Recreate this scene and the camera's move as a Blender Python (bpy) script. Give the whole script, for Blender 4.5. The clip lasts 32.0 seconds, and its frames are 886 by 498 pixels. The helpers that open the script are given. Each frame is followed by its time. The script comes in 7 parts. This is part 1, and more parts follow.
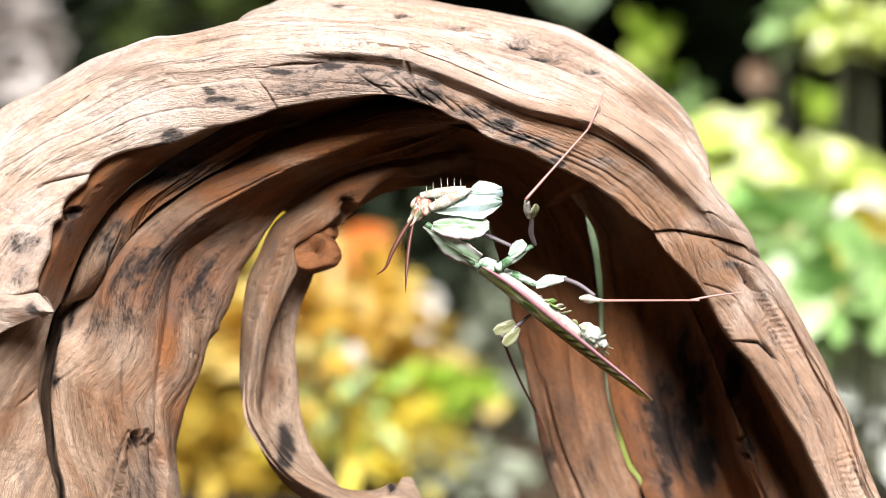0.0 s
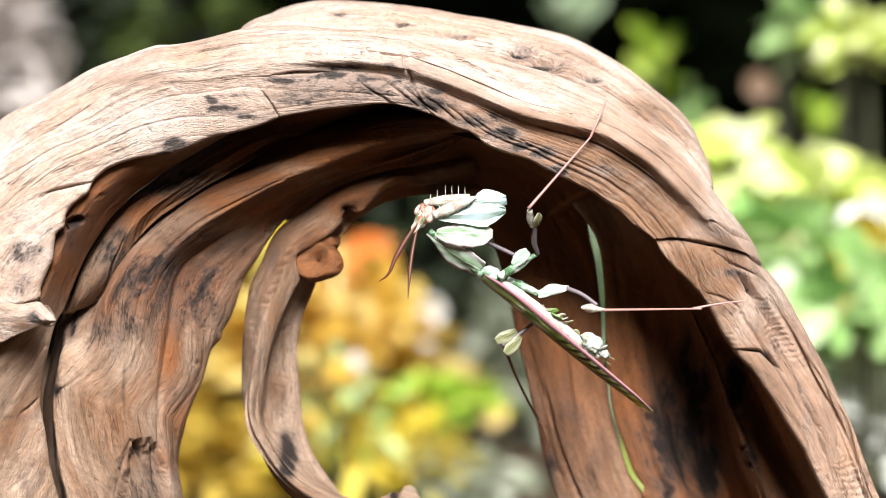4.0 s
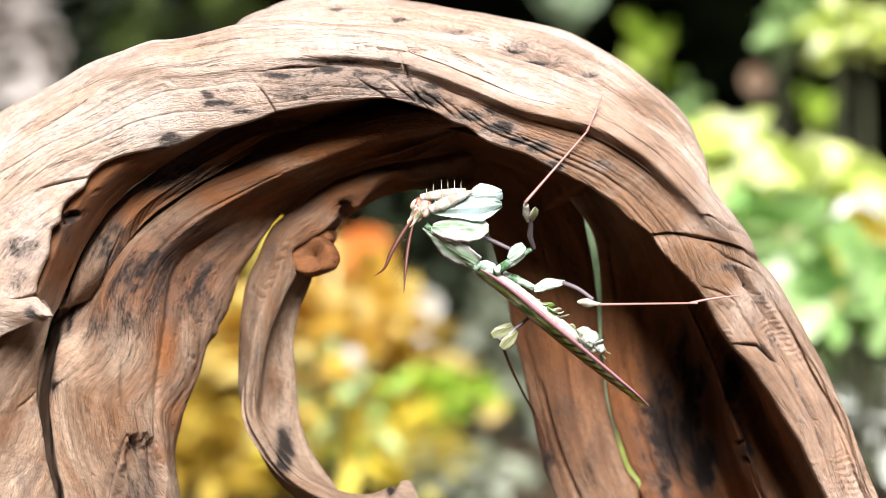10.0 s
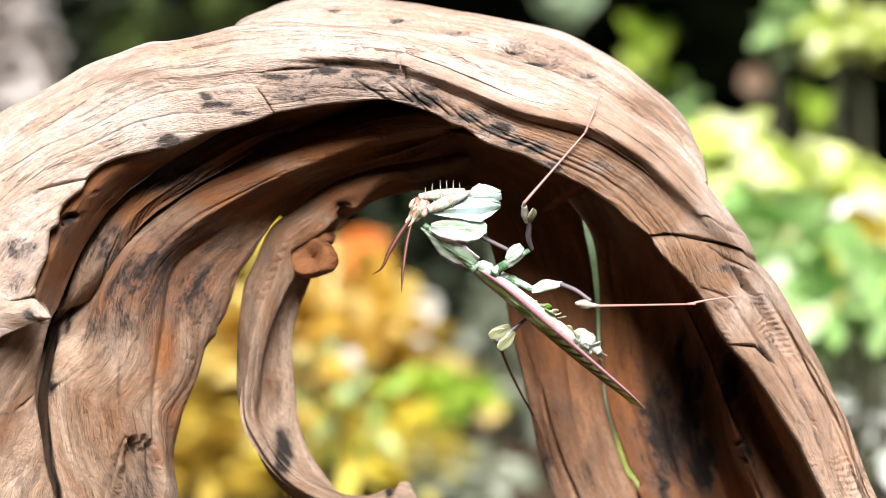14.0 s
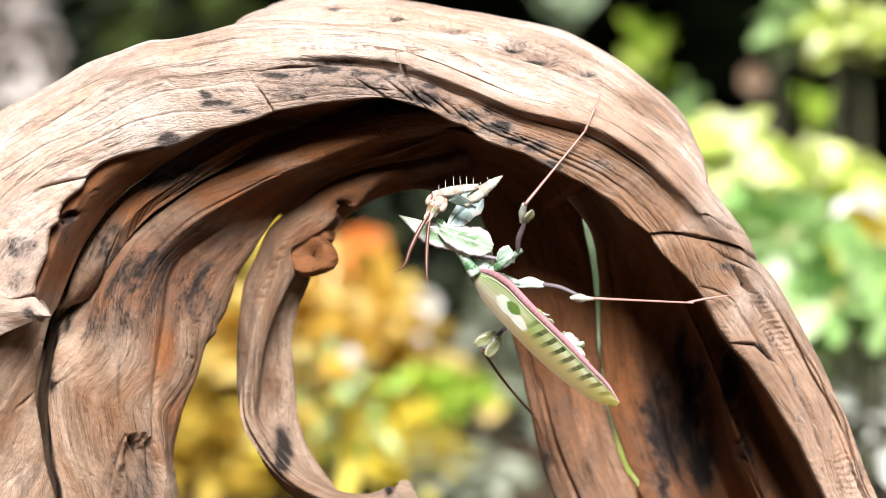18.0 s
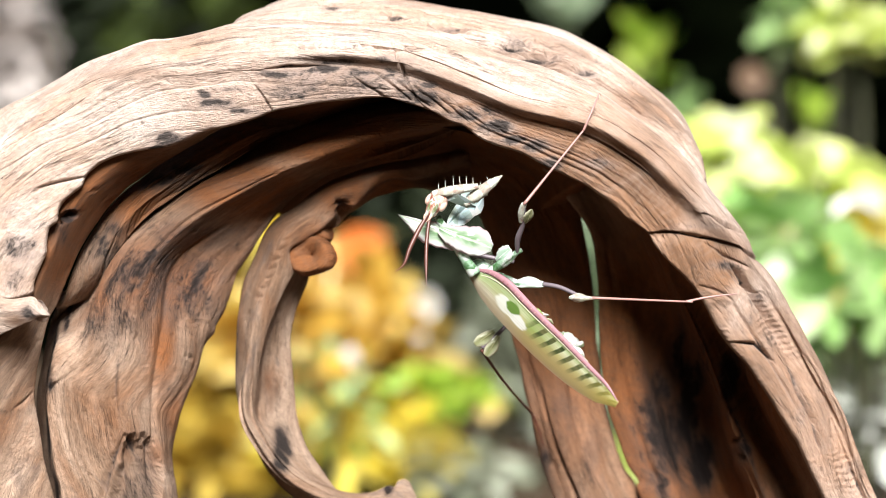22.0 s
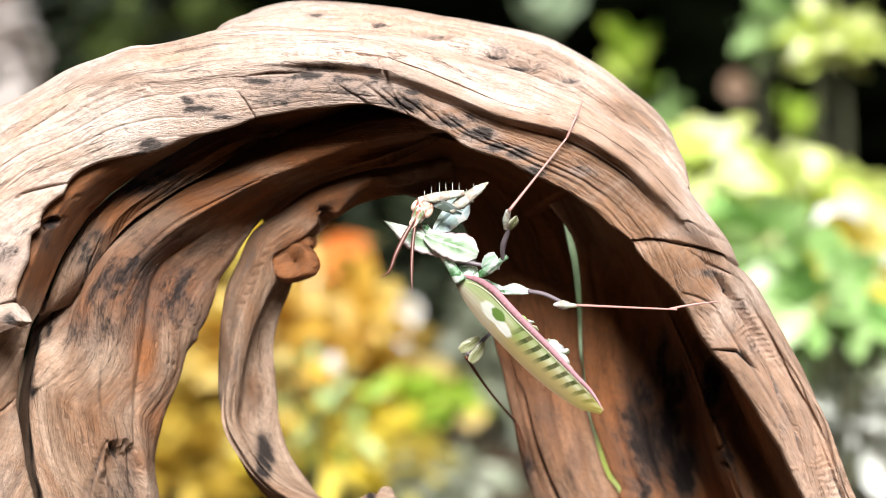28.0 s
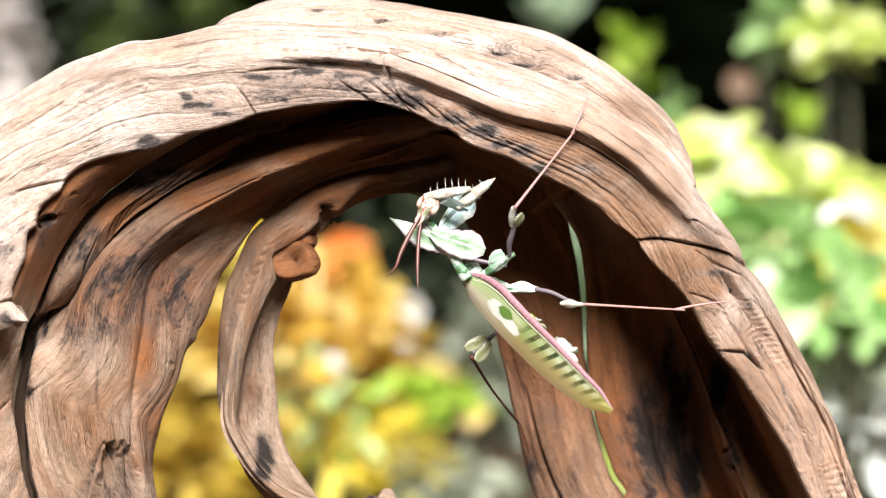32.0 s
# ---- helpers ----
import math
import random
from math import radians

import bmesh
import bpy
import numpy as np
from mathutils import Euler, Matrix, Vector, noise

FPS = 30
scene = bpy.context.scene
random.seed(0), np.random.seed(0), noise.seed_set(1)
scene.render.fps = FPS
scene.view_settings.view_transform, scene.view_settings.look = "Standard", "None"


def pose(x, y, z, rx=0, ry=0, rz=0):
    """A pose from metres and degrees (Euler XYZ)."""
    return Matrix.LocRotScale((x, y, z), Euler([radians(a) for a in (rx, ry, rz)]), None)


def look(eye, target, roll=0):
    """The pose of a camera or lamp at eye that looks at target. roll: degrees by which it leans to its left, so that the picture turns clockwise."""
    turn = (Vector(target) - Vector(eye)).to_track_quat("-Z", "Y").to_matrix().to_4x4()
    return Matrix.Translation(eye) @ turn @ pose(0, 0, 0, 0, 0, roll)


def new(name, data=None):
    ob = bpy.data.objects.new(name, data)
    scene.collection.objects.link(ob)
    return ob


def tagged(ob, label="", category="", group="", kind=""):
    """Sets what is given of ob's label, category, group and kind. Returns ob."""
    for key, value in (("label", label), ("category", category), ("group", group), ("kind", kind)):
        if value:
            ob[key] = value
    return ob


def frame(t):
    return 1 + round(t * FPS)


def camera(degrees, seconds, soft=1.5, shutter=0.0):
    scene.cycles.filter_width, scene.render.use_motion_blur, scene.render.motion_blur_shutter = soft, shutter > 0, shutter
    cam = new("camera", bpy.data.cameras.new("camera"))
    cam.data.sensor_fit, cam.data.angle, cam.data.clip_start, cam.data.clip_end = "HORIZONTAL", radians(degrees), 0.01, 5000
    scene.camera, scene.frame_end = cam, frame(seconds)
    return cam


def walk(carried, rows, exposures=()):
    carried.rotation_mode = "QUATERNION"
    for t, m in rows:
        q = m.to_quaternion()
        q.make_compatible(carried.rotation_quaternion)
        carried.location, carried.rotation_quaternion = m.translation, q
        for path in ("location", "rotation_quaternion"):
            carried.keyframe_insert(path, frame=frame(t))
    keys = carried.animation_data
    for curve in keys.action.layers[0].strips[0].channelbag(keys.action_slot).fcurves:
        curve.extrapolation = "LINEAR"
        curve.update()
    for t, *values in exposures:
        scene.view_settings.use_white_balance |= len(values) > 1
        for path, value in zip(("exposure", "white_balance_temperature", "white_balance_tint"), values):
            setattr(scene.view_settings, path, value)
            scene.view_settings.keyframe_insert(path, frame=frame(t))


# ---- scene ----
# Lengths in the tables below are centimetres: x to the right, y away from the camera, z up.
CM = 0.01
EYE = (0.0, -0.99, 0.18)

# ---- camera ----
# seconds, step towards the wood, aim to the right, aim upwards, roll
AIM = [
    (0, 0, -0.00133, -0.00072, 0.202), (0.5, 0, -0.00099, -0.00054, 0.181), (1, 0, -0.00027, -0.00051, 0.175),
    (1.5, 0, -0.00094, -0.0001, 0.233), (2, 0, -0.00189, 0.00304, 0.218), (2.5, 0, -0.00193, 0.0032, 0.163),
    (3, 0, -0.00269, 0.00272, 0.199), (3.5, 0, -0.00219, 0.00247, 0.159), (5.5, 0, -0.00149, 0.00198, 0.201),
    (6, 0, -0.00095, 0.0019, 0.168), (6.5, 0, -0.00121, 0.00163, 0.191), (7, 0, -0.00173, 0.00109, 0.163),
    (7.5, 0, -0.00125, 0.00102, 0.146), (8, 0, -0.00104, 0.00093, 0.127), (8.5, 0, -0.00109, 0.00076, 0.115),
    (9, 0, -0.00101, 0.00078, 0.102), (9.5, 0, -0.00081, 0.00071, 0.116), (10, 0, -0.00083, 0.00045, 0.103),
    (10.5, 0, -0.00071, 0.0007, 0.107), (11, 0, -0.00077, 0.00112, 0.122), (11.5, 0, -0.00069, 0.00121, 0.066),
    (12, 0, -0.00057, 0.00102, 0.08), (12.5, 0, -0.00025, 0.00099, 0.026), (13, 0, -0.0003, 0.0009, 0.02),
    (13.5, 0, -0.00021, 0.00094, 0.039), (14, 0, -0.00022, 0.00091, 0.038), (14.5, 0, -8e-05, 0.0009, 0.069),
    (16.5, 0, 0.00022, 0.00061, 0.004), (17, 0, -0, 0.00062, -0.002), (17.5, 0, -7e-05, 0.00031, 0.011),
    (18, 0, -0.00019, 0.00033, 0.041), (18.5, 0, -2e-05, 0, 0.007), (19, 0, 0, -0, 0),
    (19.5, 0, -2e-05, 5e-05, -0.022), (20, 0, 7e-05, 0.0002, -0.053), (20.5, 0, 0.00022, 0.00033, 0.031),
    (21, 0, 0.00041, 0.00033, 0.036), (21.5, 0, 0.0003, 0.0002, -0.049), (22, 0, 0.00025, 5e-05, -0.005),
    (22.5, 0, 0.00035, 0.00027, -0.011), (23, 0, 0.00058, 2e-05, -0.01), (23.5, 0, 0.00026, 0.00021, -0.026),
    (24, 0, 0.0003, 0.00031, -0.002), (24.5, 0, 9e-05, 0.00033, 0.037), (25, 0, 0.0003, 0.00031, -0.002),
    (25.5, 0, 0.0003, 0.00031, -0.002), (27.5, 0, 0.00136, 9e-05, 0.203), (28, 0.0005, 0.0062, 0.00256, 0.106),
    (28.5, 0.0145, 0.00444, 0.00014, -0.093), (29, 0.0155, 0.00553, -0.00042, 0.06), (29.5, 0.0156, 0.00534, -0.00094, 0.121),
    (30, 0.016, 0.00545, 1e-05, 0.053), (30.5, 0.0153, 0.0054, -0.00027, 0.084), (31, 0.0165, 0.00585, 0.00078, 0.136),
    (31.5, 0.0161, 0.00533, 0.00189, 0.184), (32, 0.0159, 0.00531, 0.00218, 0.206)]
cam = camera(18.0, 32.0, soft=0.75)
cam.data.dof.use_dof = True
cam.data.dof.focus_distance = 0.992
cam.data.dof.aperture_fstop = 6.8
cam.data.dof.aperture_blades = 0
walk(cam, [(t, look((0, EYE[1] + step, EYE[2]), (ax, 0, EYE[2] + az), roll)) for t, step, ax, az, roll in AIM],
     exposures=[(0, 1.30), (28, 1.31), (30, 1.38), (32, 1.38)])

# ---- light ----
SUN_TO = Vector((0.06, -0.79, 0.60)).normalized()
world = bpy.data.worlds.new("world")
scene.world = world
world.use_nodes = True
wn = world.node_tree.nodes
sky = wn.new("ShaderNodeTexSky")
sky.sky_type = "NISHITA"
sky.sun_disc = False
sky.sun_elevation = math.asin(SUN_TO.z)
sky.sun_rotation = math.atan2(SUN_TO.x, SUN_TO.y)
wn["Background"].inputs["Strength"].default_value = 0.02
world.node_tree.links.new(sky.outputs["Color"], wn["Background"].inputs["Color"])
sun_data = bpy.data.lights.new("sun", "SUN")
sun_data.energy = 5.0
sun_data.angle = radians(26)
sun_data.color = (1.0, 0.985, 0.965)
sun = new("sun", sun_data)
sun.matrix_world = look(SUN_TO * 5, (0, 0, 0))


# ---- materials ----
def material(name):
    m = bpy.data.materials.new(name)
    m.use_nodes = True
    t = m.node_tree
    return m, t, t.nodes["Principled BSDF"]


def node(t, kind, **settings):
    n = t.nodes.new(kind)
    for k, v in settings.items():
        n.inputs[k].default_value = v
    return n


def ramp(t, fac, stops):
    r = t.nodes.new("ShaderNodeValToRGB")
    els = r.color_ramp.elements
    while len(els) < len(stops):
        els.new(0.5)
    for e, (p, c) in zip(els, stops):
        e.position = p
        e.color = (*c, 1) if len(c) == 3 else c
    t.links.new(fac, r.inputs["Fac"])
    return r.outputs["Color"]


def blend(t, fac, a, b, mode="MIX"):
    m = t.nodes.new("ShaderNodeMix")
    m.data_type = "RGBA"
    m.blend_type = mode
    for socket, v in ((m.inputs[0], fac), (m.inputs[6], a), (m.inputs[7], b)):
        if isinstance(v, (int, float)):
            socket.default_value = v
        elif isinstance(v, tuple):
            socket.default_value = (*v, 1)
        else:
            t.links.new(v, socket)
    return m.outputs[2]


def grey(v):
    return (v, v, v)


def blend_rgb(a, b, f):
    return tuple(x * (1 - f) + y * f for x, y in zip(a, b))


def wood_material(name, pale, mid, warm, ash, deep, dark, fresh, bump=0.9, grainy=1.0):
    """Weathered wood; its UV runs along the grain (u) and across it (v), in metres."""
    m, t, p = material(name)
    L = t.links.new
    uv = t.nodes.new("ShaderNodeUVMap")

    def grain(along, across, scale, detail=6, rough=0.6, warp=0.0):
        mp = t.nodes.new("ShaderNodeMapping")
        mp.inputs["Scale"].default_value = (along, across, 1)
        L(uv.outputs["UV"], mp.inputs["Vector"])
        n = node(t, "ShaderNodeTexNoise", Scale=scale, Detail=detail, Roughness=rough, Distortion=warp)
        L(mp.outputs["Vector"], n.inputs["Vector"])
        return n.outputs["Fac"]

    broad = grain(10, 30, 1.0, 6, 0.62, 1.2)
    fine = grain(160, 620, 1.0, 6, 0.75, 0.8)
    fibre = grain(520, 2400, 1.0, 3, 0.6)
    mottle = grain(210, 520, 1.0, 6, 0.72, 1.0)
    blot = grain(28, 60, 1.0, 9, 0.74, 1.5)
    streak = grain(14, 120, 1.0, 6, 0.7, 0.9)
    wrinkle = grain(430, 110, 1.0, 4, 0.62, 0.9)
    line = grain(9, 170, 1.0, 4, 0.6, 0.9)
    cloud = grain(16, 26, 1.0, 5, 0.6, 1.0)
    base = ramp(t, broad, [(0.30, blend_rgb(deep, mid, 0.45)), (0.45, mid), (0.62, pale)])
    base = blend(t, ramp(t, cloud, [(0.48, grey(0.0)), (0.66, grey(0.75))]), base, warm)
    base = blend(t, ramp(t, blot, [(0.30, grey(0.75)), (0.46, grey(0.0))]), base, ash)
    # brown attribute: tint of unweathered wood, also used for shade inside the hollow
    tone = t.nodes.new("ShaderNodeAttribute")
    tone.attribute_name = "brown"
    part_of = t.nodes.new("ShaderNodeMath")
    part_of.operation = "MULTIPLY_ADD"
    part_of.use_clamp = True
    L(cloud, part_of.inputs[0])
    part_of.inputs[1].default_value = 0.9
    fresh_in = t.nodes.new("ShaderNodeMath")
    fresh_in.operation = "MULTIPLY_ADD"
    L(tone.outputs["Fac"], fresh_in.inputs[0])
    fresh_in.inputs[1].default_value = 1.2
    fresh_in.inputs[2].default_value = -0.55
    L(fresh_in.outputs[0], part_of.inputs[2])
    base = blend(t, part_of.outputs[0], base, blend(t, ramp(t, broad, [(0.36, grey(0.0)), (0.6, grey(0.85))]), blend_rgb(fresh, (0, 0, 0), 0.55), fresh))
    base = blend(t, ramp(t, streak, [(0.40, grey(0.22 * grainy)), (0.56, grey(0.0))]), base, blend_rgb(deep, mid, 0.4))
    base = blend(t, ramp(t, fine, [(0.38, grey(0.6 * grainy)), (0.52, grey(0.0))]), base, deep)
    base = blend(t, ramp(t, mottle, [(0.36, grey(0.5 * grainy)), (0.50, grey(0.0))]), base, deep)
    base = blend(t, ramp(t, fibre, [(0.36, grey(0.5 * grainy)), (0.6, grey(0.0))]), base, deep)
    base = blend(t, ramp(t, wrinkle, [(0.36, grey(0.55 * grainy)), (0.52, grey(0.0))]), base, blend_rgb(deep, mid, 0.35))
    cracks = ramp(t, line, [(0.462, grey(0.0)), (0.480, grey(0.75 * grainy)), (0.486, grey(0.75 * grainy)), (0.500, grey(0.0))])
    patchy = ramp(t, blot, [(0.48, grey(0.0)), (0.60, grey(1.0))])
    base = blend(t, blend(t, 1.0, cracks, patchy, "MULTIPLY"), base, dark)
    # soft grey wash under the stains, also where shade is painted in
    wash = t.nodes.new("ShaderNodeAttribute")
    wash.attribute_name = "stain_and_shade"
    base = blend(t, ramp(t, wash.outputs["Fac"], [(0.05, grey(0.0)), (0.65, grey(0.8))]), base, blend_rgb(ash, deep, 0.6))
    speck = blend(t, ramp(t, blot, [(0.57, grey(0.0)), (0.74, grey(0.6 * grainy))]), base, blend_rgb(dark, deep, 0.35))
    at = t.nodes.new("ShaderNodeAttribute")
    at.attribute_name = "stain_and_shade"
    rough = t.nodes.new("ShaderNodeMath")
    rough.operation = "MULTIPLY_ADD"
    L(blot, rough.inputs[0])
    rough.inputs[1].default_value = 1.6
    L(at.outputs["Fac"], rough.inputs[2])
    ragged = t.nodes.new("ShaderNodeMath")
    ragged.operation = "MULTIPLY_ADD"
    L(streak, ragged.inputs[0])
    ragged.inputs[1].default_value = 0.8
    L(rough.outputs[0], ragged.inputs[2])
    flecks = t.nodes.new("ShaderNodeMath")
    flecks.operation = "MULTIPLY_ADD"
    L(mottle, flecks.inputs[0])
    flecks.inputs[1].default_value = 1.6
    L(ragged.outputs[0], flecks.inputs[2])
    halved = t.nodes.new("ShaderNodeMapRange")
    halved.inputs["From Min"].default_value = 2.32
    halved.inputs["From Max"].default_value = 2.72
    L(flecks.outputs[0], halved.inputs["Value"])
    L(blend(t, ramp(t, halved.outputs[0], [(0.0, grey(0.0)), (1.0, grey(0.88))]), speck, dark), p.inputs["Base Color"])
    p.inputs["Roughness"].default_value = 0.72
    p.inputs["Specular IOR Level"].default_value = 0.3
    total = blend(t, 0.5, blend(t, 0.55, fine, fibre), blend(t, 0.45, blend(t, 0.5, mottle, wrinkle), blend(t, 0.5, blot, streak)))
    total = blend(t, blend(t, 1.0, ramp(t, line, [(0.460, grey(0.0)), (0.482, grey(0.8 * grainy)), (0.502, grey(0.0))]), patchy, "MULTIPLY"), total, (0.0, 0.0, 0.0))
    b = node(t, "ShaderNodeBump", Strength=bump, Distance=0.0034)
    L(total, b.inputs["Height"])
    L(b.outputs["Normal"], p.inputs["Normal"])
    return m


def leaf_material(name, colours, rough=0.45, thin=0.45, scale=60.0):
    """Plant or insect tissue: mottled, half-glossy, letting some light through."""
    m, t, p = material(name)
    L = t.links.new
    geo = t.nodes.new("ShaderNodeNewGeometry")
    co = t.nodes.new("ShaderNodeTexCoord")
    n = node(t, "ShaderNodeTexNoise", Scale=scale, Detail=4, Roughness=0.6)
    L(co.outputs["Object"], n.inputs["Vector"])
    mixed = t.nodes.new("ShaderNodeMath")
    mixed.operation = "MULTIPLY_ADD"
    L(geo.outputs["Random Per Island"], mixed.inputs[0])
    mixed.inputs[1].default_value = 0.6
    half = t.nodes.new("ShaderNodeMath")
    half.operation = "MULTIPLY"
    L(n.outputs["Fac"], half.inputs[0])
    half.inputs[1].default_value = 0.5
    L(half.outputs[0], mixed.inputs[2])
    k = len(colours) - 1
    col = ramp(t, mixed.outputs[0], [(0.15 + 0.7 * i / max(k, 1), c) for i, c in enumerate(colours)])
    L(col, p.inputs["Base Color"])
    p.inputs["Roughness"].default_value = rough
    tr = t.nodes.new("ShaderNodeBsdfTranslucent")
    L(col, tr.inputs["Color"])
    mx = t.nodes.new("ShaderNodeMixShader")
    mx.inputs[0].default_value = thin
    L(p.outputs["BSDF"], mx.inputs[1])
    L(tr.outputs["BSDF"], mx.inputs[2])
    L(mx.outputs[0], t.nodes["Material Output"].inputs["Surface"])
    return m


def plain_material(name, a, b, scale=40.0, rough=0.6, bump=0.2, distance=0.002):
    m, t, p = material(name)
    co = t.nodes.new("ShaderNodeTexCoord")
    n = node(t, "ShaderNodeTexNoise", Scale=scale, Detail=8, Roughness=0.65)
    t.links.new(co.outputs["Object"], n.inputs["Vector"])
    t.links.new(ramp(t, n.outputs["Fac"], [(0.35, a), (0.65, b)]), p.inputs["Base Color"])
    p.inputs["Roughness"].default_value = rough
    p.inputs["Specular IOR Level"].default_value = 0.5 if rough < 0.9 else 0.0
    bp = node(t, "ShaderNodeBump", Strength=bump, Distance=distance)
    t.links.new(n.outputs["Fac"], bp.inputs["Height"])
    t.links.new(bp.outputs["Normal"], p.inputs["Normal"])
    return m


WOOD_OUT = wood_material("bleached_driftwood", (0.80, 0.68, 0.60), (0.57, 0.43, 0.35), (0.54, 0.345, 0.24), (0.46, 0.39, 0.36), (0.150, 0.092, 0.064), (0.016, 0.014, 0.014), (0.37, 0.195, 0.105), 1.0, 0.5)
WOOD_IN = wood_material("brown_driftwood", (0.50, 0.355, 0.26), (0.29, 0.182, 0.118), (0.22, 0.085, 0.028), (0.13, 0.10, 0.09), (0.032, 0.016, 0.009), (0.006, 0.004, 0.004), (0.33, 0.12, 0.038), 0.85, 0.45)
SOIL = plain_material("garden_soil", (0.045, 0.03, 0.02), (0.09, 0.062, 0.042), 14.0, 0.95, 0.6, 0.01)
# far below real leaf colour: deep shade is put into the hedge itself
HEDGE_SHADE = plain_material("painted_shade_hedge", (0.0003, 0.0004, 0.0002), (0.0012, 0.0018, 0.0007), 5.0, 1.0, 0.3, 0.02)


# ---- mesh tools ----
def part(name, bm, mat, parent, label=""):
    me = bpy.data.meshes.new(name)
    if isinstance(bm, tuple):
        me.from_pydata(bm[0], [], bm[1])
    else:
        bm.to_mesh(me)
        bm.free()
    for f in me.polygons:
        f.use_smooth = True
    me.materials.append(mat)
    ob = new(name, me)
    ob.parent = parent
    if label:
        ob["label"] = label
    return ob


def spline(points, n, even=False):
    """A smooth line of n points through the given ones."""
    p = np.array(points, float)
    s = np.arange(len(p), dtype=float)
    if even:
        s = np.concatenate([[0], np.cumsum(np.linalg.norm(np.diff(p, axis=0), axis=1))])
    tan = np.gradient(p, s, axis=0)
    q = np.linspace(s[0], s[-1], n)
    i = np.clip(np.searchsorted(s, q, side="right") - 1, 0, len(s) - 2)
    h = (s[i + 1] - s[i])[:, None]
    f = ((q - s[i]) / h[:, 0])[:, None]
    return ((2 * f**3 - 3 * f**2 + 1) * p[i] + (f**3 - 2 * f**2 + f) * h * tan[i]
            + (3 * f**2 - 2 * f**3) * p[i + 1] + (f**3 - f**2) * h * tan[i + 1])


def vnoise(x, y, seed=0):
    """Smooth value noise from 0 to 1 on arrays."""
    xi, yi = np.floor(x).astype(np.int64), np.floor(y).astype(np.int64)
    fx, fy = x - xi, y - yi
    fx, fy = fx * fx * (3 - 2 * fx), fy * fy * (3 - 2 * fy)

    def h(a, b):
        v = (a * 374761393 + b * 668265263 + seed * 1442695041) & 0x7FFFFFFF
        v = ((v ^ (v >> 13)) * 1274126177) & 0x7FFFFFFF
        return ((v ^ (v >> 16)) & 0xFFFF) / 65535.0

    a = h(xi, yi) * (1 - fx) + h(xi + 1, yi) * fx
    b = h(xi, yi + 1) * (1 - fx) + h(xi + 1, yi + 1) * fx
    return a * (1 - fy) + b * fy


def fractal(x, y, seed, octaves=4):
    v, amp, tot = 0, 1.0, 0
    for k in range(octaves):
        v = v + amp * vnoise(x * 2**k, y * 2**k, seed + k)
        tot += amp
        amp *= 0.55
    return v / tot


def normals(g):
    n = np.cross(np.gradient(g, axis=0), np.gradient(g, axis=1))
    n /= np.linalg.norm(n, axis=2, keepdims=True) + 1e-9
    return n


def across(rows, nv):
    """Joins lines side by side by a smooth surface that does not swing out where two of them lie close."""
    d = np.diff(rows, axis=0)
    ln = np.linalg.norm(d, axis=2, keepdims=True) + 1e-9
    tan = np.concatenate([d[:1], (d[1:] / ln[1:] + d[:-1] / ln[:-1]) * 0.5 * np.minimum(ln[1:], ln[:-1]), d[-1:]])
    s = np.linspace(0, len(rows) - 1, nv)
    i = np.clip(s.astype(int), 0, len(rows) - 2)
    f = (s - i)[:, None, None]
    g = ((2 * f**3 - 3 * f**2 + 1) * rows[i] + (f**3 - 2 * f**2 + f) * tan[i] + (3 * f**2 - 2 * f**3) * rows[i + 1] + (f**3 - f**2) * tan[i + 1])
    return g.transpose(1, 0, 2)


def stations(line, centre=None, n=120):
    """Evenly spread points of a line: along its length, or by their angle round a centre (x, z)."""
    p = np.array(line, float)
    if centre:
        s = np.unwrap(np.arctan2(p[:, 2] - centre[1], p[:, 0] - centre[0]))
    else:
        s = np.concatenate([[0], np.cumsum(np.linalg.norm(np.diff(p, axis=0), axis=1))])
    s = (s - s[0]) / (s[-1] - s[0])
    fine = spline(p, 8 * len(p))
    sf = np.interp(np.linspace(0, 1, len(fine)), np.linspace(0, 1, len(p)), s)
    return np.stack([np.interp(np.linspace(0, 1, n), sf, fine[:, i]) for i in range(3)], -1)


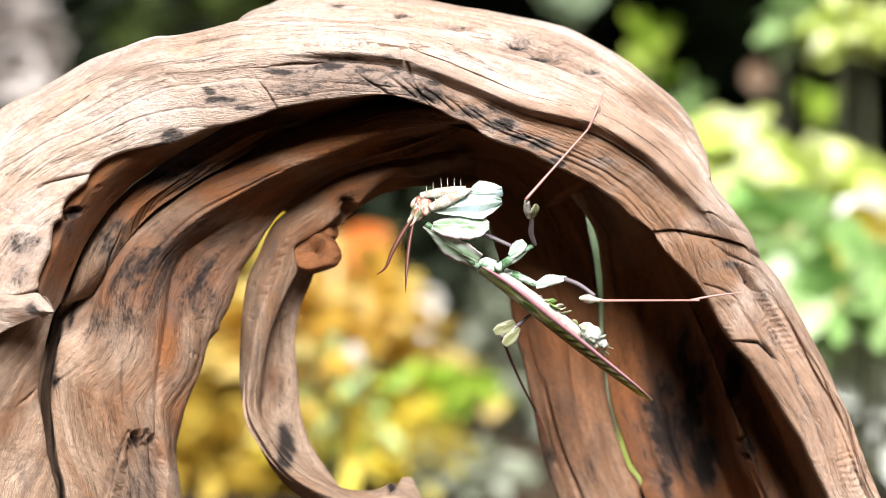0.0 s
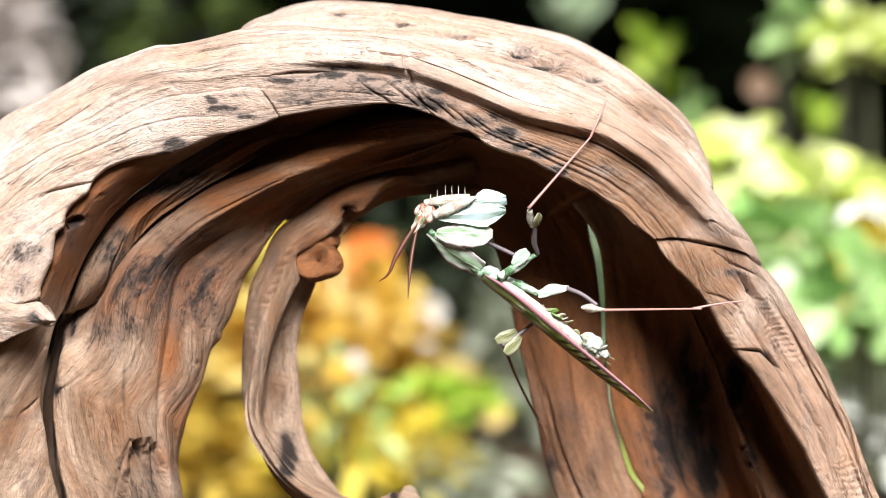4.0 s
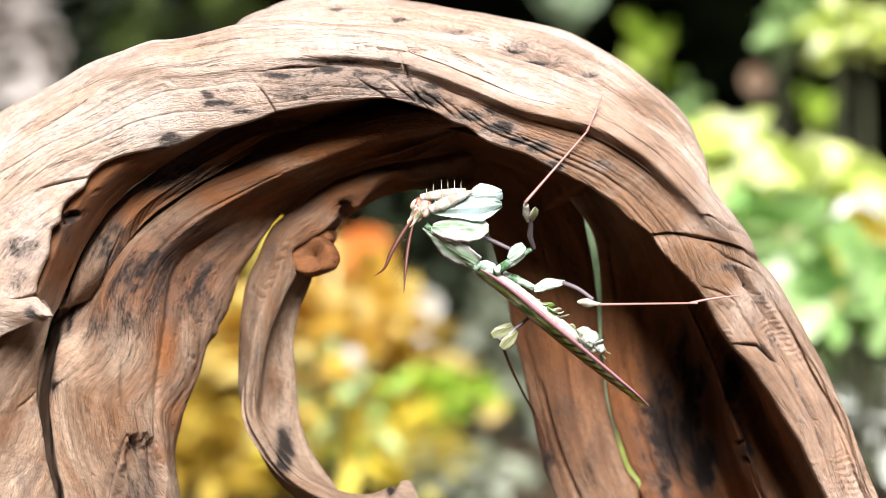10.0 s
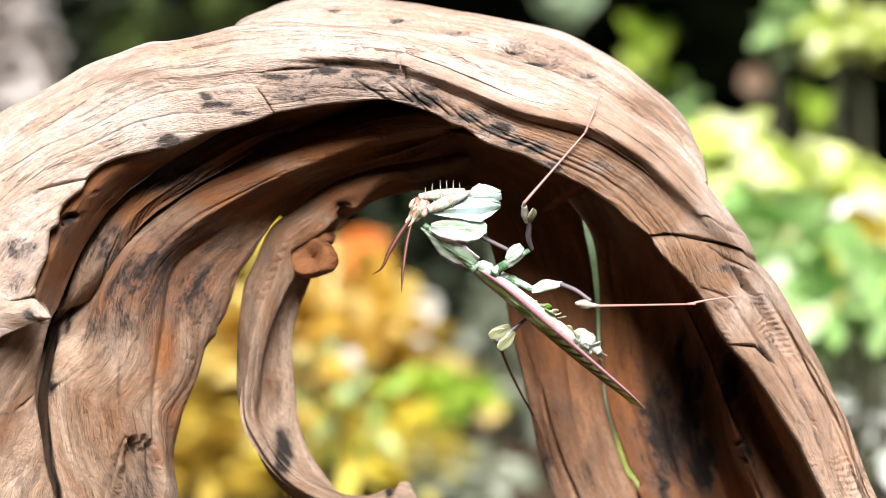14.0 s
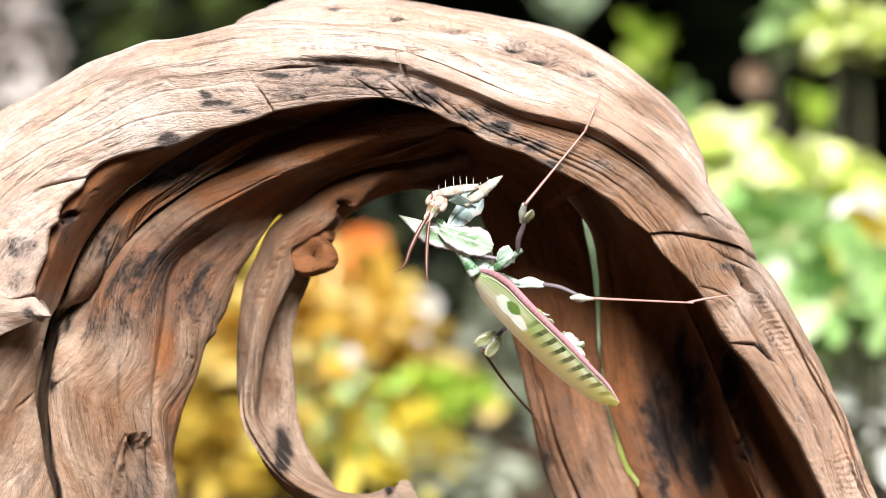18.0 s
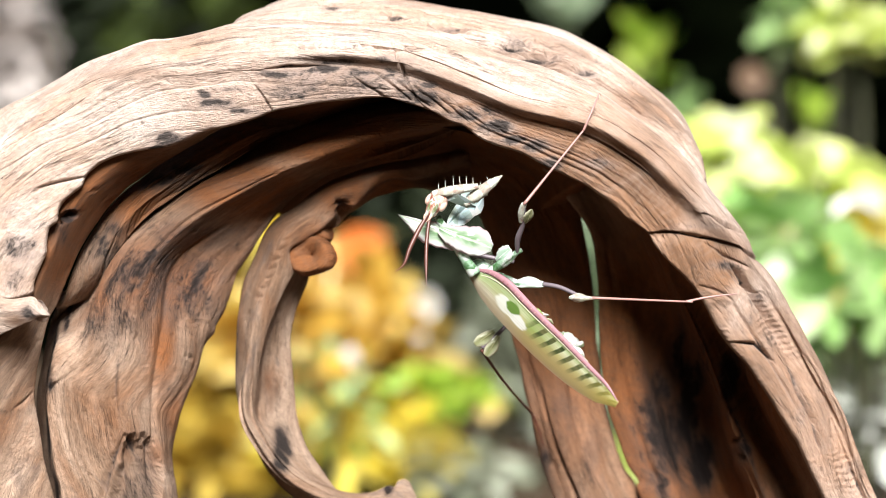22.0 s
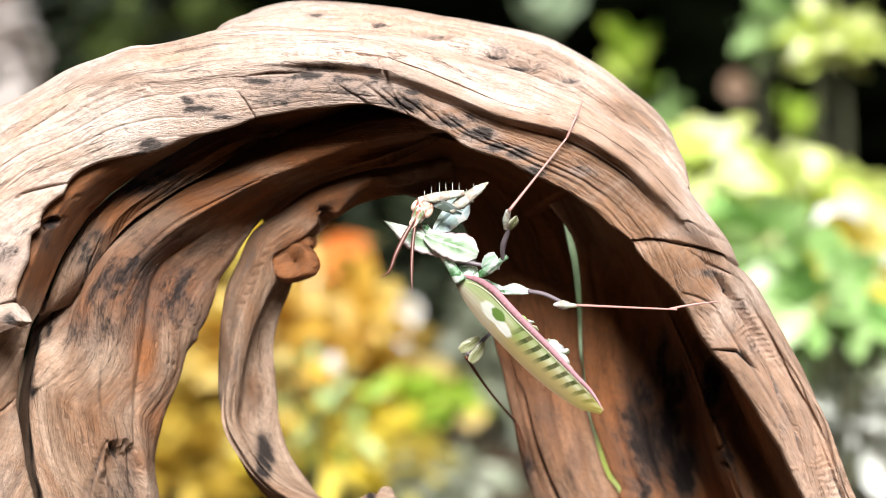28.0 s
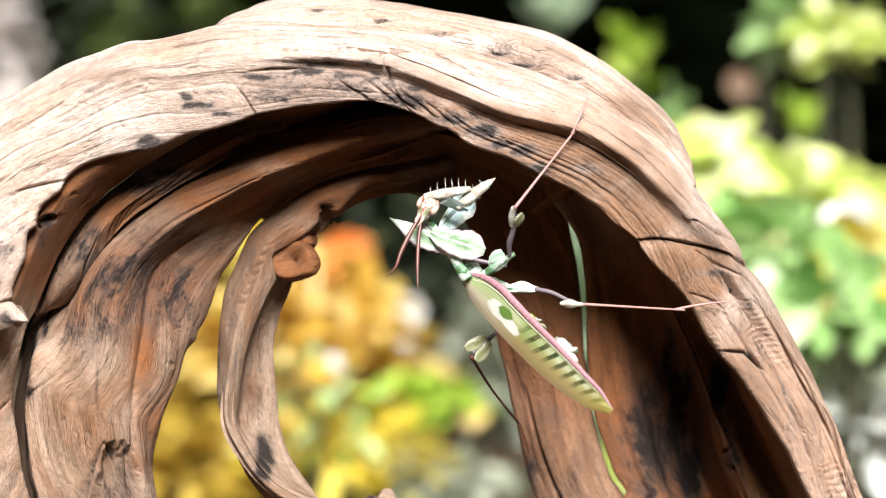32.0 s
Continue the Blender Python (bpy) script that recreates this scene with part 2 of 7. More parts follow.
def sheet(name, lines, nu, nv, thick, mat, parent, seed=0, bulge=0.0, relief=1.0, furrows=(), stains_and_shade=(), lump=1.0, edge=0.18, ragged=0.0, ripple=None, sink=0.0, browns_and_shade=(), dents=(), taper=0.0, grooves=(), centre=None, label=""):
    """A thick, weathered slab of wood stretched over a few lines that run along its grain.
    furrows: (across 0..1, width, depth, from, to) along the grain; stains: (x, z, rx, rz, amount);
    grooves: (line of x, z, width, depth, drop of the wood below it) for cracks in any direction."""
    rows = np.array([spline(stations(l, centre), nu) for l in lines])
    g = across(rows, nv)
    u, v = np.meshgrid(np.linspace(0, 1, nu), np.linspace(0, 1, nv), indexing="ij")
    n = normals(g)
    if (n[..., 1] * 1.0).mean() > 0:
        n = -n
    du = np.concatenate([np.zeros((1, nv)), np.cumsum(np.linalg.norm(np.diff(g, axis=0), axis=2), axis=0)])
    du = np.repeat(du.mean(axis=1, keepdims=True), nv, axis=1)
    dv = np.concatenate([np.zeros((nu, 1)), np.cumsum(np.linalg.norm(np.diff(g, axis=1), axis=2), axis=1)], axis=1)
    if ragged:
        side = np.gradient(g, axis=1)
        side /= np.linalg.norm(side, axis=2, keepdims=True) + 1e-9
        w = (fractal(du * 0.55, du * 0 + 3, seed + 40, 5) - 0.5) * ragged
        g = g + side * (w * (np.clip((v - 0.75) / 0.25, 0, 1) + np.clip((0.25 - v) / 0.25, 0, 1)))[..., None]
    cracks = np.zeros(u.shape)
    warp = (fractal(du * 0.10, dv * 0.35, seed + 9, 3) - 0.5) * 1.5
    h = bulge * np.sin(np.pi * v)
    h = h + lump * 0.5 * (fractal(du * 0.16, dv * 0.40 + warp, seed, 4) - 0.5)
    wav = fractal(du * 0.05, dv * 0.9 + warp * 1.2, seed + 20, 2)
    h = h + relief * 0.34 * (wav - 0.5)
    ridg = 1 - np.abs(2 * fractal(du * 0.06, dv * 1.7 + warp * 2, seed + 30, 3) - 1)
    h = h - relief * 0.11 * np.clip(ridg - 0.88, 0, 1) * 8 * vnoise(du * 0.2, dv * 0.5, seed + 33)
    fine = fractal(du * 0.25, dv * 6.0 + warp * 5, seed + 50, 3)
    h = h + relief * 0.03 * (fine - 0.5) * (0.4 + 1.2 * vnoise(du * 0.15, dv * 0.3, seed + 55))
    pits = fractal(du * 2.2, dv * 3.0, seed + 60, 3)
    h = h - 0.10 * np.clip(pits - 0.70, 0, 1) * 3
    if ripple:
        a0, a1, amount = ripple
        fade = np.clip((u - a0) / 0.05, 0, 1) * np.clip((a1 - u) / 0.03 + 0.3, 0, 1) * np.clip(3.2 * vnoise(du * 0.3, dv * 0.9, seed + 66) - 1.3, 0, 1) * np.clip((v - 0.6) / 0.06, 0, 1)
        wave = np.sin(2 * np.pi * (du * 4.6 + 0.5 * dv + 2.6 * fractal(du * 0.45, dv * 1.1, seed + 67, 3)))
        h = h + amount * fade * (wave - 0.5 * wave * wave)
    for c, wd, dp, a, b in furrows:
        cc = c + 0.03 * (vnoise(du * 0.3, du * 0, seed + 70) - 0.5)
        fade = np.clip((u - a) / 0.05, 0, 1) * np.clip((b - u) / 0.05, 0, 1)
        h = h - dp * fade * np.exp(-(((v - cc) / wd) ** 2))
        if wd < 0.016:
            cracks = np.maximum(cracks, min(0.7, 3 * dp) * fade * np.exp(-(((v - cc) / (0.6 * wd)) ** 2)))
    wx = g[..., 0] + 0.12 * (fractal(du * 1.1, dv * 1.1, seed + 77, 3) - 0.5)
    wz = g[..., 2] + 0.12 * (fractal(du * 1.1, dv * 1.1, seed + 78, 3) - 0.5)
    for pts, wd, dp, shelf in grooves:
        near, below = np.full(wx.shape, 99.0), np.zeros(wx.shape)
        total = sum(math.dist(p, q) for p, q in zip(pts, pts[1:]))
        gone = 0.0
        for (x0, z0), (x1, z1) in zip(pts, pts[1:]):
            ln = math.dist((x0, z0), (x1, z1))
            k = np.clip(((wx - x0) * (x1 - x0) + (wz - z0) * (z1 - z0)) / ln**2, 0, 1)
            d = np.hypot(wx - x0 - k * (x1 - x0), wz - z0 - k * (z1 - z0))
            s = (gone + k * ln) / total
            d = d + 0.9 * wd * np.abs(2 * s - 1) ** 3
            side = ((x1 - x0) * (wz - z0) - (z1 - z0) * (wx - x0)) / ln
            nearer = d < near
            near = np.where(nearer, d, near)
            below = np.where(nearer, (side < 0) * 1.0, below)
            gone += ln
        cracks = np.maximum(cracks, min(0.9, 3 * dp) * np.exp(-((near / (0.8 * wd)) ** 2)))
        h = h - dp * np.exp(-((near / wd) ** 2)) - shelf * below * np.exp(-((near / (7 * wd)) ** 2))
    for x, z, rx, rz, dp, lean in dents:
        r2 = ((g[..., 0] - x - lean * (g[..., 2] - z)) / rx) ** 2 + ((g[..., 2] - z) / rz) ** 2
        h = h - dp * np.clip(2.6 * (1.05 - r2 - 0.7 * (fractal(du * 1.3, dv * 2.2, seed + 80, 5) - 0.5)), 0, 1)
    h = h - sink * (np.exp(-((u / 0.10) ** 2)) + np.exp(-(((1 - u) / 0.10) ** 2)))
    e = np.clip((np.abs(2 * v - 1) - (1 - edge)) / edge, 0, 1)
    if taper:
        thick = thick * np.sqrt(np.clip(1 - np.clip((u - 1 + taper) / taper, 0, 1) ** 2, 0.0004, 1))
    drop = thick * 0.5 * (1 - np.sqrt(np.clip(1 - e * e, 0, 1)))
    front = g + n * (h - drop)[..., None]
    back = g + n * (h * 0.5 - thick + drop)[..., None]
    back[:, 0], back[:, -1] = front[:, 0] - n[:, 0] * 0.01, front[:, -1] - n[:, -1] * 0.01
    verts = np.concatenate([front.reshape(-1, 3), back.reshape(-1, 3)]) * CM
    idx = np.arange(nu * nv).reshape(nu, nv)
    q = np.stack([idx[:-1, :-1], idx[1:, :-1], idx[1:, 1:], idx[:-1, 1:]], -1).reshape(-1, 4)
    o = nu * nv
    faces = [q, q[:, ::-1] + o]
    for ring in (np.stack([idx[:-1, 0], idx[:-1, 0] + o, idx[1:, 0] + o, idx[1:, 0]], -1),
                 np.stack([idx[:-1, -1], idx[1:, -1], idx[1:, -1] + o, idx[:-1, -1] + o], -1),
                 np.stack([idx[0, :-1], idx[0, 1:], idx[0, 1:] + o, idx[0, :-1] + o], -1),
                 np.stack([idx[-1, :-1], idx[-1, :-1] + o, idx[-1, 1:] + o, idx[-1, 1:]], -1)):
        faces.append(ring)
    faces = np.concatenate(faces)
    me = bpy.data.meshes.new(name)
    me.vertices.add(len(verts))
    me.vertices.foreach_set("co", verts.ravel())
    me.loops.add(faces.size)
    me.loops.foreach_set("vertex_index", faces.ravel())
    me.polygons.add(len(faces))
    me.polygons.foreach_set("loop_start", np.arange(0, faces.size, 4))
    me.polygons.foreach_set("use_smooth", np.ones(len(faces), bool))
    me.update()
    uvs = np.stack([np.concatenate([du.ravel()] * 2), np.concatenate([dv.ravel()] * 2)], -1) * CM + seed * 0.37
    layer = me.uv_layers.new(name="UVMap")
    layer.data.foreach_set("uv", uvs[faces.ravel()].ravel())
    st = np.zeros(len(verts))
    worn = np.concatenate([fractal(du * 1.3, dv * 2.2, seed + 80, 5).ravel()] * 2) - 0.5
    # stains and dents darken the wood; some marks are shade painted in
    for x, z, rx, rz, k, lean in [(*d, 0.0) for d in stains_and_shade] + [(d[0], d[1], d[2], d[3], min(0.9, 1.1 * d[4]), d[5]) for d in dents]:
        r2 = ((verts[:, 0] / CM - x - lean * (verts[:, 2] / CM - z)) / rx) ** 2 + ((verts[:, 2] / CM - z) / rz) ** 2
        st = np.maximum(st, k * np.exp(-np.clip(r2 + 2.2 * worn * (r2 < 6), 0, 50)))
    # grooves and narrow furrows get darker beds
    st[:nu * nv] = np.maximum(st[:nu * nv], (cracks * np.clip(2.4 * fractal(du * 0.7, dv * 2.0, seed + 90, 3) - 0.55, 0, 1)).ravel())
    me.attributes.new("stain_and_shade", "FLOAT", "POINT").data.foreach_set("value", st)
    # brown tone: unweathered wood, and shade painted on sheltered walls and roof
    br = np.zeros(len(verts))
    for x, z, rx, rz, k in browns_and_shade:
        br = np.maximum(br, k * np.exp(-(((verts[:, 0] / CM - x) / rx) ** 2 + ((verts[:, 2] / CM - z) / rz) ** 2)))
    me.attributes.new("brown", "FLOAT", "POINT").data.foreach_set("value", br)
    me.materials.append(mat)
    me.validate()
    bm = bmesh.new()
    bm.from_mesh(me)
    bmesh.ops.recalc_face_normals(bm, faces=bm.faces)
    bm.to_mesh(me)
    bm.free()
    ob = new(name, me)
    ob.parent = parent
    if label:
        ob["label"] = label
    return ob


# ---- ground and far setting ----
def ground():
    v, f = [], []
    for i in range(61):
        for j in range(61):
            x, y = ((i - 30) / 30) ** 3 * 60, ((j - 30) / 30) ** 3 * 60
            z = 0.012 * (fractal(np.array([x * 3.0]), np.array([y * 3.0]), 5)[0] - 0.55) if abs(x) < 4 and abs(y) < 6 else -0.01
            v.append((x, y, z - 0.004))
    for i in range(60):
        for j in range(60):
            a = i * 61 + j
            f.append((a, a + 61, a + 62, a + 1))
    tagged(part("ground", (v, f), SOIL, None), "bare dry brown garden soil under the driftwood", "ground", kind="structure")


ground()


def hedge():
    bm = bmesh.new()
    n = 40
    grid = [[bm.verts.new((-4 + 8 * i / n, 3.6 + 0.35 * math.sin(i * 1.7 + j) * math.cos(j * 1.3) + 0.1 * math.sin(i * 4.1), -0.05 + 3.2 * j / n)) for j in range(n + 1)] for i in range(n + 1)]
    for i in range(n):
        for j in range(n):
            bm.faces.new((grid[i][j], grid[i + 1][j], grid[i + 1][j + 1], grid[i][j + 1]))
    tagged(part("backdrop", bm, HEDGE_SHADE, None), "near-black hedge behind the garden, shade painted into its colour", "hedge", kind="structure")


hedge()


def sky_blocker(name, x0, y0, x1, y1, height, thick=0.5):
    """An unseen hedge added to close one side and block low sky light."""
    bm = bmesh.new()
    d = Vector((x1 - x0, y1 - y0, 0))
    side = Vector((-d.y, d.x, 0)).normalized() * thick
    n, k = 40, 12
    rows = []
    for i in range(n + 1):
        p = Vector((x0, y0, 0)) + d * (i / n)
        prof = [Vector((0, 0, -0.05))] + [Vector((0, 0, height * j / k)) for j in range(1, k)] + [Vector((0, 0, height)), side + Vector((0, 0, height)), side + Vector((0, 0, -0.05))]
        rows.append([bm.verts.new(p + q + side * 0.3 * noise.noise((p + q) * 2.3) + Vector((0, 0, 0.1 * noise.noise(p * 3) if q.z > 0 else 0))) for q in prof])
    for a, b in zip(rows, rows[1:]):
        for j in range(len(a) - 1):
            bm.faces.new((a[j], b[j], b[j + 1], a[j + 1]))
    tagged(part(name, bm, HEDGE_SHADE, None), "unseen tall dark hedge added to hold back sky light", "hedge", kind="structure")


# none is in view; they cut the low sky light reaching the hollow
sky_blocker("blocker_front", 4.2, -5.5, -4.2, -5.5, 2.6)
sky_blocker("blocker_left", -3.2, -6.0, -3.2, 4.2, 3.2)
sky_blocker("blocker_right", 3.2, 4.2, 3.2, -6.0, 3.2)

# ---- the driftwood ----
wood = tagged(new("driftwood"), "arched hollow piece of weathered brown driftwood on the soil", "driftwood")
MIDDLE = (-2.9, 10.8)
rim_outer = [(-21.13, 1.2, 10.73), (-20.93, 1.2, 14.78), (-20.12, 1.2, 17.82), (-18.91, 1.2, 19.94), (-17.49, 1.2, 21.62), (-15.87, 1.2, 23.02), (-14.86, 1.2, 23.57), (-13.85, 1.2, 24.09), (-12.83, 1.2, 24.66), (-11.82, 1.2, 25.06), (-10.61, 1.2, 25.49), (-9.8, 1.2, 25.55), (-8.79, 1.2, 25.75), (-7.77, 1.2, 26), (-7.17, 1.2, 26.08), (-5.75, 1.2, 26.18), (-4.53, 1.2, 26.12), (-2.91, 1.2, 26.06), (-1.7, 1.2, 25.96), (-0.49, 1.2, 25.77), (0.93, 1.2, 25.41), (2.35, 1.2, 24.94), (3.56, 1.2, 24.6), (4.57, 1.2, 24.19), (5.59, 1.2, 23.69), (6.4, 1.2, 23.12), (7.41, 1.2, 22.37), (8.42, 1.2, 21.56), (9.23, 1.2, 20.69), (9.84, 1.2, 19.94), (10.45, 1.2, 19.19), (10.95, 1.2, 18.43), (11.21, 1.3, 17.74), (11.83, 1.48, 16.92), (12.46, 1.65, 15.89), (13.1, 1.82, 14.76), (13.73, 2, 13.65), (14.08, 2, 12.84), (14.45, 2, 11.96), (14.79, 2, 10.94), (15.28, 2, 9.61), (15.71, 2, 8.92), (16.89, 2, 6.55)]
rim_groove = [(-19.48, -1, 10.89), (-19.28, -1, 13.86), (-18.69, -1, 16.83), (-17.7, -1, 19.01), (-16.51, -1, 20.59), (-15.52, -1, 21.35), (-14.53, -1, 22.02), (-13.54, -1, 22.67), (-12.55, -1, 23.27), (-11.56, -1, 23.76), (-10.57, -1, 24.12), (-9.58, -1, 24.34), (-8.59, -1, 24.51), (-7.6, -1, 24.65), (-6.61, -1, 24.73), (-5.62, -1, 24.77), (-4.43, -1, 24.85), (-3.25, -1, 24.85), (-2.06, -1, 24.67), (-0.87, -1, 24.36), (0.32, -1, 23.9), (1.5, -1, 23.4), (2.69, -1, 22.93), (3.88, -1, 22.65), (5.07, -1, 22.38), (5.86, -1, 22.04), (6.45, -1, 21.68), (7.05, -1, 21.29), (7.54, -1, 20.87), (8.24, -1, 20.2), (8.93, -1, 19.56), (9.64, -0.8, 18.97), (10.33, -0.52, 18.34), (11.03, -0.24, 17.5), (11.73, 0.05, 16.58), (12.26, 0.3, 15.71), (12.66, 0.34, 15.01), (12.97, 0.37, 14.37), (13.37, 0.4, 13.66), (13.78, 0.44, 12.96), (14.19, 0.47, 12.25), (14.55, 0.5, 11.29), (15, 0.53, 9.94), (15.37, 0.57, 9.09), (16.42, 0.6, 6.75)]
rim_inner = [(-17.86, -1.2, 10.91), (-17.27, -1.19, 13.87), (-16.28, -1.18, 15.45), (-15.49, -1.18, 16.08), (-14.9, -1.17, 16.24), (-14.35, -1.16, 16.46), (-14.27, -1.15, 16.93), (-14.02, -1.14, 17.53), (-13.86, -1.13, 17.98), (-13.84, -1.12, 18.61), (-13.53, -1.12, 18.95), (-13.45, -1.11, 19.36), (-13.25, -1.1, 19.72), (-12.9, -1.05, 20), (-12.51, -1, 20.3), (-12.4, -0.95, 20.63), (-11.77, -0.9, 21.09), (-11.28, -0.85, 21.27), (-10.59, -0.8, 21.41), (-9.6, -0.8, 21.55), (-8.91, -0.8, 21.83), (-8.41, -0.8, 22.07), (-7.62, -0.8, 22.25), (-6.82, -0.8, 22.46), (-5.95, -0.8, 22.78), (-5.24, -0.8, 22.92), (-4.25, -0.8, 23.12), (-3.25, -0.8, 23.24), (-1.96, -0.8, 23.3), (-1.57, -0.8, 23.2), (-0.87, -0.8, 22.98), (-0.38, -0.8, 22.82), (0.22, -0.8, 22.5), (0.67, -0.8, 22.38), (0.95, -0.8, 22.19), (1.35, -0.8, 21.87), (2, -0.8, 21.61), (2.8, -0.8, 21.37), (3.53, -0.8, 20.96), (4.09, -0.8, 20.7), (5.08, -0.74, 20.2), (5.92, -0.65, 19.61), (6.48, -0.55, 19.05), (7.13, -0.46, 18.58), (7.49, -0.38, 18.02), (7.93, -0.35, 17.5), (8.37, -0.31, 17.1), (8.94, -0.27, 16.5), (9.34, -0.23, 15.88), (9.74, -0.19, 15.19), (10.26, -0.15, 14.51), (10.75, -0.11, 13.98), (11.11, -0.07, 13.46), (11.56, -0.03, 12.82), (12.04, 0.01, 12.02), (12.55, 0.04, 11.22), (12.95, 0.08, 10.41), (13.38, 0.12, 9.57), (13.62, 0.16, 9.09), (14.55, 0.2, 6.8)]
outer_s, groove_s, inner_s = (stations(l, MIDDLE) for l in (rim_outer, rim_groove, rim_inner))
# how far the wood falls back below its long groove: a deep lip over the crown and the shoulder
fall = np.interp(np.linspace(0, 1, 120), [0, 0.33, 0.40, 0.44, 0.49, 0.52, 0.60, 0.70, 0.76, 0.80, 0.86, 1], [0.0, 0.0, 0.10, 0.45, 0.45, 0.5, 0.6, 0.6, 0.35, 0.1, 0.12, 0.1])
under = groove_s + (inner_s - groove_s) * 0.22
under[:, 1] = groove_s[:, 1] + fall
face = groove_s + (inner_s - groove_s) * 0.55
face[:, 1] = groove_s[:, 1] * 0.45 + inner_s[:, 1] * 0.55 - 0.1 + 0.25 * fall
crest = outer_s * 0.45 + groove_s * 0.55
crest[:, 1] = (groove_s[:, 1] + outer_s[:, 1]) * 0.5 - 0.4
behind = outer_s * 0.84 + inner_s * 0.16
behind[:, 1] = outer_s[:, 1] + 2.2
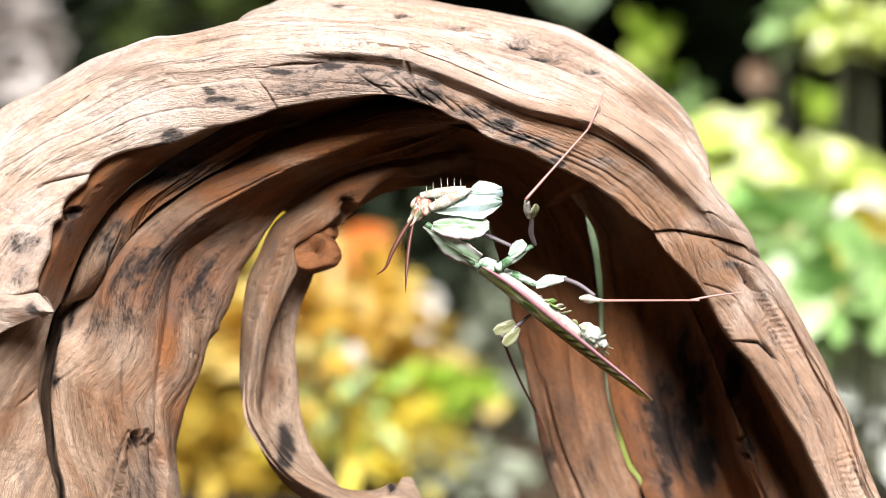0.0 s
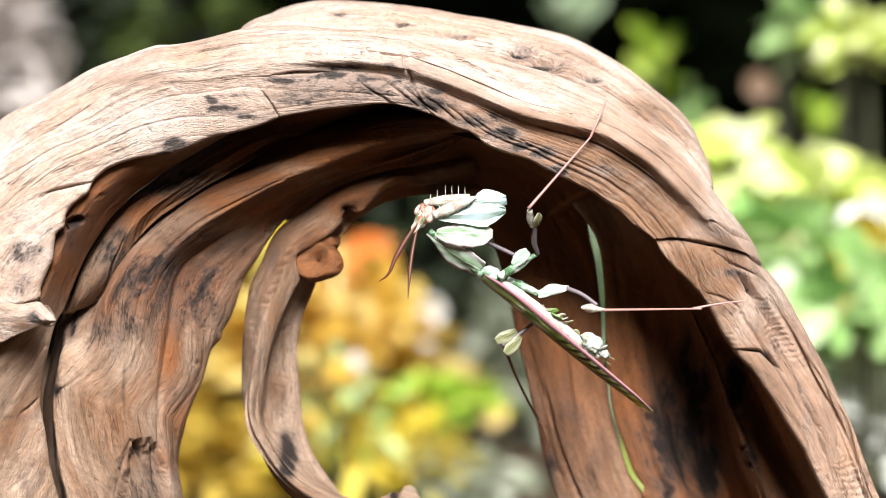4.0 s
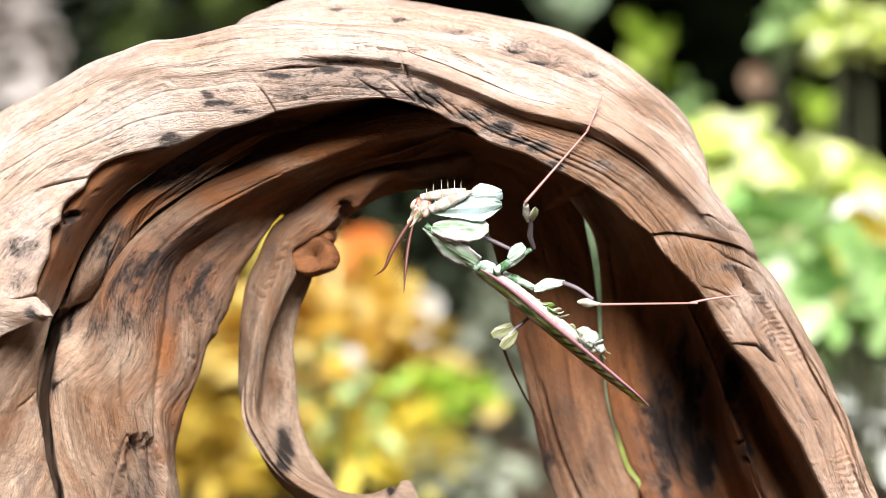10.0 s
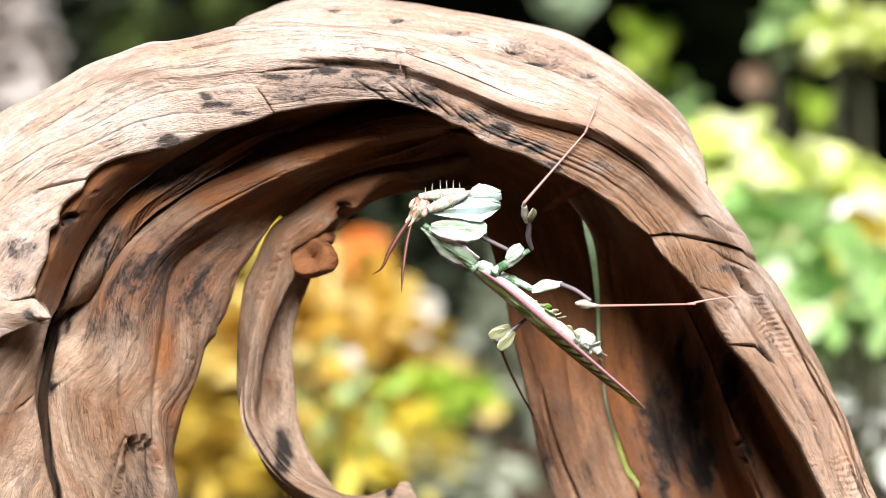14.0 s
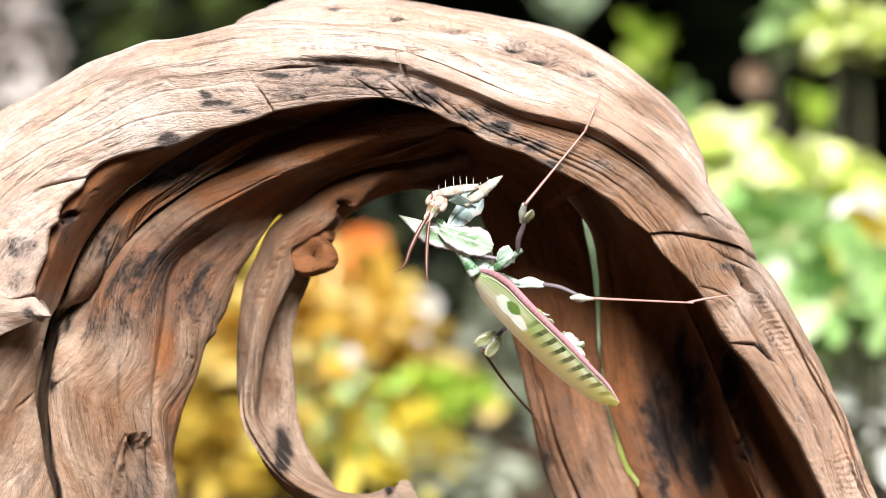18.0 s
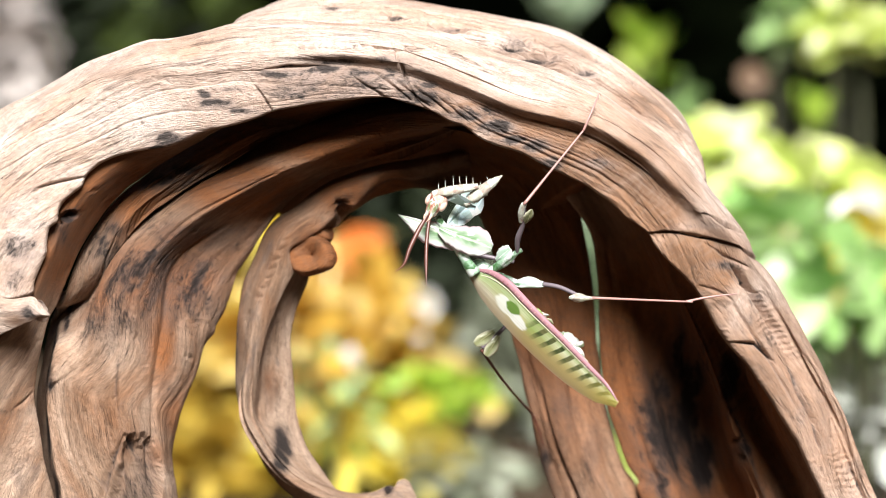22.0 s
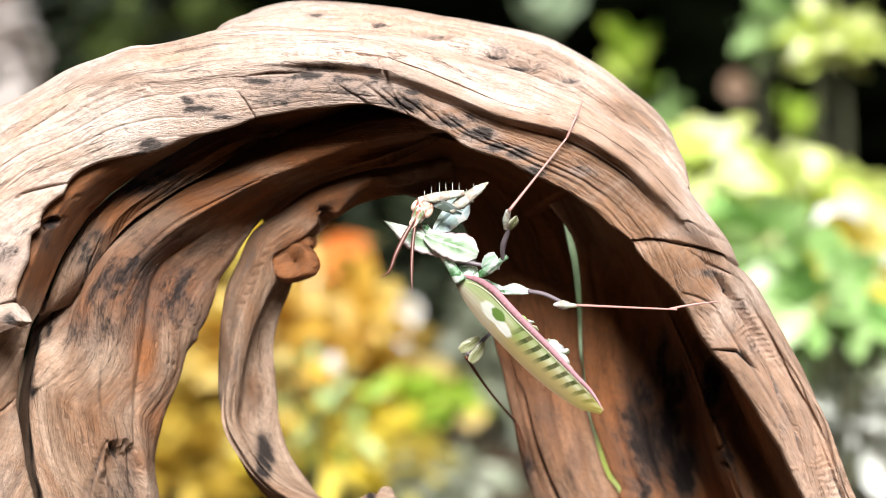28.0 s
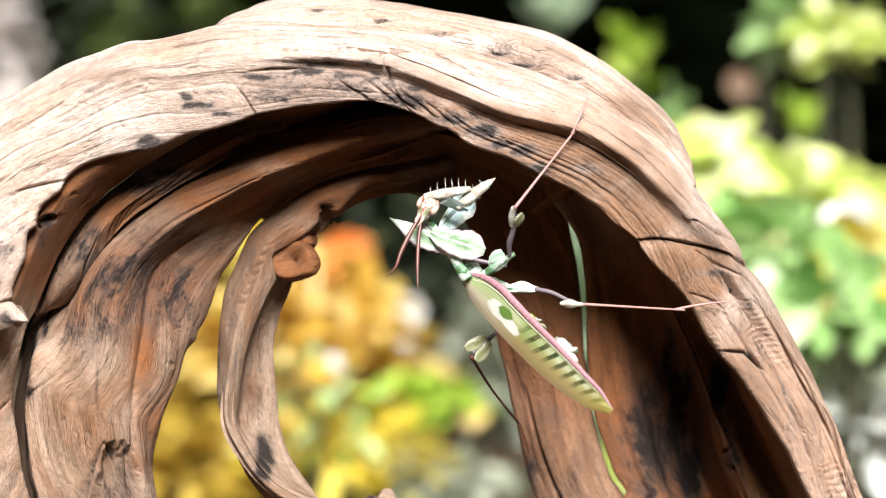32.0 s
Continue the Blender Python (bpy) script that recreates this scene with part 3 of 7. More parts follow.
sheet("front_rim", [behind, outer_s, crest, groove_s, under, face, inner_s],
      1300, 190, 0.6, WOOD_OUT, wood, 3, 0.0, 0.75, centre=MIDDLE, lump=0.65,
      furrows=[(0.22, 0.010, 0.05, 0.3, 0.7), (0.27, 0.006, 0.04, 0.2, 0.5), (0.30, 0.008, 0.05, 0.5, 0.75), (0.35, 0.006, 0.05, 0.35, 0.7), (0.72, 0.012, 0.16, 0.54, 0.74), (0.76, 0.008, 0.14, 0.52, 0.72), (0.80, 0.014, 0.16, 0.55, 0.74), (0.84, 0.008, 0.14, 0.53, 0.70), (0.88, 0.010, 0.14, 0.56, 0.73), (0.92, 0.012, 0.12, 0.54, 0.70), (0.69, 0.006, 0.12, 0.44, 0.72), (0.64, 0.008, 0.16, 0.56, 0.73), (0.40, 0.012, 0.05, 0.1, 0.4), (0.44, 0.02, 0.08, 0.15, 0.45),
               (0.72, 0.03, 0.3, 0.78, 0.90), (0.62, 0.02, 0.2, 0.82, 0.95), (0.80, 0.018, 0.22, 0.84, 0.97), (0.88, 0.012, 0.14, 0.80, 0.93), (0.66, 0.012, 0.16, 0.90, 1.0)],
      ripple=(0.80, 1.0, 0.024),
      grooves=[([(9.17, 19.27), (9.6, 19.13), (10.04, 18.89), (10.67, 18.61)], 0.044, 0.25, 0.06), ([(7.26, 18.54), (7.86, 18.61), (8.55, 18.56), (9.24, 18.42), (10.04, 18.2), (10.59, 17.98), (11.13, 17.76)], 0.046, 0.22, 0.14), ([(-1.71, 25.24), (-1.51, 24.67), (-1.31, 24.07), (-0.91, 23.26), (-0.38, 22.78)], 0.05, 0.16, 0.0), ([(-3.09, 24.01), (-2.76, 23.77), (-1.94, 23.28)], 0.05, 0.1, 0.06), ([(-14.16, 20.16), (-13.67, 20.32), (-13.37, 20.38), (-12.54, 20.56)], 0.05, 0.25, 0.05), ([(-6.59, 23.73), (-6.27, 23.28), (-5.91, 22.7)], 0.05, 0.12, 0.06), ([(-15.55, 21.37), (-14.56, 22.03), (-13.57, 22.68), (-12.58, 23.26)], 0.04, 0.14, 0.03), ([(10.24, 17.42), (10.83, 16.59), (11.47, 15.6), (12.06, 14.61)], 0.08, 0.22, 0.05), ([(12.22, 14.05), (12.72, 13.06), (13.17, 11.97), (13.45, 10.88)], 0.08, 0.22, 0.05), ([(9.94, 17.42), (10.44, 16.83), (11.13, 16.43)], 0.06, 0.15, 0.0), ([(9.05, 16.73), (9.74, 16.53), (10.24, 16.23)], 0.06, 0.12, 0.0), ([(10.34, 14.75), (11.03, 14.65), (11.72, 14.05)], 0.07, 0.25, 0.1), ([(8.85, 15.64), (9.54, 15.34), (10.04, 14.85)], 0.06, 0.12, 0), ([(9.24, 18.22), (9.84, 17.82), (10.83, 17.33)], 0.05, 0.12, 0), ([(2.3, 23.93), (3.19, 24.21)], 0.04, 0.08, 0), ([(2.9, 23.53), (3.59, 23.81)], 0.04, 0.08, 0), ([(4.19, 23.02), (4.88, 23.1)], 0.04, 0.08, 0), ([(-6.23, 24.33), (-5.44, 24.41), (-4.34, 24.45)], 0.06, 0.16, 0.05)]
      + [([(x, 25.2 - 0.004 * (x + 2) ** 2), (x + 0.75, 24.95 - 0.03 * (x + 2))], 0.055, 0.2, 0.0) for x in np.linspace(-5.2, -1.0, 12)]
      + [([(x, 25.6 - 0.30 * (x + 1.5)), (x + 1.6, 25.05 - 0.36 * (x + 1.5))], 0.05, 0.16, 0.0) for x in np.linspace(-1.4, 2.4, 8)]
      + [([(x, 24.1 - 0.33 * (x + 2)), (x + 1.3, 23.1 - 0.36 * (x + 2))], 0.05, 0.16, 0.0) for x in np.linspace(-2.4, 1.6, 7)],
      stains_and_shade=[(-7.92, 23.12, 0.64, 0.18, 0.84), (-7.02, 22.88, 0.7, 0.14, 0.81), (-8.31, 23.42, 0.28, 0.18, 0.68), (-7.42, 23.61, 0.6, 0.12, 0.61), (-9.6, 21.83, 0.52, 0.26, 1.01), (-9.9, 21.55, 0.4, 0.12, 0.81), (-5.63, 24.13, 0.84, 0.18, 0.97), (-4.34, 24.29, 0.9, 0.18, 0.94), (-2.86, 24.17, 0.84, 0.24, 0.81), (-3.65, 24.61, 1.2, 0.14, 0.74), (-5.24, 23.48, 0.8, 0.24, 0.57), (-1.86, 24.07, 0.6, 0.36, 0.61), (-0.48, 23.77, 0.36, 0.14, 0.74), (-3.65, 23.48, 1.2, 0.2, 0.47), (1.9, 22.27, 0.68, 0.32, 1.08), (2.4, 21.83, 0.6, 0.18, 0.94), (3.29, 21.63, 0.52, 0.24, 0.81), (1.11, 22.68, 0.52, 0.24, 0.74), (3.79, 21.0, 0.4, 0.24, 0.68), (10.83, 15.52, 0.16, 0.24, 0.34), (11.67, 14.77, 0.4, 0.48, 0.27), (11.23, 16.23, 0.6, 0.28, 0.3), (12.72, 12.11, 0.24, 0.4, 0.3), (9.15, 18.81, 0.68, 0.14, 0.54), (10.04, 17.42, 0.68, 0.2, 0.46), (-14.66, 18.02, 0.8, 0.6, 0.49), (-14.96, 17.03, 0.48, 0.4, 0.41), (-14.36, 18.81, 0.52, 0.2, 0.41), (5.48, 21.0, 0.8, 0.2, 0.47), (-4.44, 23.87, 2.2, 0.52, 0.54), (-2.06, 23.93, 1.6, 0.52, 0.57), (-3.45, 24.65, 2.2, 0.18, 0.68), (-0.48, 23.34, 1.4, 0.36, 0.54), (1.11, 22.74, 1.2, 0.36, 0.51)],
      edge=0.05, ragged=0.12, browns_and_shade=[(12.42, 12.86, 3.8, 6.4, 0.8), (9.24, 17.42, 2.4, 1.8, 1.1), (1.31, 22.68, 1.8, 0.6, 1.6), (3.49, 21.89, 2.0, 0.76, 1.7), (5.48, 21.0, 1.8, 0.96, 1.6), (7.26, 19.61, 1.6, 1.24, 1.5), (-0.48, 23.38, 1.4, 0.64, 1.2), (-2.66, 24.17, 1.8, 0.6, 0.8), (-4.84, 23.77, 2.2, 0.6, 0.7), (-7.22, 23.18, 1.6, 0.48, 0.55), (6.67, 20.8, 1.2, 0.4, 0.9), (-9.01, 21.79, 1.2, 0.32, 0.6), (-10.99, 24.17, 1.6, 0.28, 0.55), (-6.63, 22.48, 1.0, 0.2, 0.5)], label="sunlit bleached outer rim")
sheet("top_ridge", [[(-7.75, 1.9, 25.77), (-7.32, 1.9, 25.81), (-6.4, 1.9, 25.87), (-4.97, 1.9, 25.87), (-2.94, 1.9, 25.81), (-1.3, 1.9, 25.68), (0.12, 1.9, 25.36), (1.55, 1.9, 24.91), (3.18, 1.89, 24.38), (4.4, 1.87, 23.97), (5.62, 1.86, 23.36), (6.64, 1.84, 22.67), (7.66, 1.83, 21.89), (8.57, 1.81, 21.12), (9.33, 1.8, 20.36)],
                    [(-7.77, 2.8, 25.94), (-7.28, 2.83, 26.21), (-6.26, 2.86, 26.46), (-4.61, 2.89, 26.67), (-2.96, 2.91, 26.67), (-1.32, 2.94, 26.51), (0.12, 2.97, 26.22), (1.57, 3, 25.89), (3.21, 2.86, 25.39), (4.44, 2.71, 24.92), (5.66, 2.57, 24.34), (6.68, 2.43, 23.66), (7.69, 2.29, 22.83), (8.6, 2.14, 21.9), (9.47, 2, 20.51)],
                    [(-7.82, 4, 26.14), (-7.44, 4.42, 26.57), (-6.8, 4.84, 26.94), (-5.98, 5.2, 27.28), (-4.72, 5.2, 27.49), (-3.03, 5.2, 27.49), (-1.35, 5.2, 27.33), (-0.08, 5.2, 27.11), (1.39, 5.2, 26.88), (2.44, 5.2, 26.67), (3.49, 5.2, 26.44), (4.55, 5.2, 26.13), (5.6, 5.2, 25.6), (6.65, 5.2, 24.97), (7.7, 5.2, 24.13), (8.3, 4.76, 23.55), (8.8, 4.17, 22.9), (9.16, 3.58, 22.25), (9.44, 2.99, 21.52), (9.67, 2.4, 20.64)],
                    [(-8.21, 8, 25.85), (-7.82, 8.53, 26.3), (-7.16, 9.05, 26.69), (-6.31, 9.49, 27.05), (-5, 9.45, 27.27), (-3.24, 9.41, 27.26), (-1.49, 9.36, 27.08), (-0.18, 9.32, 26.86), (1.36, 9.27, 26.62), (2.45, 9.23, 26.4), (3.54, 9.19, 26.15), (4.63, 9.14, 25.82), (5.72, 9.1, 25.27), (6.81, 9.05, 24.61), (7.9, 9.01, 23.74), (8.49, 8.21, 23.13), (8.96, 7.16, 22.44), (9.3, 6.11, 21.76), (9.54, 5.05, 21.01), (9.74, 4, 20.1)]],
      480, 210, 1.2, WOOD_OUT, wood, 11, 0.0, 1.0, lump=0.6, furrows=[(0.16, 0.0182, 0.3, 0.30, 0.75), (0.21, 0.0091, 0.25, 0.25, 0.6), (0.25, 0.009, 0.22, 0.5, 0.85), (0.30, 0.0117, 0.3, 0.3, 0.9), (0.36, 0.009, 0.22, 0.2, 0.7), (0.40, 0.009, 0.2, 0.4, 0.8), (0.45, 0.0091, 0.2, 0.35, 0.95), (0.52, 0.009, 0.18, 0.3, 0.6), (0.58, 0.009, 0.18, 0.4, 0.9)],
      grooves=[([(-0.46, 26.28), (0.12, 26.18), (0.87, 26.07)], 0.117, 0.45, 0), ([(-1.96, 26.66), (-1.58, 26.57)], 0.104, 0.3, 0), ([(2.27, 25.43), (2.73, 25.35)], 0.104, 0.4, 0), ([(2.93, 25.16), (3.45, 25.01), (4.04, 24.78)], 0.156, 0.5, 0), ([(-4.56, 27.07), (-3.93, 26.93)], 0.078, 0.25, 0), ([(4.87, 24.7), (5.22, 24.55), (5.58, 24.41)], 0.13, 0.5, 0), ([(3.45, 25.78), (3.97, 25.57), (4.39, 25.39)], 0.091, 0.3, 0), ([(3.77, 25.28), (4.18, 25.03)], 0.117, 0.4, 0), ([(2.52, 26.12), (3.04, 25.8), (3.2, 25.39)], 0.091, 0.2, 0), ([(-1.02, 26.95), (-0.29, 26.78), (0.96, 26.64)], 0.078, 0.16, 0), ([(5.22, 25.18), (6.06, 24.91)], 0.078, 0.2, 0), ([(0.75, 25.87), (1.79, 25.49)], 0.078, 0.25, 0), ([(6.37, 23.51), (7.62, 22.68)], 0.065, 0.12, 0)],
      stains_and_shade=[(0.23, 25.99, 0.68, 0.1, 0.8), (2.52, 25.2, 0.48, 0.1, 0.8), (3.45, 24.8, 0.68, 0.12, 0.8), (5.22, 24.37, 0.44, 0.14, 0.8), (2.73, 25.62, 0.6, 0.4, 0.42), (4.18, 24.99, 0.4, 0.2, 0.5), (-4.04, 26.76, 0.44, 0.1, 0.6), (-1.75, 26.41, 0.28, 0.1, 0.6)], browns_and_shade=[(7.2, 23.22, 2.2, 1.4, 0.7), (4.08, 24.89, 1.8, 1.0, 0.5)], edge=0.05, label="bleached ridge behind the rim")
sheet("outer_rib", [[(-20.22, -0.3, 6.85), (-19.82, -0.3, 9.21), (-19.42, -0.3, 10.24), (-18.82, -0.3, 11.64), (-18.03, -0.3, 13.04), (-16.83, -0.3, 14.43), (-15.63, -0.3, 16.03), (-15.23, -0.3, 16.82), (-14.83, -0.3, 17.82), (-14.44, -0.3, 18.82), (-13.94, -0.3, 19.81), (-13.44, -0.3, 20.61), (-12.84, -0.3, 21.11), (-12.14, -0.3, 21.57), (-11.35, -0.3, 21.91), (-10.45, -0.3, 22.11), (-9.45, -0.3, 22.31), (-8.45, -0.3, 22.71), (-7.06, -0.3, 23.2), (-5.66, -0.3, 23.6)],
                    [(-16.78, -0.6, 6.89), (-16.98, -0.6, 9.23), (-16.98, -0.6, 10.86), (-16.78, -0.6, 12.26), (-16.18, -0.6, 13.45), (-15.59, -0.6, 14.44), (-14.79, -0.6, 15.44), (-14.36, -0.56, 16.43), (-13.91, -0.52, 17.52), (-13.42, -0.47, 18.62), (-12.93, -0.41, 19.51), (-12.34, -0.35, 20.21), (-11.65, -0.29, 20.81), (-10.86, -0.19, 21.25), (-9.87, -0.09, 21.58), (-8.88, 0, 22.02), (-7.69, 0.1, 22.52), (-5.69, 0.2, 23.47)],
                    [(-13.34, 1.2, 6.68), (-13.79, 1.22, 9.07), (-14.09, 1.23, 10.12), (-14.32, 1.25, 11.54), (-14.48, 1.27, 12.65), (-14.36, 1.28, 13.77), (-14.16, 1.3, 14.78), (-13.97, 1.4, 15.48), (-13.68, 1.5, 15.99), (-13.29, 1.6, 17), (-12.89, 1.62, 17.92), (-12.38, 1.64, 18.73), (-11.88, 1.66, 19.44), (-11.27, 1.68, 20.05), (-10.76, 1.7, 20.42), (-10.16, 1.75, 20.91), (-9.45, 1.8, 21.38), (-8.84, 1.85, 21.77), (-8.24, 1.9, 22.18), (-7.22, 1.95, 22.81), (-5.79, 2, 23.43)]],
      420, 90, 0.5, WOOD_IN, wood, 21, 0.0, 0.5, lump=0.5, stains_and_shade=[(-14.3, 12.56, 0.16, 0.44, 0.8), (-15.14, 12.2, 0.8, 0.16, 0.3), (-13.53, 18.82, 0.4, 0.6, 0.5)], dents=[(*(-13.24, 19.14), 0.36, 0.24, 1.0, 0.6)],
      # rusty wood, with the rim's shade also put into the brown
      grooves=[([(-15.3, 12.2), (-14.54, 12.9)], 0.05, 0.1, 0), ([(-15.64, 9.59), (-14.84, 10.29)], 0.04, 0.08, 0)], browns_and_shade=[(-12.73, 20.03, 2.8, 2.6, 1.4), (-14.54, 14.0, 1.2, 1.2, 0.35), (-13.53, 17.42, 1.2, 1.6, 1.0)], label="brown inner face of the rim")
sheet("inner_band", [[(-14.6, 4.4, 14.47), (-14.27, 3.51, 15.43), (-13.88, 2.62, 15.97), (-13.45, 2.46, 17), (-13.05, 2.54, 17.92), (-12.56, 2.62, 18.74), (-12.04, 2.69, 19.5), (-11.43, 2.77, 20.12), (-10.88, 2.85, 20.53), (-10.28, 2.93, 21.03), (-9.56, 3.01, 21.52), (-8.95, 3.09, 21.94), (-8.24, 3.16, 22.35), (-7.31, 3.24, 22.98), (-5.87, 3.32, 23.44), (-3.81, 3.4, 23.81)],
                     [(-14.16, 4.2, 14.69), (-13.36, 2.87, 15.96), (-12.62, 1.9, 17.21), (-11.97, 1.61, 18.22), (-11.33, 1.32, 19.03), (-10.57, 1.24, 19.8), (-9.81, 1.31, 20.35), (-8.9, 1.38, 20.96), (-8, 1.45, 21.51), (-7, 1.69, 22.13), (-5.83, 2.65, 22.78), (-3.81, 3.6, 23.49)],
                     [(-13.63, 4.2, 14.69), (-12.89, 3.23, 15.85), (-12.15, 2.29, 17), (-11.63, 2.03, 17.78), (-11.08, 1.8, 18.49), (-10.57, 1.83, 19.08), (-9.96, 1.86, 19.69), (-9.15, 1.9, 20.2), (-8.4, 1.93, 20.75), (-7.79, 1.96, 21.16), (-6.81, 1.99, 21.77), (-5.82, 2.42, 22.36), (-4.72, 3.11, 22.89), (-2.99, 3.8, 23.38)]],
      300, 70, 0.6, WOOD_IN, wood, 31, 0.0, 1.0, lump=0.7, sink=1.2, browns_and_shade=[(-11.21, 19.84, 1.4, 1.4, 1.0), (-7.37, 21.87, 1.8, 1.0, 1.0)], stains_and_shade=[(-12.13, 17.72, 0.52, 0.8, 0.85), (-9.8, 20.41, 1.2, 0.36, 0.6), (-9.09, 20.85, 0.8, 0.32, 0.62), (-11.82, 18.73, 0.4, 0.44, 0.5)])
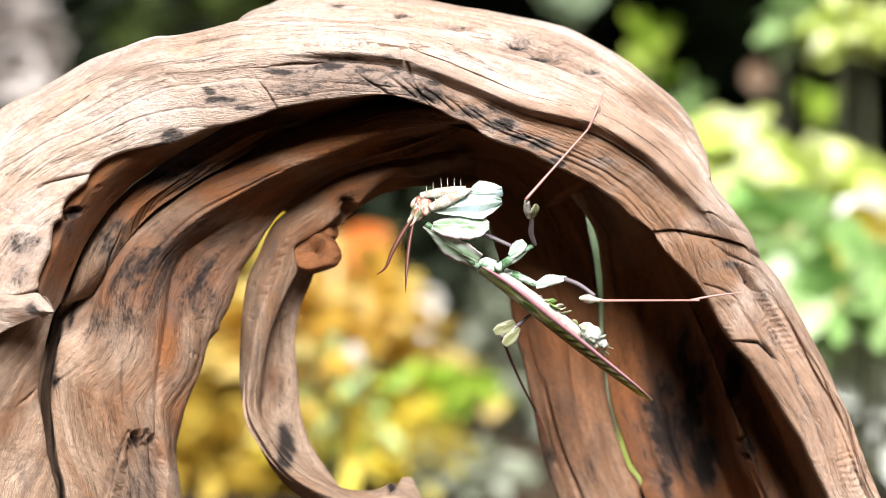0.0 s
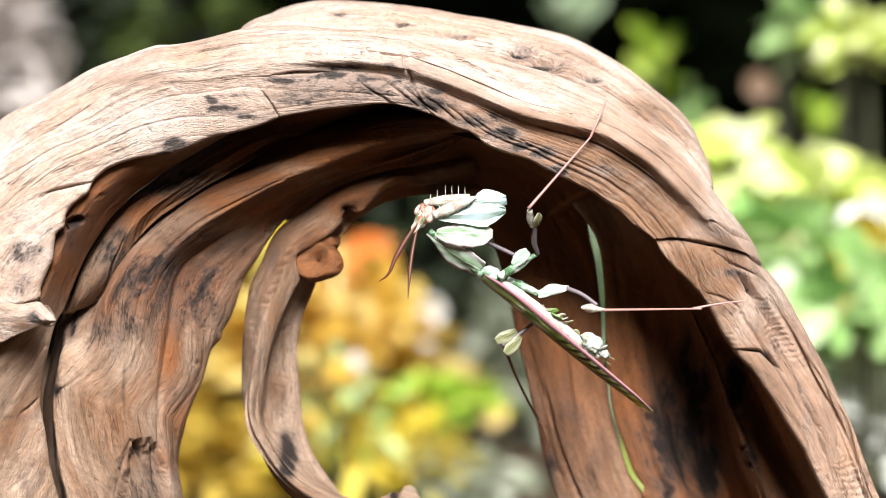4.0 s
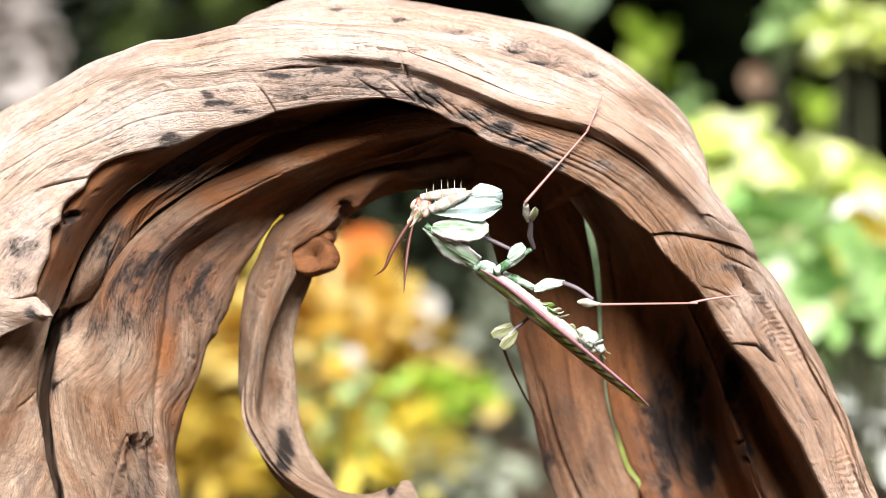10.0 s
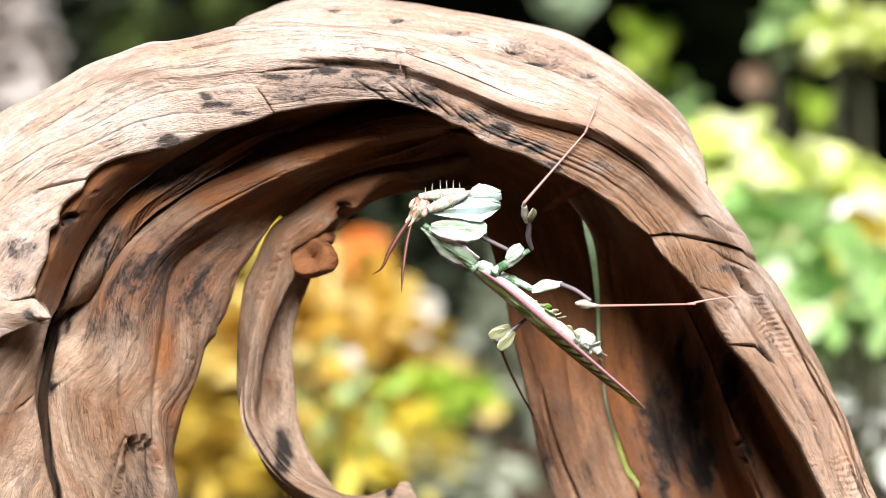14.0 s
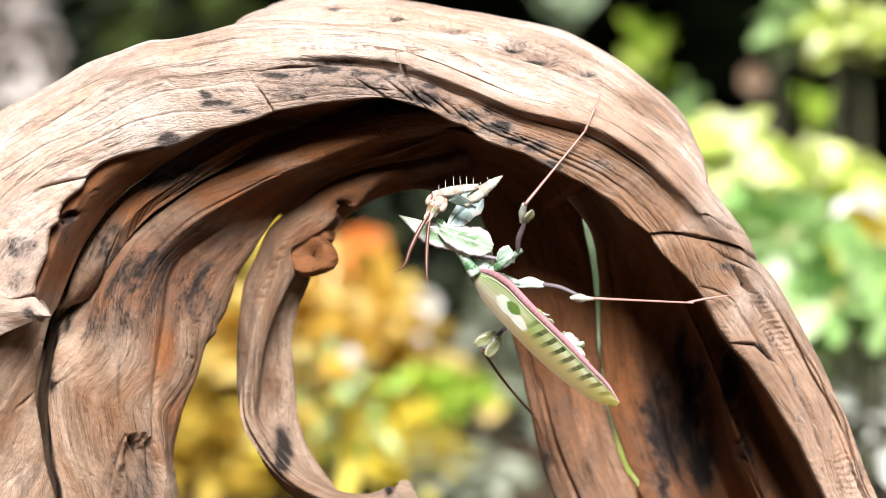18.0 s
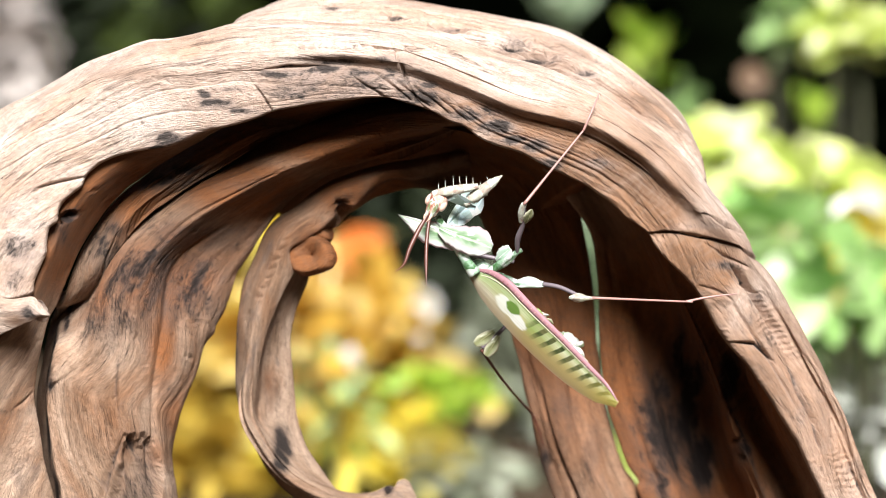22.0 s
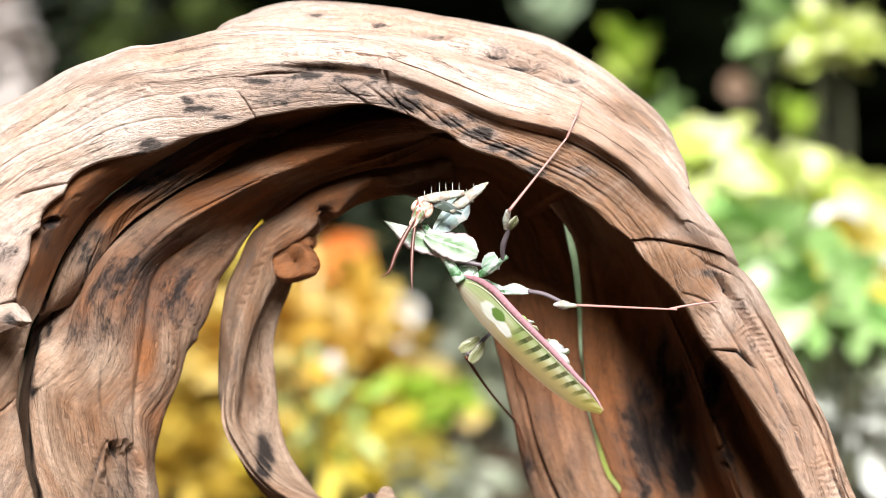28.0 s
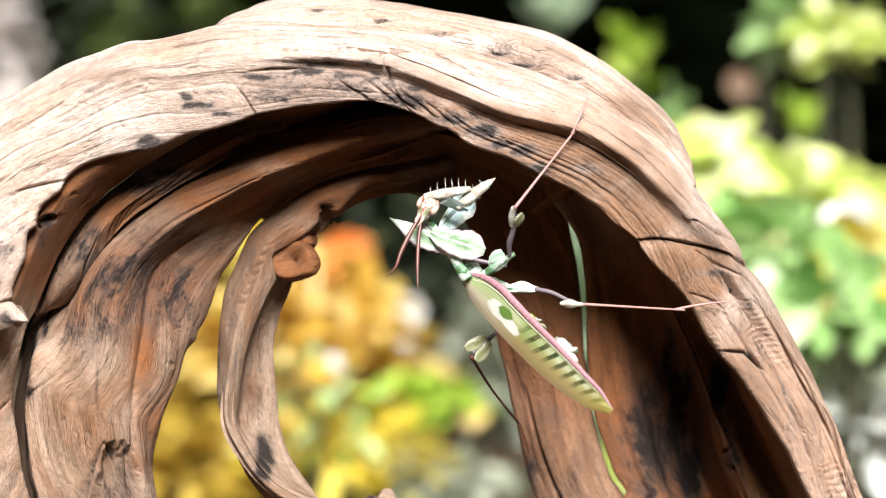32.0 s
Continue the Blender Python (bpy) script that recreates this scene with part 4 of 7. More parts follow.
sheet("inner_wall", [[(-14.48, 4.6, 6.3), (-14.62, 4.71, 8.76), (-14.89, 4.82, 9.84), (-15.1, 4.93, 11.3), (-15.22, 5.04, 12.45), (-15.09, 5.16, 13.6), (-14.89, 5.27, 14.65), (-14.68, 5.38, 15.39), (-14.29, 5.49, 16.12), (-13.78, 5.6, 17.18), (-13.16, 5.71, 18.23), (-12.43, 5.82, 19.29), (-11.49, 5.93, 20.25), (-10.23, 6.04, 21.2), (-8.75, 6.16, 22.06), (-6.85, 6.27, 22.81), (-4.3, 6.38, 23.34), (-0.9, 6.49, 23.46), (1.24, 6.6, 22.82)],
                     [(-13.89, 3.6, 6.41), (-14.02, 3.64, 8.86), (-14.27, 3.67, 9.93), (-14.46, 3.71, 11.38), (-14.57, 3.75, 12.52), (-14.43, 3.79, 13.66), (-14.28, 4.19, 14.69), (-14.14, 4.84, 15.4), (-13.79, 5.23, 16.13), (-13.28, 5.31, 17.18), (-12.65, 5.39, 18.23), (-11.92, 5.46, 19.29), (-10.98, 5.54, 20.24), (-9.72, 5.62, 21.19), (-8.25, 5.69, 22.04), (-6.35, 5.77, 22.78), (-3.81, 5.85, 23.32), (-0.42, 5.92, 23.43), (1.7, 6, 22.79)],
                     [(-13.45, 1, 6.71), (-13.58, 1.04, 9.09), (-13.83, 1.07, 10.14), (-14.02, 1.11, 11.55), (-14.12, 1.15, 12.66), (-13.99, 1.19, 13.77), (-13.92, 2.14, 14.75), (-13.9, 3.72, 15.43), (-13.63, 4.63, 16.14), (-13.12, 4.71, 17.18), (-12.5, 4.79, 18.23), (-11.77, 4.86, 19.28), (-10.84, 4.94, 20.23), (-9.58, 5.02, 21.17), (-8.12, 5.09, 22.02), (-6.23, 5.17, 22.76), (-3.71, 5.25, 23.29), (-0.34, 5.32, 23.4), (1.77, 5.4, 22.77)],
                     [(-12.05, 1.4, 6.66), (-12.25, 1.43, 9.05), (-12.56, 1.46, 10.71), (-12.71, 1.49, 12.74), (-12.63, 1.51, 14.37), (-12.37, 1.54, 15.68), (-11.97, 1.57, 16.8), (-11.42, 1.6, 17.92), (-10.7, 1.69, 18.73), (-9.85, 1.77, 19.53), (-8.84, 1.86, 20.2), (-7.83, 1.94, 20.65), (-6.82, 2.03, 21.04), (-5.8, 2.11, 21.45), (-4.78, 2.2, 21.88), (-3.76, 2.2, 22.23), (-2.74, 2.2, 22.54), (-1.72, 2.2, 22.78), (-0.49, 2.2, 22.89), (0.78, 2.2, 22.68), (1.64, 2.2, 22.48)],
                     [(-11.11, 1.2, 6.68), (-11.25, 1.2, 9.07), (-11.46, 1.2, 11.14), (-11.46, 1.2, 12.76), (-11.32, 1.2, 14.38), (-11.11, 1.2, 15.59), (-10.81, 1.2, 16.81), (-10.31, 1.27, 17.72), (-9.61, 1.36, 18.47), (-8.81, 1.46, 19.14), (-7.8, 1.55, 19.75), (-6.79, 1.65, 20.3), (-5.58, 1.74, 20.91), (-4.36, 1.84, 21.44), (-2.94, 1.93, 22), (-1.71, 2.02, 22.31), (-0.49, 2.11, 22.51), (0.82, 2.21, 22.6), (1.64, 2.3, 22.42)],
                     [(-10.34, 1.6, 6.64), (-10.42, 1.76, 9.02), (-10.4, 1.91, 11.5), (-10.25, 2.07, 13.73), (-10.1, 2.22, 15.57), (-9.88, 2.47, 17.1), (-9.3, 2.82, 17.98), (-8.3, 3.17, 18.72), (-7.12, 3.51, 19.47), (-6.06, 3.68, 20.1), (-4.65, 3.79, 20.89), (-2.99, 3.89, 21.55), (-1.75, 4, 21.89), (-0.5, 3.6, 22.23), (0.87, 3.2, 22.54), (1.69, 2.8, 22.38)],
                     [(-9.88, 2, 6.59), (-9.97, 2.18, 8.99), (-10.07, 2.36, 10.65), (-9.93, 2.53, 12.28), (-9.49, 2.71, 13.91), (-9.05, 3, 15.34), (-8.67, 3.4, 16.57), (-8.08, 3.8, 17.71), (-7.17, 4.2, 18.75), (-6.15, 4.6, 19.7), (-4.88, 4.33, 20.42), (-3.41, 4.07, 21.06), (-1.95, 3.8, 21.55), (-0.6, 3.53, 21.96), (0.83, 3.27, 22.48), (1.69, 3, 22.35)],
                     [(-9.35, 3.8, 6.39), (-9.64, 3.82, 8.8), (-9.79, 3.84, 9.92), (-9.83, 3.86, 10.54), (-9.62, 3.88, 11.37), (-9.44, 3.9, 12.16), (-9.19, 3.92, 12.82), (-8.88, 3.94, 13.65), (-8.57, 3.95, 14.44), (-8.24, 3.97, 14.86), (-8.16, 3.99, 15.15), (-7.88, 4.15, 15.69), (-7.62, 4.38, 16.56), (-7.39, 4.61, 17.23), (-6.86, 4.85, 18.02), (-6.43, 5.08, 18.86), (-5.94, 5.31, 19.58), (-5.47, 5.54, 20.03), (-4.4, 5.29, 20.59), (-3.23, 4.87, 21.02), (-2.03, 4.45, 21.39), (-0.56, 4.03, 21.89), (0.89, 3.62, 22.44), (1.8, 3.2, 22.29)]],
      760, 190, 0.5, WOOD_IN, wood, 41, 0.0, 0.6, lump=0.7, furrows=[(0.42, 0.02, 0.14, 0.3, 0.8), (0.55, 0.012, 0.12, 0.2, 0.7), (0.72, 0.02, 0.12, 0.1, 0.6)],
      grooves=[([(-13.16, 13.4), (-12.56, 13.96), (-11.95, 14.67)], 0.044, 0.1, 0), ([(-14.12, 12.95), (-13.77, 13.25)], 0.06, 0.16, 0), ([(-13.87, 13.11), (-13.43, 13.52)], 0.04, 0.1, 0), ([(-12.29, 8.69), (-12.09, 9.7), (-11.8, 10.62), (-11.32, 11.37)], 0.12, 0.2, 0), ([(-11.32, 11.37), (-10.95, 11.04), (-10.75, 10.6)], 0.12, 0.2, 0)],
      # besides stains: broad washes paint the upper shade, thin ones the left crack's
      stains_and_shade=[(-8.69, 16.79, 0.8, 1.0, 0.4), (-8.9, 15.56, 0.6, 0.4, 0.45), (-11.46, 16.79, 0.6, 0.8, 0.3), (-14.13, 13.1, 0.36, 0.32, 0.55), (-8.28, 15.56, 0.28, 0.52, 0.5), (-6.85, 20.28, 1.2, 0.36, 0.3), (-9.31, 18.94, 0.8, 0.32, 0.32), (-9.92, 12.89, 0.4, 0.6, 0.25), (-14.07, 9.2, 0.14, 1.2, 0.95), (-14.37, 11.46, 0.14, 1.2, 0.95), (-14.39, 12.89, 0.14, 1.0, 0.95), (-14.17, 14.33, 0.14, 0.9, 0.95), (-13.72, 15.66, 0.14, 0.7, 0.9), (-10.13, 16.79, 2.6, 1.6, 0.62), (-9.31, 18.23, 2.2, 1.2, 0.4), (-11.98, 15.56, 1.4, 1.2, 0.45), (-8.69, 16.38, 1.0, 1.4, 0.5)], dents=[(*(-11.07, 8.89), 0.95, 2.45, 0.42, 0.10)],
      ragged=0.2, browns_and_shade=[(-7.26, 20.28, 2.6, 1.1, 1.3), (-10.13, 14.53, 0.52, 2.2, 0.95), (-9.92, 12.07, 0.6, 1.2, 0.8), (-3.77, 21.92, 4.0, 1.2, 1.15), (-12.18, 16.18, 0.52, 1.2, 0.9), (-9.31, 18.43, 1.2, 0.6, 1.0), (-10.33, 10.64, 0.6, 0.8, 0.7), (-10.13, 16.79, 3.0, 1.8, 0.95), (-11.36, 12.69, 2.4, 2.4, 0.15)], label="wide grooved inner wall")
sheet("curled_rib", [[(1, 8.5, 21.89), (-0.3, 7.05, 21.62), (-1.35, 5.6, 21.34), (-1.98, 5.33, 21.27), (-3.03, 5.07, 21.01), (-4.07, 4.8, 20.64), (-4.91, 4.85, 20.12), (-5.54, 4.91, 19.6), (-6.09, 4.96, 19.26), (-6.53, 5.01, 18.84), (-6.83, 5.05, 18.27), (-7.02, 5.08, 17.81), (-7.3, 5.12, 17.22), (-7.53, 5.16, 16.65), (-7.7, 5.19, 15.5), (-7.73, 5.23, 14.65), (-7.75, 5.27, 13.81), (-7.71, 5.3, 12.75), (-7.46, 5.34, 11.7), (-6.94, 5.38, 10.43), (-6.31, 5.42, 9.37), (-5.57, 5.45, 8.69), (-4.62, 5.49, 7.99), (-3.36, 5.53, 7.57), (-2.09, 5.56, 7.46), (-1.25, 5.6, 6.19)],
                     [(0.99, 8, 21.59), (-0.26, 6.23, 21.25), (-1.3, 4.57, 20.97), (-1.96, 4.22, 20.9), (-2.78, 3.88, 20.51), (-3.61, 3.59, 20.13), (-4.23, 3.53, 19.72), (-4.74, 3.48, 19.22), (-5.26, 3.42, 18.85), (-5.71, 3.43, 18.43), (-5.94, 3.48, 17.92), (-6.09, 3.53, 17.3), (-6.4, 3.58, 16.47), (-6.76, 3.64, 15.64), (-7.01, 3.69, 14.7), (-7.14, 3.74, 13.87), (-7.29, 3.79, 12.83), (-7.23, 3.84, 11.79), (-6.73, 3.89, 10.83), (-6.11, 3.94, 9.95), (-5.37, 3.99, 9.32), (-4.35, 4.05, 8.78), (-3.1, 4.1, 8.34), (-1.96, 4.15, 8.12), (-0.92, 4.2, 6.35)],
                     [(0.99, 8, 21.37), (-0.21, 6.4, 20.92), (-1.22, 4.8, 20.66), (-1.96, 4.43, 20.63), (-2.54, 4.07, 20.31), (-2.99, 3.7, 19.89), (-3.3, 3.68, 19.58), (-3.86, 3.66, 19.31), (-4.4, 3.64, 18.77), (-5.06, 3.62, 18.33), (-5.55, 3.6, 18.02), (-5.56, 3.67, 17.65), (-5.48, 3.75, 17.19), (-5.9, 3.82, 16.36), (-6.32, 3.89, 15.36), (-6.53, 3.96, 14.69), (-6.73, 4.09, 13.86), (-6.91, 4.28, 12.8), (-6.94, 4.46, 11.85), (-6.49, 4.61, 11.01), (-5.84, 4.64, 10.17), (-5.07, 4.67, 9.54), (-4.11, 4.7, 9.05), (-3.02, 4.74, 8.59), (-1.76, 4.77, 8.69), (-0.5, 4.8, 6.28)],
                     [(1.22, 8.6, 21.26), (0, 7.1, 20.81), (-1.01, 5.6, 20.56), (-1.77, 5.3, 20.53), (-2.35, 5, 20.21), (-2.81, 4.7, 19.78), (-3.12, 4.74, 19.47), (-3.69, 4.78, 19.2), (-4.24, 4.82, 18.65), (-4.91, 4.86, 18.29), (-5.42, 4.9, 17.98), (-5.42, 4.92, 17.6), (-5.33, 4.94, 17.14), (-5.75, 4.95, 16.3), (-6.18, 4.97, 15.29), (-6.39, 4.99, 14.62), (-6.58, 5, 13.78), (-6.74, 5, 12.73), (-6.81, 5, 11.78), (-6.35, 5, 10.94), (-5.69, 5, 10.1), (-4.92, 5, 9.47), (-3.95, 5, 8.99), (-2.86, 5, 8.52), (-1.6, 5, 8.63), (-0.34, 5, 6.21)],
                     [(1.44, 9, 20.51), (0.13, 6.95, 20.29), (-1.14, 5.72, 20.22), (-1.94, 5.52, 20.03), (-2.61, 5.33, 19.81), (-3.24, 5.14, 19.39), (-3.83, 5.04, 18.88), (-4.21, 5.2, 18.44), (-4.62, 5.35, 17.92), (-4.86, 5.5, 17.03), (-5.1, 5.66, 16.39), (-5.38, 5.81, 15.71), (-5.59, 5.89, 14.69), (-5.53, 5.97, 13.63), (-5.43, 6.05, 12.57), (-5.35, 6.14, 11.71), (-5.02, 6.22, 10.65), (-4.59, 6.3, 9.96), (-4.13, 6.38, 9.31), (-3.7, 6.4, 8.82), (-3.07, 6.4, 8.67), (-2.47, 6.4, 8.82), (-2, 6.4, 9.12), (-1.66, 6.4, 9.4), (-1.21, 6.4, 9.38), (-0.83, 6.4, 8.61), (0.13, 6.4, 6.1)]],
      520, 110, 0.36, WOOD_IN, wood, 51, 0.0, 0.15, stains_and_shade=[(-5.97, 10.67, 0.3, 0.84, 1.0), (-5.8, 10.25, 0.2, 0.48, 0.9), (-7.69, 14.66, 0.14, 1.0, 0.7), (-2.02, 8.99, 0.16, 0.2, 0.9), (-6.39, 12.56, 0.4, 0.8, 0.25)], edge=0.10, lump=0.25,
      grooves=[([(-3.89, 19.78), (-3.59, 19.57), (-3.76, 19.19)], 0.18, 0.5, 0), ([(-1.75, 9.46), (-1.96, 9.12), (-2.17, 8.83)], 0.08, 0.3, 0)]
      + [([(x, z), (x + 0.35, z + 0.12)], 0.05, 0.05, 0.0) for x, z in zip(np.linspace(-6.9, -5.6, 9), np.linspace(16.2, 19.0, 9))],
      browns_and_shade=[(-3.66, 20.12, 1.6, 1.0, 1.1), (-4.71, 18.23, 1.0, 1.0, 1.0), (-1.97, 20.33, 1.2, 0.8, 1.1)], label="thin curled rib with a pale lip")
ceiling_front = [(-8.32, 3, 22.97), (-4.5, 0.5, 23.55), (-1.89, 0.5, 23.75), (0.32, 0.5, 22.94), (2.33, 0.5, 21.94), (4.34, 0.5, 20.83), (6.55, 0.5, 19.53)]
# overall brown deepens the roof's shade in its colour
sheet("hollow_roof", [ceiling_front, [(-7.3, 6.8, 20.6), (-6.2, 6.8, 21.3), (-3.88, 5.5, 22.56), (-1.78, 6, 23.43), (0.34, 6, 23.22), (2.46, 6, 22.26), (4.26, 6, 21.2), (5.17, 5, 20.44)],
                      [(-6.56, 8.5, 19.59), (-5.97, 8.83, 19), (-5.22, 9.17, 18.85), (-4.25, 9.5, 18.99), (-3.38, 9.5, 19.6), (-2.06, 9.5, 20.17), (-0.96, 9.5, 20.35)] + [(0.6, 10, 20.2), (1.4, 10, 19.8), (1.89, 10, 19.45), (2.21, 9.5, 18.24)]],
      140, 80, 0.8, WOOD_IN, wood, 61, 0.0, 1.0, browns_and_shade=[(0, 20, 20, 20, 1.0)], label="shaded roof of the hollow")
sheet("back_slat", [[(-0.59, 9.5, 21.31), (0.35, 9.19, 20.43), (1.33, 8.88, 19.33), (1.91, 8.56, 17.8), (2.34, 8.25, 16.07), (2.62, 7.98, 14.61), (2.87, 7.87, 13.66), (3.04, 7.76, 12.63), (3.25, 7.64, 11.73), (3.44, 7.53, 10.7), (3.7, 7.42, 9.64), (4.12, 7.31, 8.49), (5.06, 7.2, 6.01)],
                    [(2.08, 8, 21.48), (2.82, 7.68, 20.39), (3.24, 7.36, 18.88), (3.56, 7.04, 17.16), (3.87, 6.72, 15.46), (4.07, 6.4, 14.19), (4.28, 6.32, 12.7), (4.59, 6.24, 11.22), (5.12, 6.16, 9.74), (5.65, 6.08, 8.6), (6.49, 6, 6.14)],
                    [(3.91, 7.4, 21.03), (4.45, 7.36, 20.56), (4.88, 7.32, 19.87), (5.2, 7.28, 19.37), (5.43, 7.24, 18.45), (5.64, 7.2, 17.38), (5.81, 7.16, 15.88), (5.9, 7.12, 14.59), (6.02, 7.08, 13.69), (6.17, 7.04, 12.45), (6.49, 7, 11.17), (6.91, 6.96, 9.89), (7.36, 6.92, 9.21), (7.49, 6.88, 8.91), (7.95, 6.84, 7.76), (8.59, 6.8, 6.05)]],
      # the wide brown puts the hollow's shade into the slat
      300, 80, 0.5, WOOD_IN, wood, 71, 0.0, 0.5, lump=0.6, furrows=[(0.3, 0.03, 0.25, 0.55, 1.0), (0.7, 0.05, 0.2, 0.3, 1.0)], stains_and_shade=[(4.5, 11.84, 0.6, 1.6, 0.35), (3.86, 9.5, 0.28, 1.0, 0.6), (5.67, 10.35, 0.4, 1.2, 0.3)], browns_and_shade=[(4.0, 18.0, 5, 6.5, 1.3), (4.2, 12, 2.2, 4, 0.7)], label="brown back slat of the hollow")
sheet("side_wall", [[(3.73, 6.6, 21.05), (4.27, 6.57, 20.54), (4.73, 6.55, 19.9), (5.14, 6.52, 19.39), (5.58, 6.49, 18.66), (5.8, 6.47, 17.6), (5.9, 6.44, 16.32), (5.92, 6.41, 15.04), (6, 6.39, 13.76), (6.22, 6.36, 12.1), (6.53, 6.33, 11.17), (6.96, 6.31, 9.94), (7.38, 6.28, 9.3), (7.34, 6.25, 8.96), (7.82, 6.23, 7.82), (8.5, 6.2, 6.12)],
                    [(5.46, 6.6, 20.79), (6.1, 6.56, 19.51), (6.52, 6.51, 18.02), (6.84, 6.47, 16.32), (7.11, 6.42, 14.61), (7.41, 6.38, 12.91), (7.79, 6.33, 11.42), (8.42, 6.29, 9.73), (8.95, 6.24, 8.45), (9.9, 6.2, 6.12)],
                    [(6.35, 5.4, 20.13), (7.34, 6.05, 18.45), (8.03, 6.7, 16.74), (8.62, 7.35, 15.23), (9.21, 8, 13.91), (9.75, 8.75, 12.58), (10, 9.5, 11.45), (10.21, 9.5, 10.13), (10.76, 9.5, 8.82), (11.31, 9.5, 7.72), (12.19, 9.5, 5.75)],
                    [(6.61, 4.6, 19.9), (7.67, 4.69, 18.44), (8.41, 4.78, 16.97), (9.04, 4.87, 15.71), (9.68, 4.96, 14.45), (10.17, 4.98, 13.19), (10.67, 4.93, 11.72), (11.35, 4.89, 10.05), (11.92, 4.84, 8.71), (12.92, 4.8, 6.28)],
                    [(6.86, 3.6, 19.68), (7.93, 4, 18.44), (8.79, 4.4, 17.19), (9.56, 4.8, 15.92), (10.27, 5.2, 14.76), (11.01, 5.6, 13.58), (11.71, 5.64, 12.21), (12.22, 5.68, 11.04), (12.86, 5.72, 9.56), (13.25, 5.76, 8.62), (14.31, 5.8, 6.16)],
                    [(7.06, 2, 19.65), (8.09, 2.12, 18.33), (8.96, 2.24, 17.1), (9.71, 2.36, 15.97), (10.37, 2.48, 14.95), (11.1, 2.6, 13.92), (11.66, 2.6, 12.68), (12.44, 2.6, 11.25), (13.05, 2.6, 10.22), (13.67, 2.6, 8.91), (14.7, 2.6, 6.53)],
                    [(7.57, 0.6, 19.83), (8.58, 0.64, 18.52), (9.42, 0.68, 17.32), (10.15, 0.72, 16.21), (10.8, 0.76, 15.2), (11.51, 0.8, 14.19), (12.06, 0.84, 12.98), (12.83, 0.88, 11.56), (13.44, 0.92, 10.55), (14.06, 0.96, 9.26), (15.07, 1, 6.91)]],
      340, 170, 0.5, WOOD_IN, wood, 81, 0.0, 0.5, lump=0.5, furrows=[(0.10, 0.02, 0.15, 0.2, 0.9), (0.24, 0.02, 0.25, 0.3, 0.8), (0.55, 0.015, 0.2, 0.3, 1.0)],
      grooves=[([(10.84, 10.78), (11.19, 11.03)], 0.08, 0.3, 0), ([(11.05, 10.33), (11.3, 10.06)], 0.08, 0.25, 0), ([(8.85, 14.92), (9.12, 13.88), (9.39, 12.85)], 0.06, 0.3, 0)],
      # long wash, fissure marks and brown put the wall's shade into its colour
      stains_and_shade=[(8.28, 10.91, 1.2, 3.4, 0.66), (9.49, 11.96, 0.48, 1.9, 1.4), (10.06, 9.76, 0.56, 1.0, 1.2), (11.21, 10.49, 0.32, 0.52, 0.6), (10.68, 13.32, 0.4, 1.2, 0.9), (9.01, 14.26, 0.28, 1.2, 0.6)], browns_and_shade=[(9.33, 12.79, 4.8, 8.0, 1.45), (11.42, 10.91, 1.8, 3.2, 1.2)], label="dark brown grooved side wall")
sheet("broken_tongue", [[(-17.22, -1.5, 16.74), (-16.03, -1.54, 16.54), (-15.04, -1.58, 16.37), (-14.28, -1.62, 16.45), (-13.96, -1.66, 16.17), (-13.68, -1.7, 15.8)], [(-17.11, -2.1, 15.96), (-15.94, -2.04, 15.83), (-14.97, -1.98, 15.75), (-14.2, -1.92, 15.74), (-13.85, -1.86, 15.7), (-13.63, -1.8, 15.7)], [(-17.27, -1.2, 14.07), (-16.07, -1.3, 14.62), (-15.26, -1.4, 15.02), (-14.56, -1.5, 15.32), (-14.05, -1.6, 15.5), (-13.68, -1.7, 15.62)]],
      140, 60, 0.7, WOOD_OUT, wood, 97, 0.0, 0.4, lump=0.5, taper=0.12, stains_and_shade=[(-14.41, 15.82, 0.32, 0.28, 0.8)], browns_and_shade=[(-14.81, 15.51, 0.4, 0.24, 0.8)], label="broken pale tongue of the rim")


def burl(at, size, name, label, squash=(1, 0.9, 0.85), dent=(0.0, -1.0, 0.1), hollow=0.55, seed=0):
    """A rounded knot of wood with a dished face."""
    bm = bmesh.new()
    bmesh.ops.create_icosphere(bm, subdivisions=5, radius=1.0)
    d = Vector(dent).normalized()
    for v in bm.verts:
        p = v.co.copy()
        k = max(0.0, p.dot(d) - 0.52) / 0.48
        r = 1 + 0.16 * noise.noise(p * 1.1 + Vector((seed, 0, 0))) + 0.04 * noise.noise(p * 5)
        r -= hollow * k * k * (3 - 2 * k)
        v.co = Vector(((p.x * r * squash[0]) * size + at[0], (p.y * r * squash[1]) * size + at[1], (p.z * r * squash[2]) * size + at[2])) * CM
    ob = part(name, bm, WOOD_IN, wood, label)
    lay = ob.data.uv_layers.new(name="UVMap")
    for lp in ob.data.loops:
        c = ob.data.vertices[lp.vertex_index].co - Vector(at) * CM
        lay.data[lp.index].uv = (c.x * 0.7 + c.z * 0.5 + at[0], c.z * 0.7 - c.x * 0.4 + c.y * 0.5)
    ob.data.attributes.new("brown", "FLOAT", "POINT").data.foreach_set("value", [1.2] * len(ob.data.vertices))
    return ob


burl((-4.79, 4.0, 17.77), 0.86, "knot", "dished brown knot on the curled rib", (1.05, 0.95, 0.88), (-0.30, -0.92, 0.16), 1.9, 3)
burl((-4.62, 4.5, 18.77), 0.74, "knot", "smooth swollen shoulder above the dished knot", (0.95, 0.9, 0.95), (0.9, -0.3, 0.3), 0.5, 9)


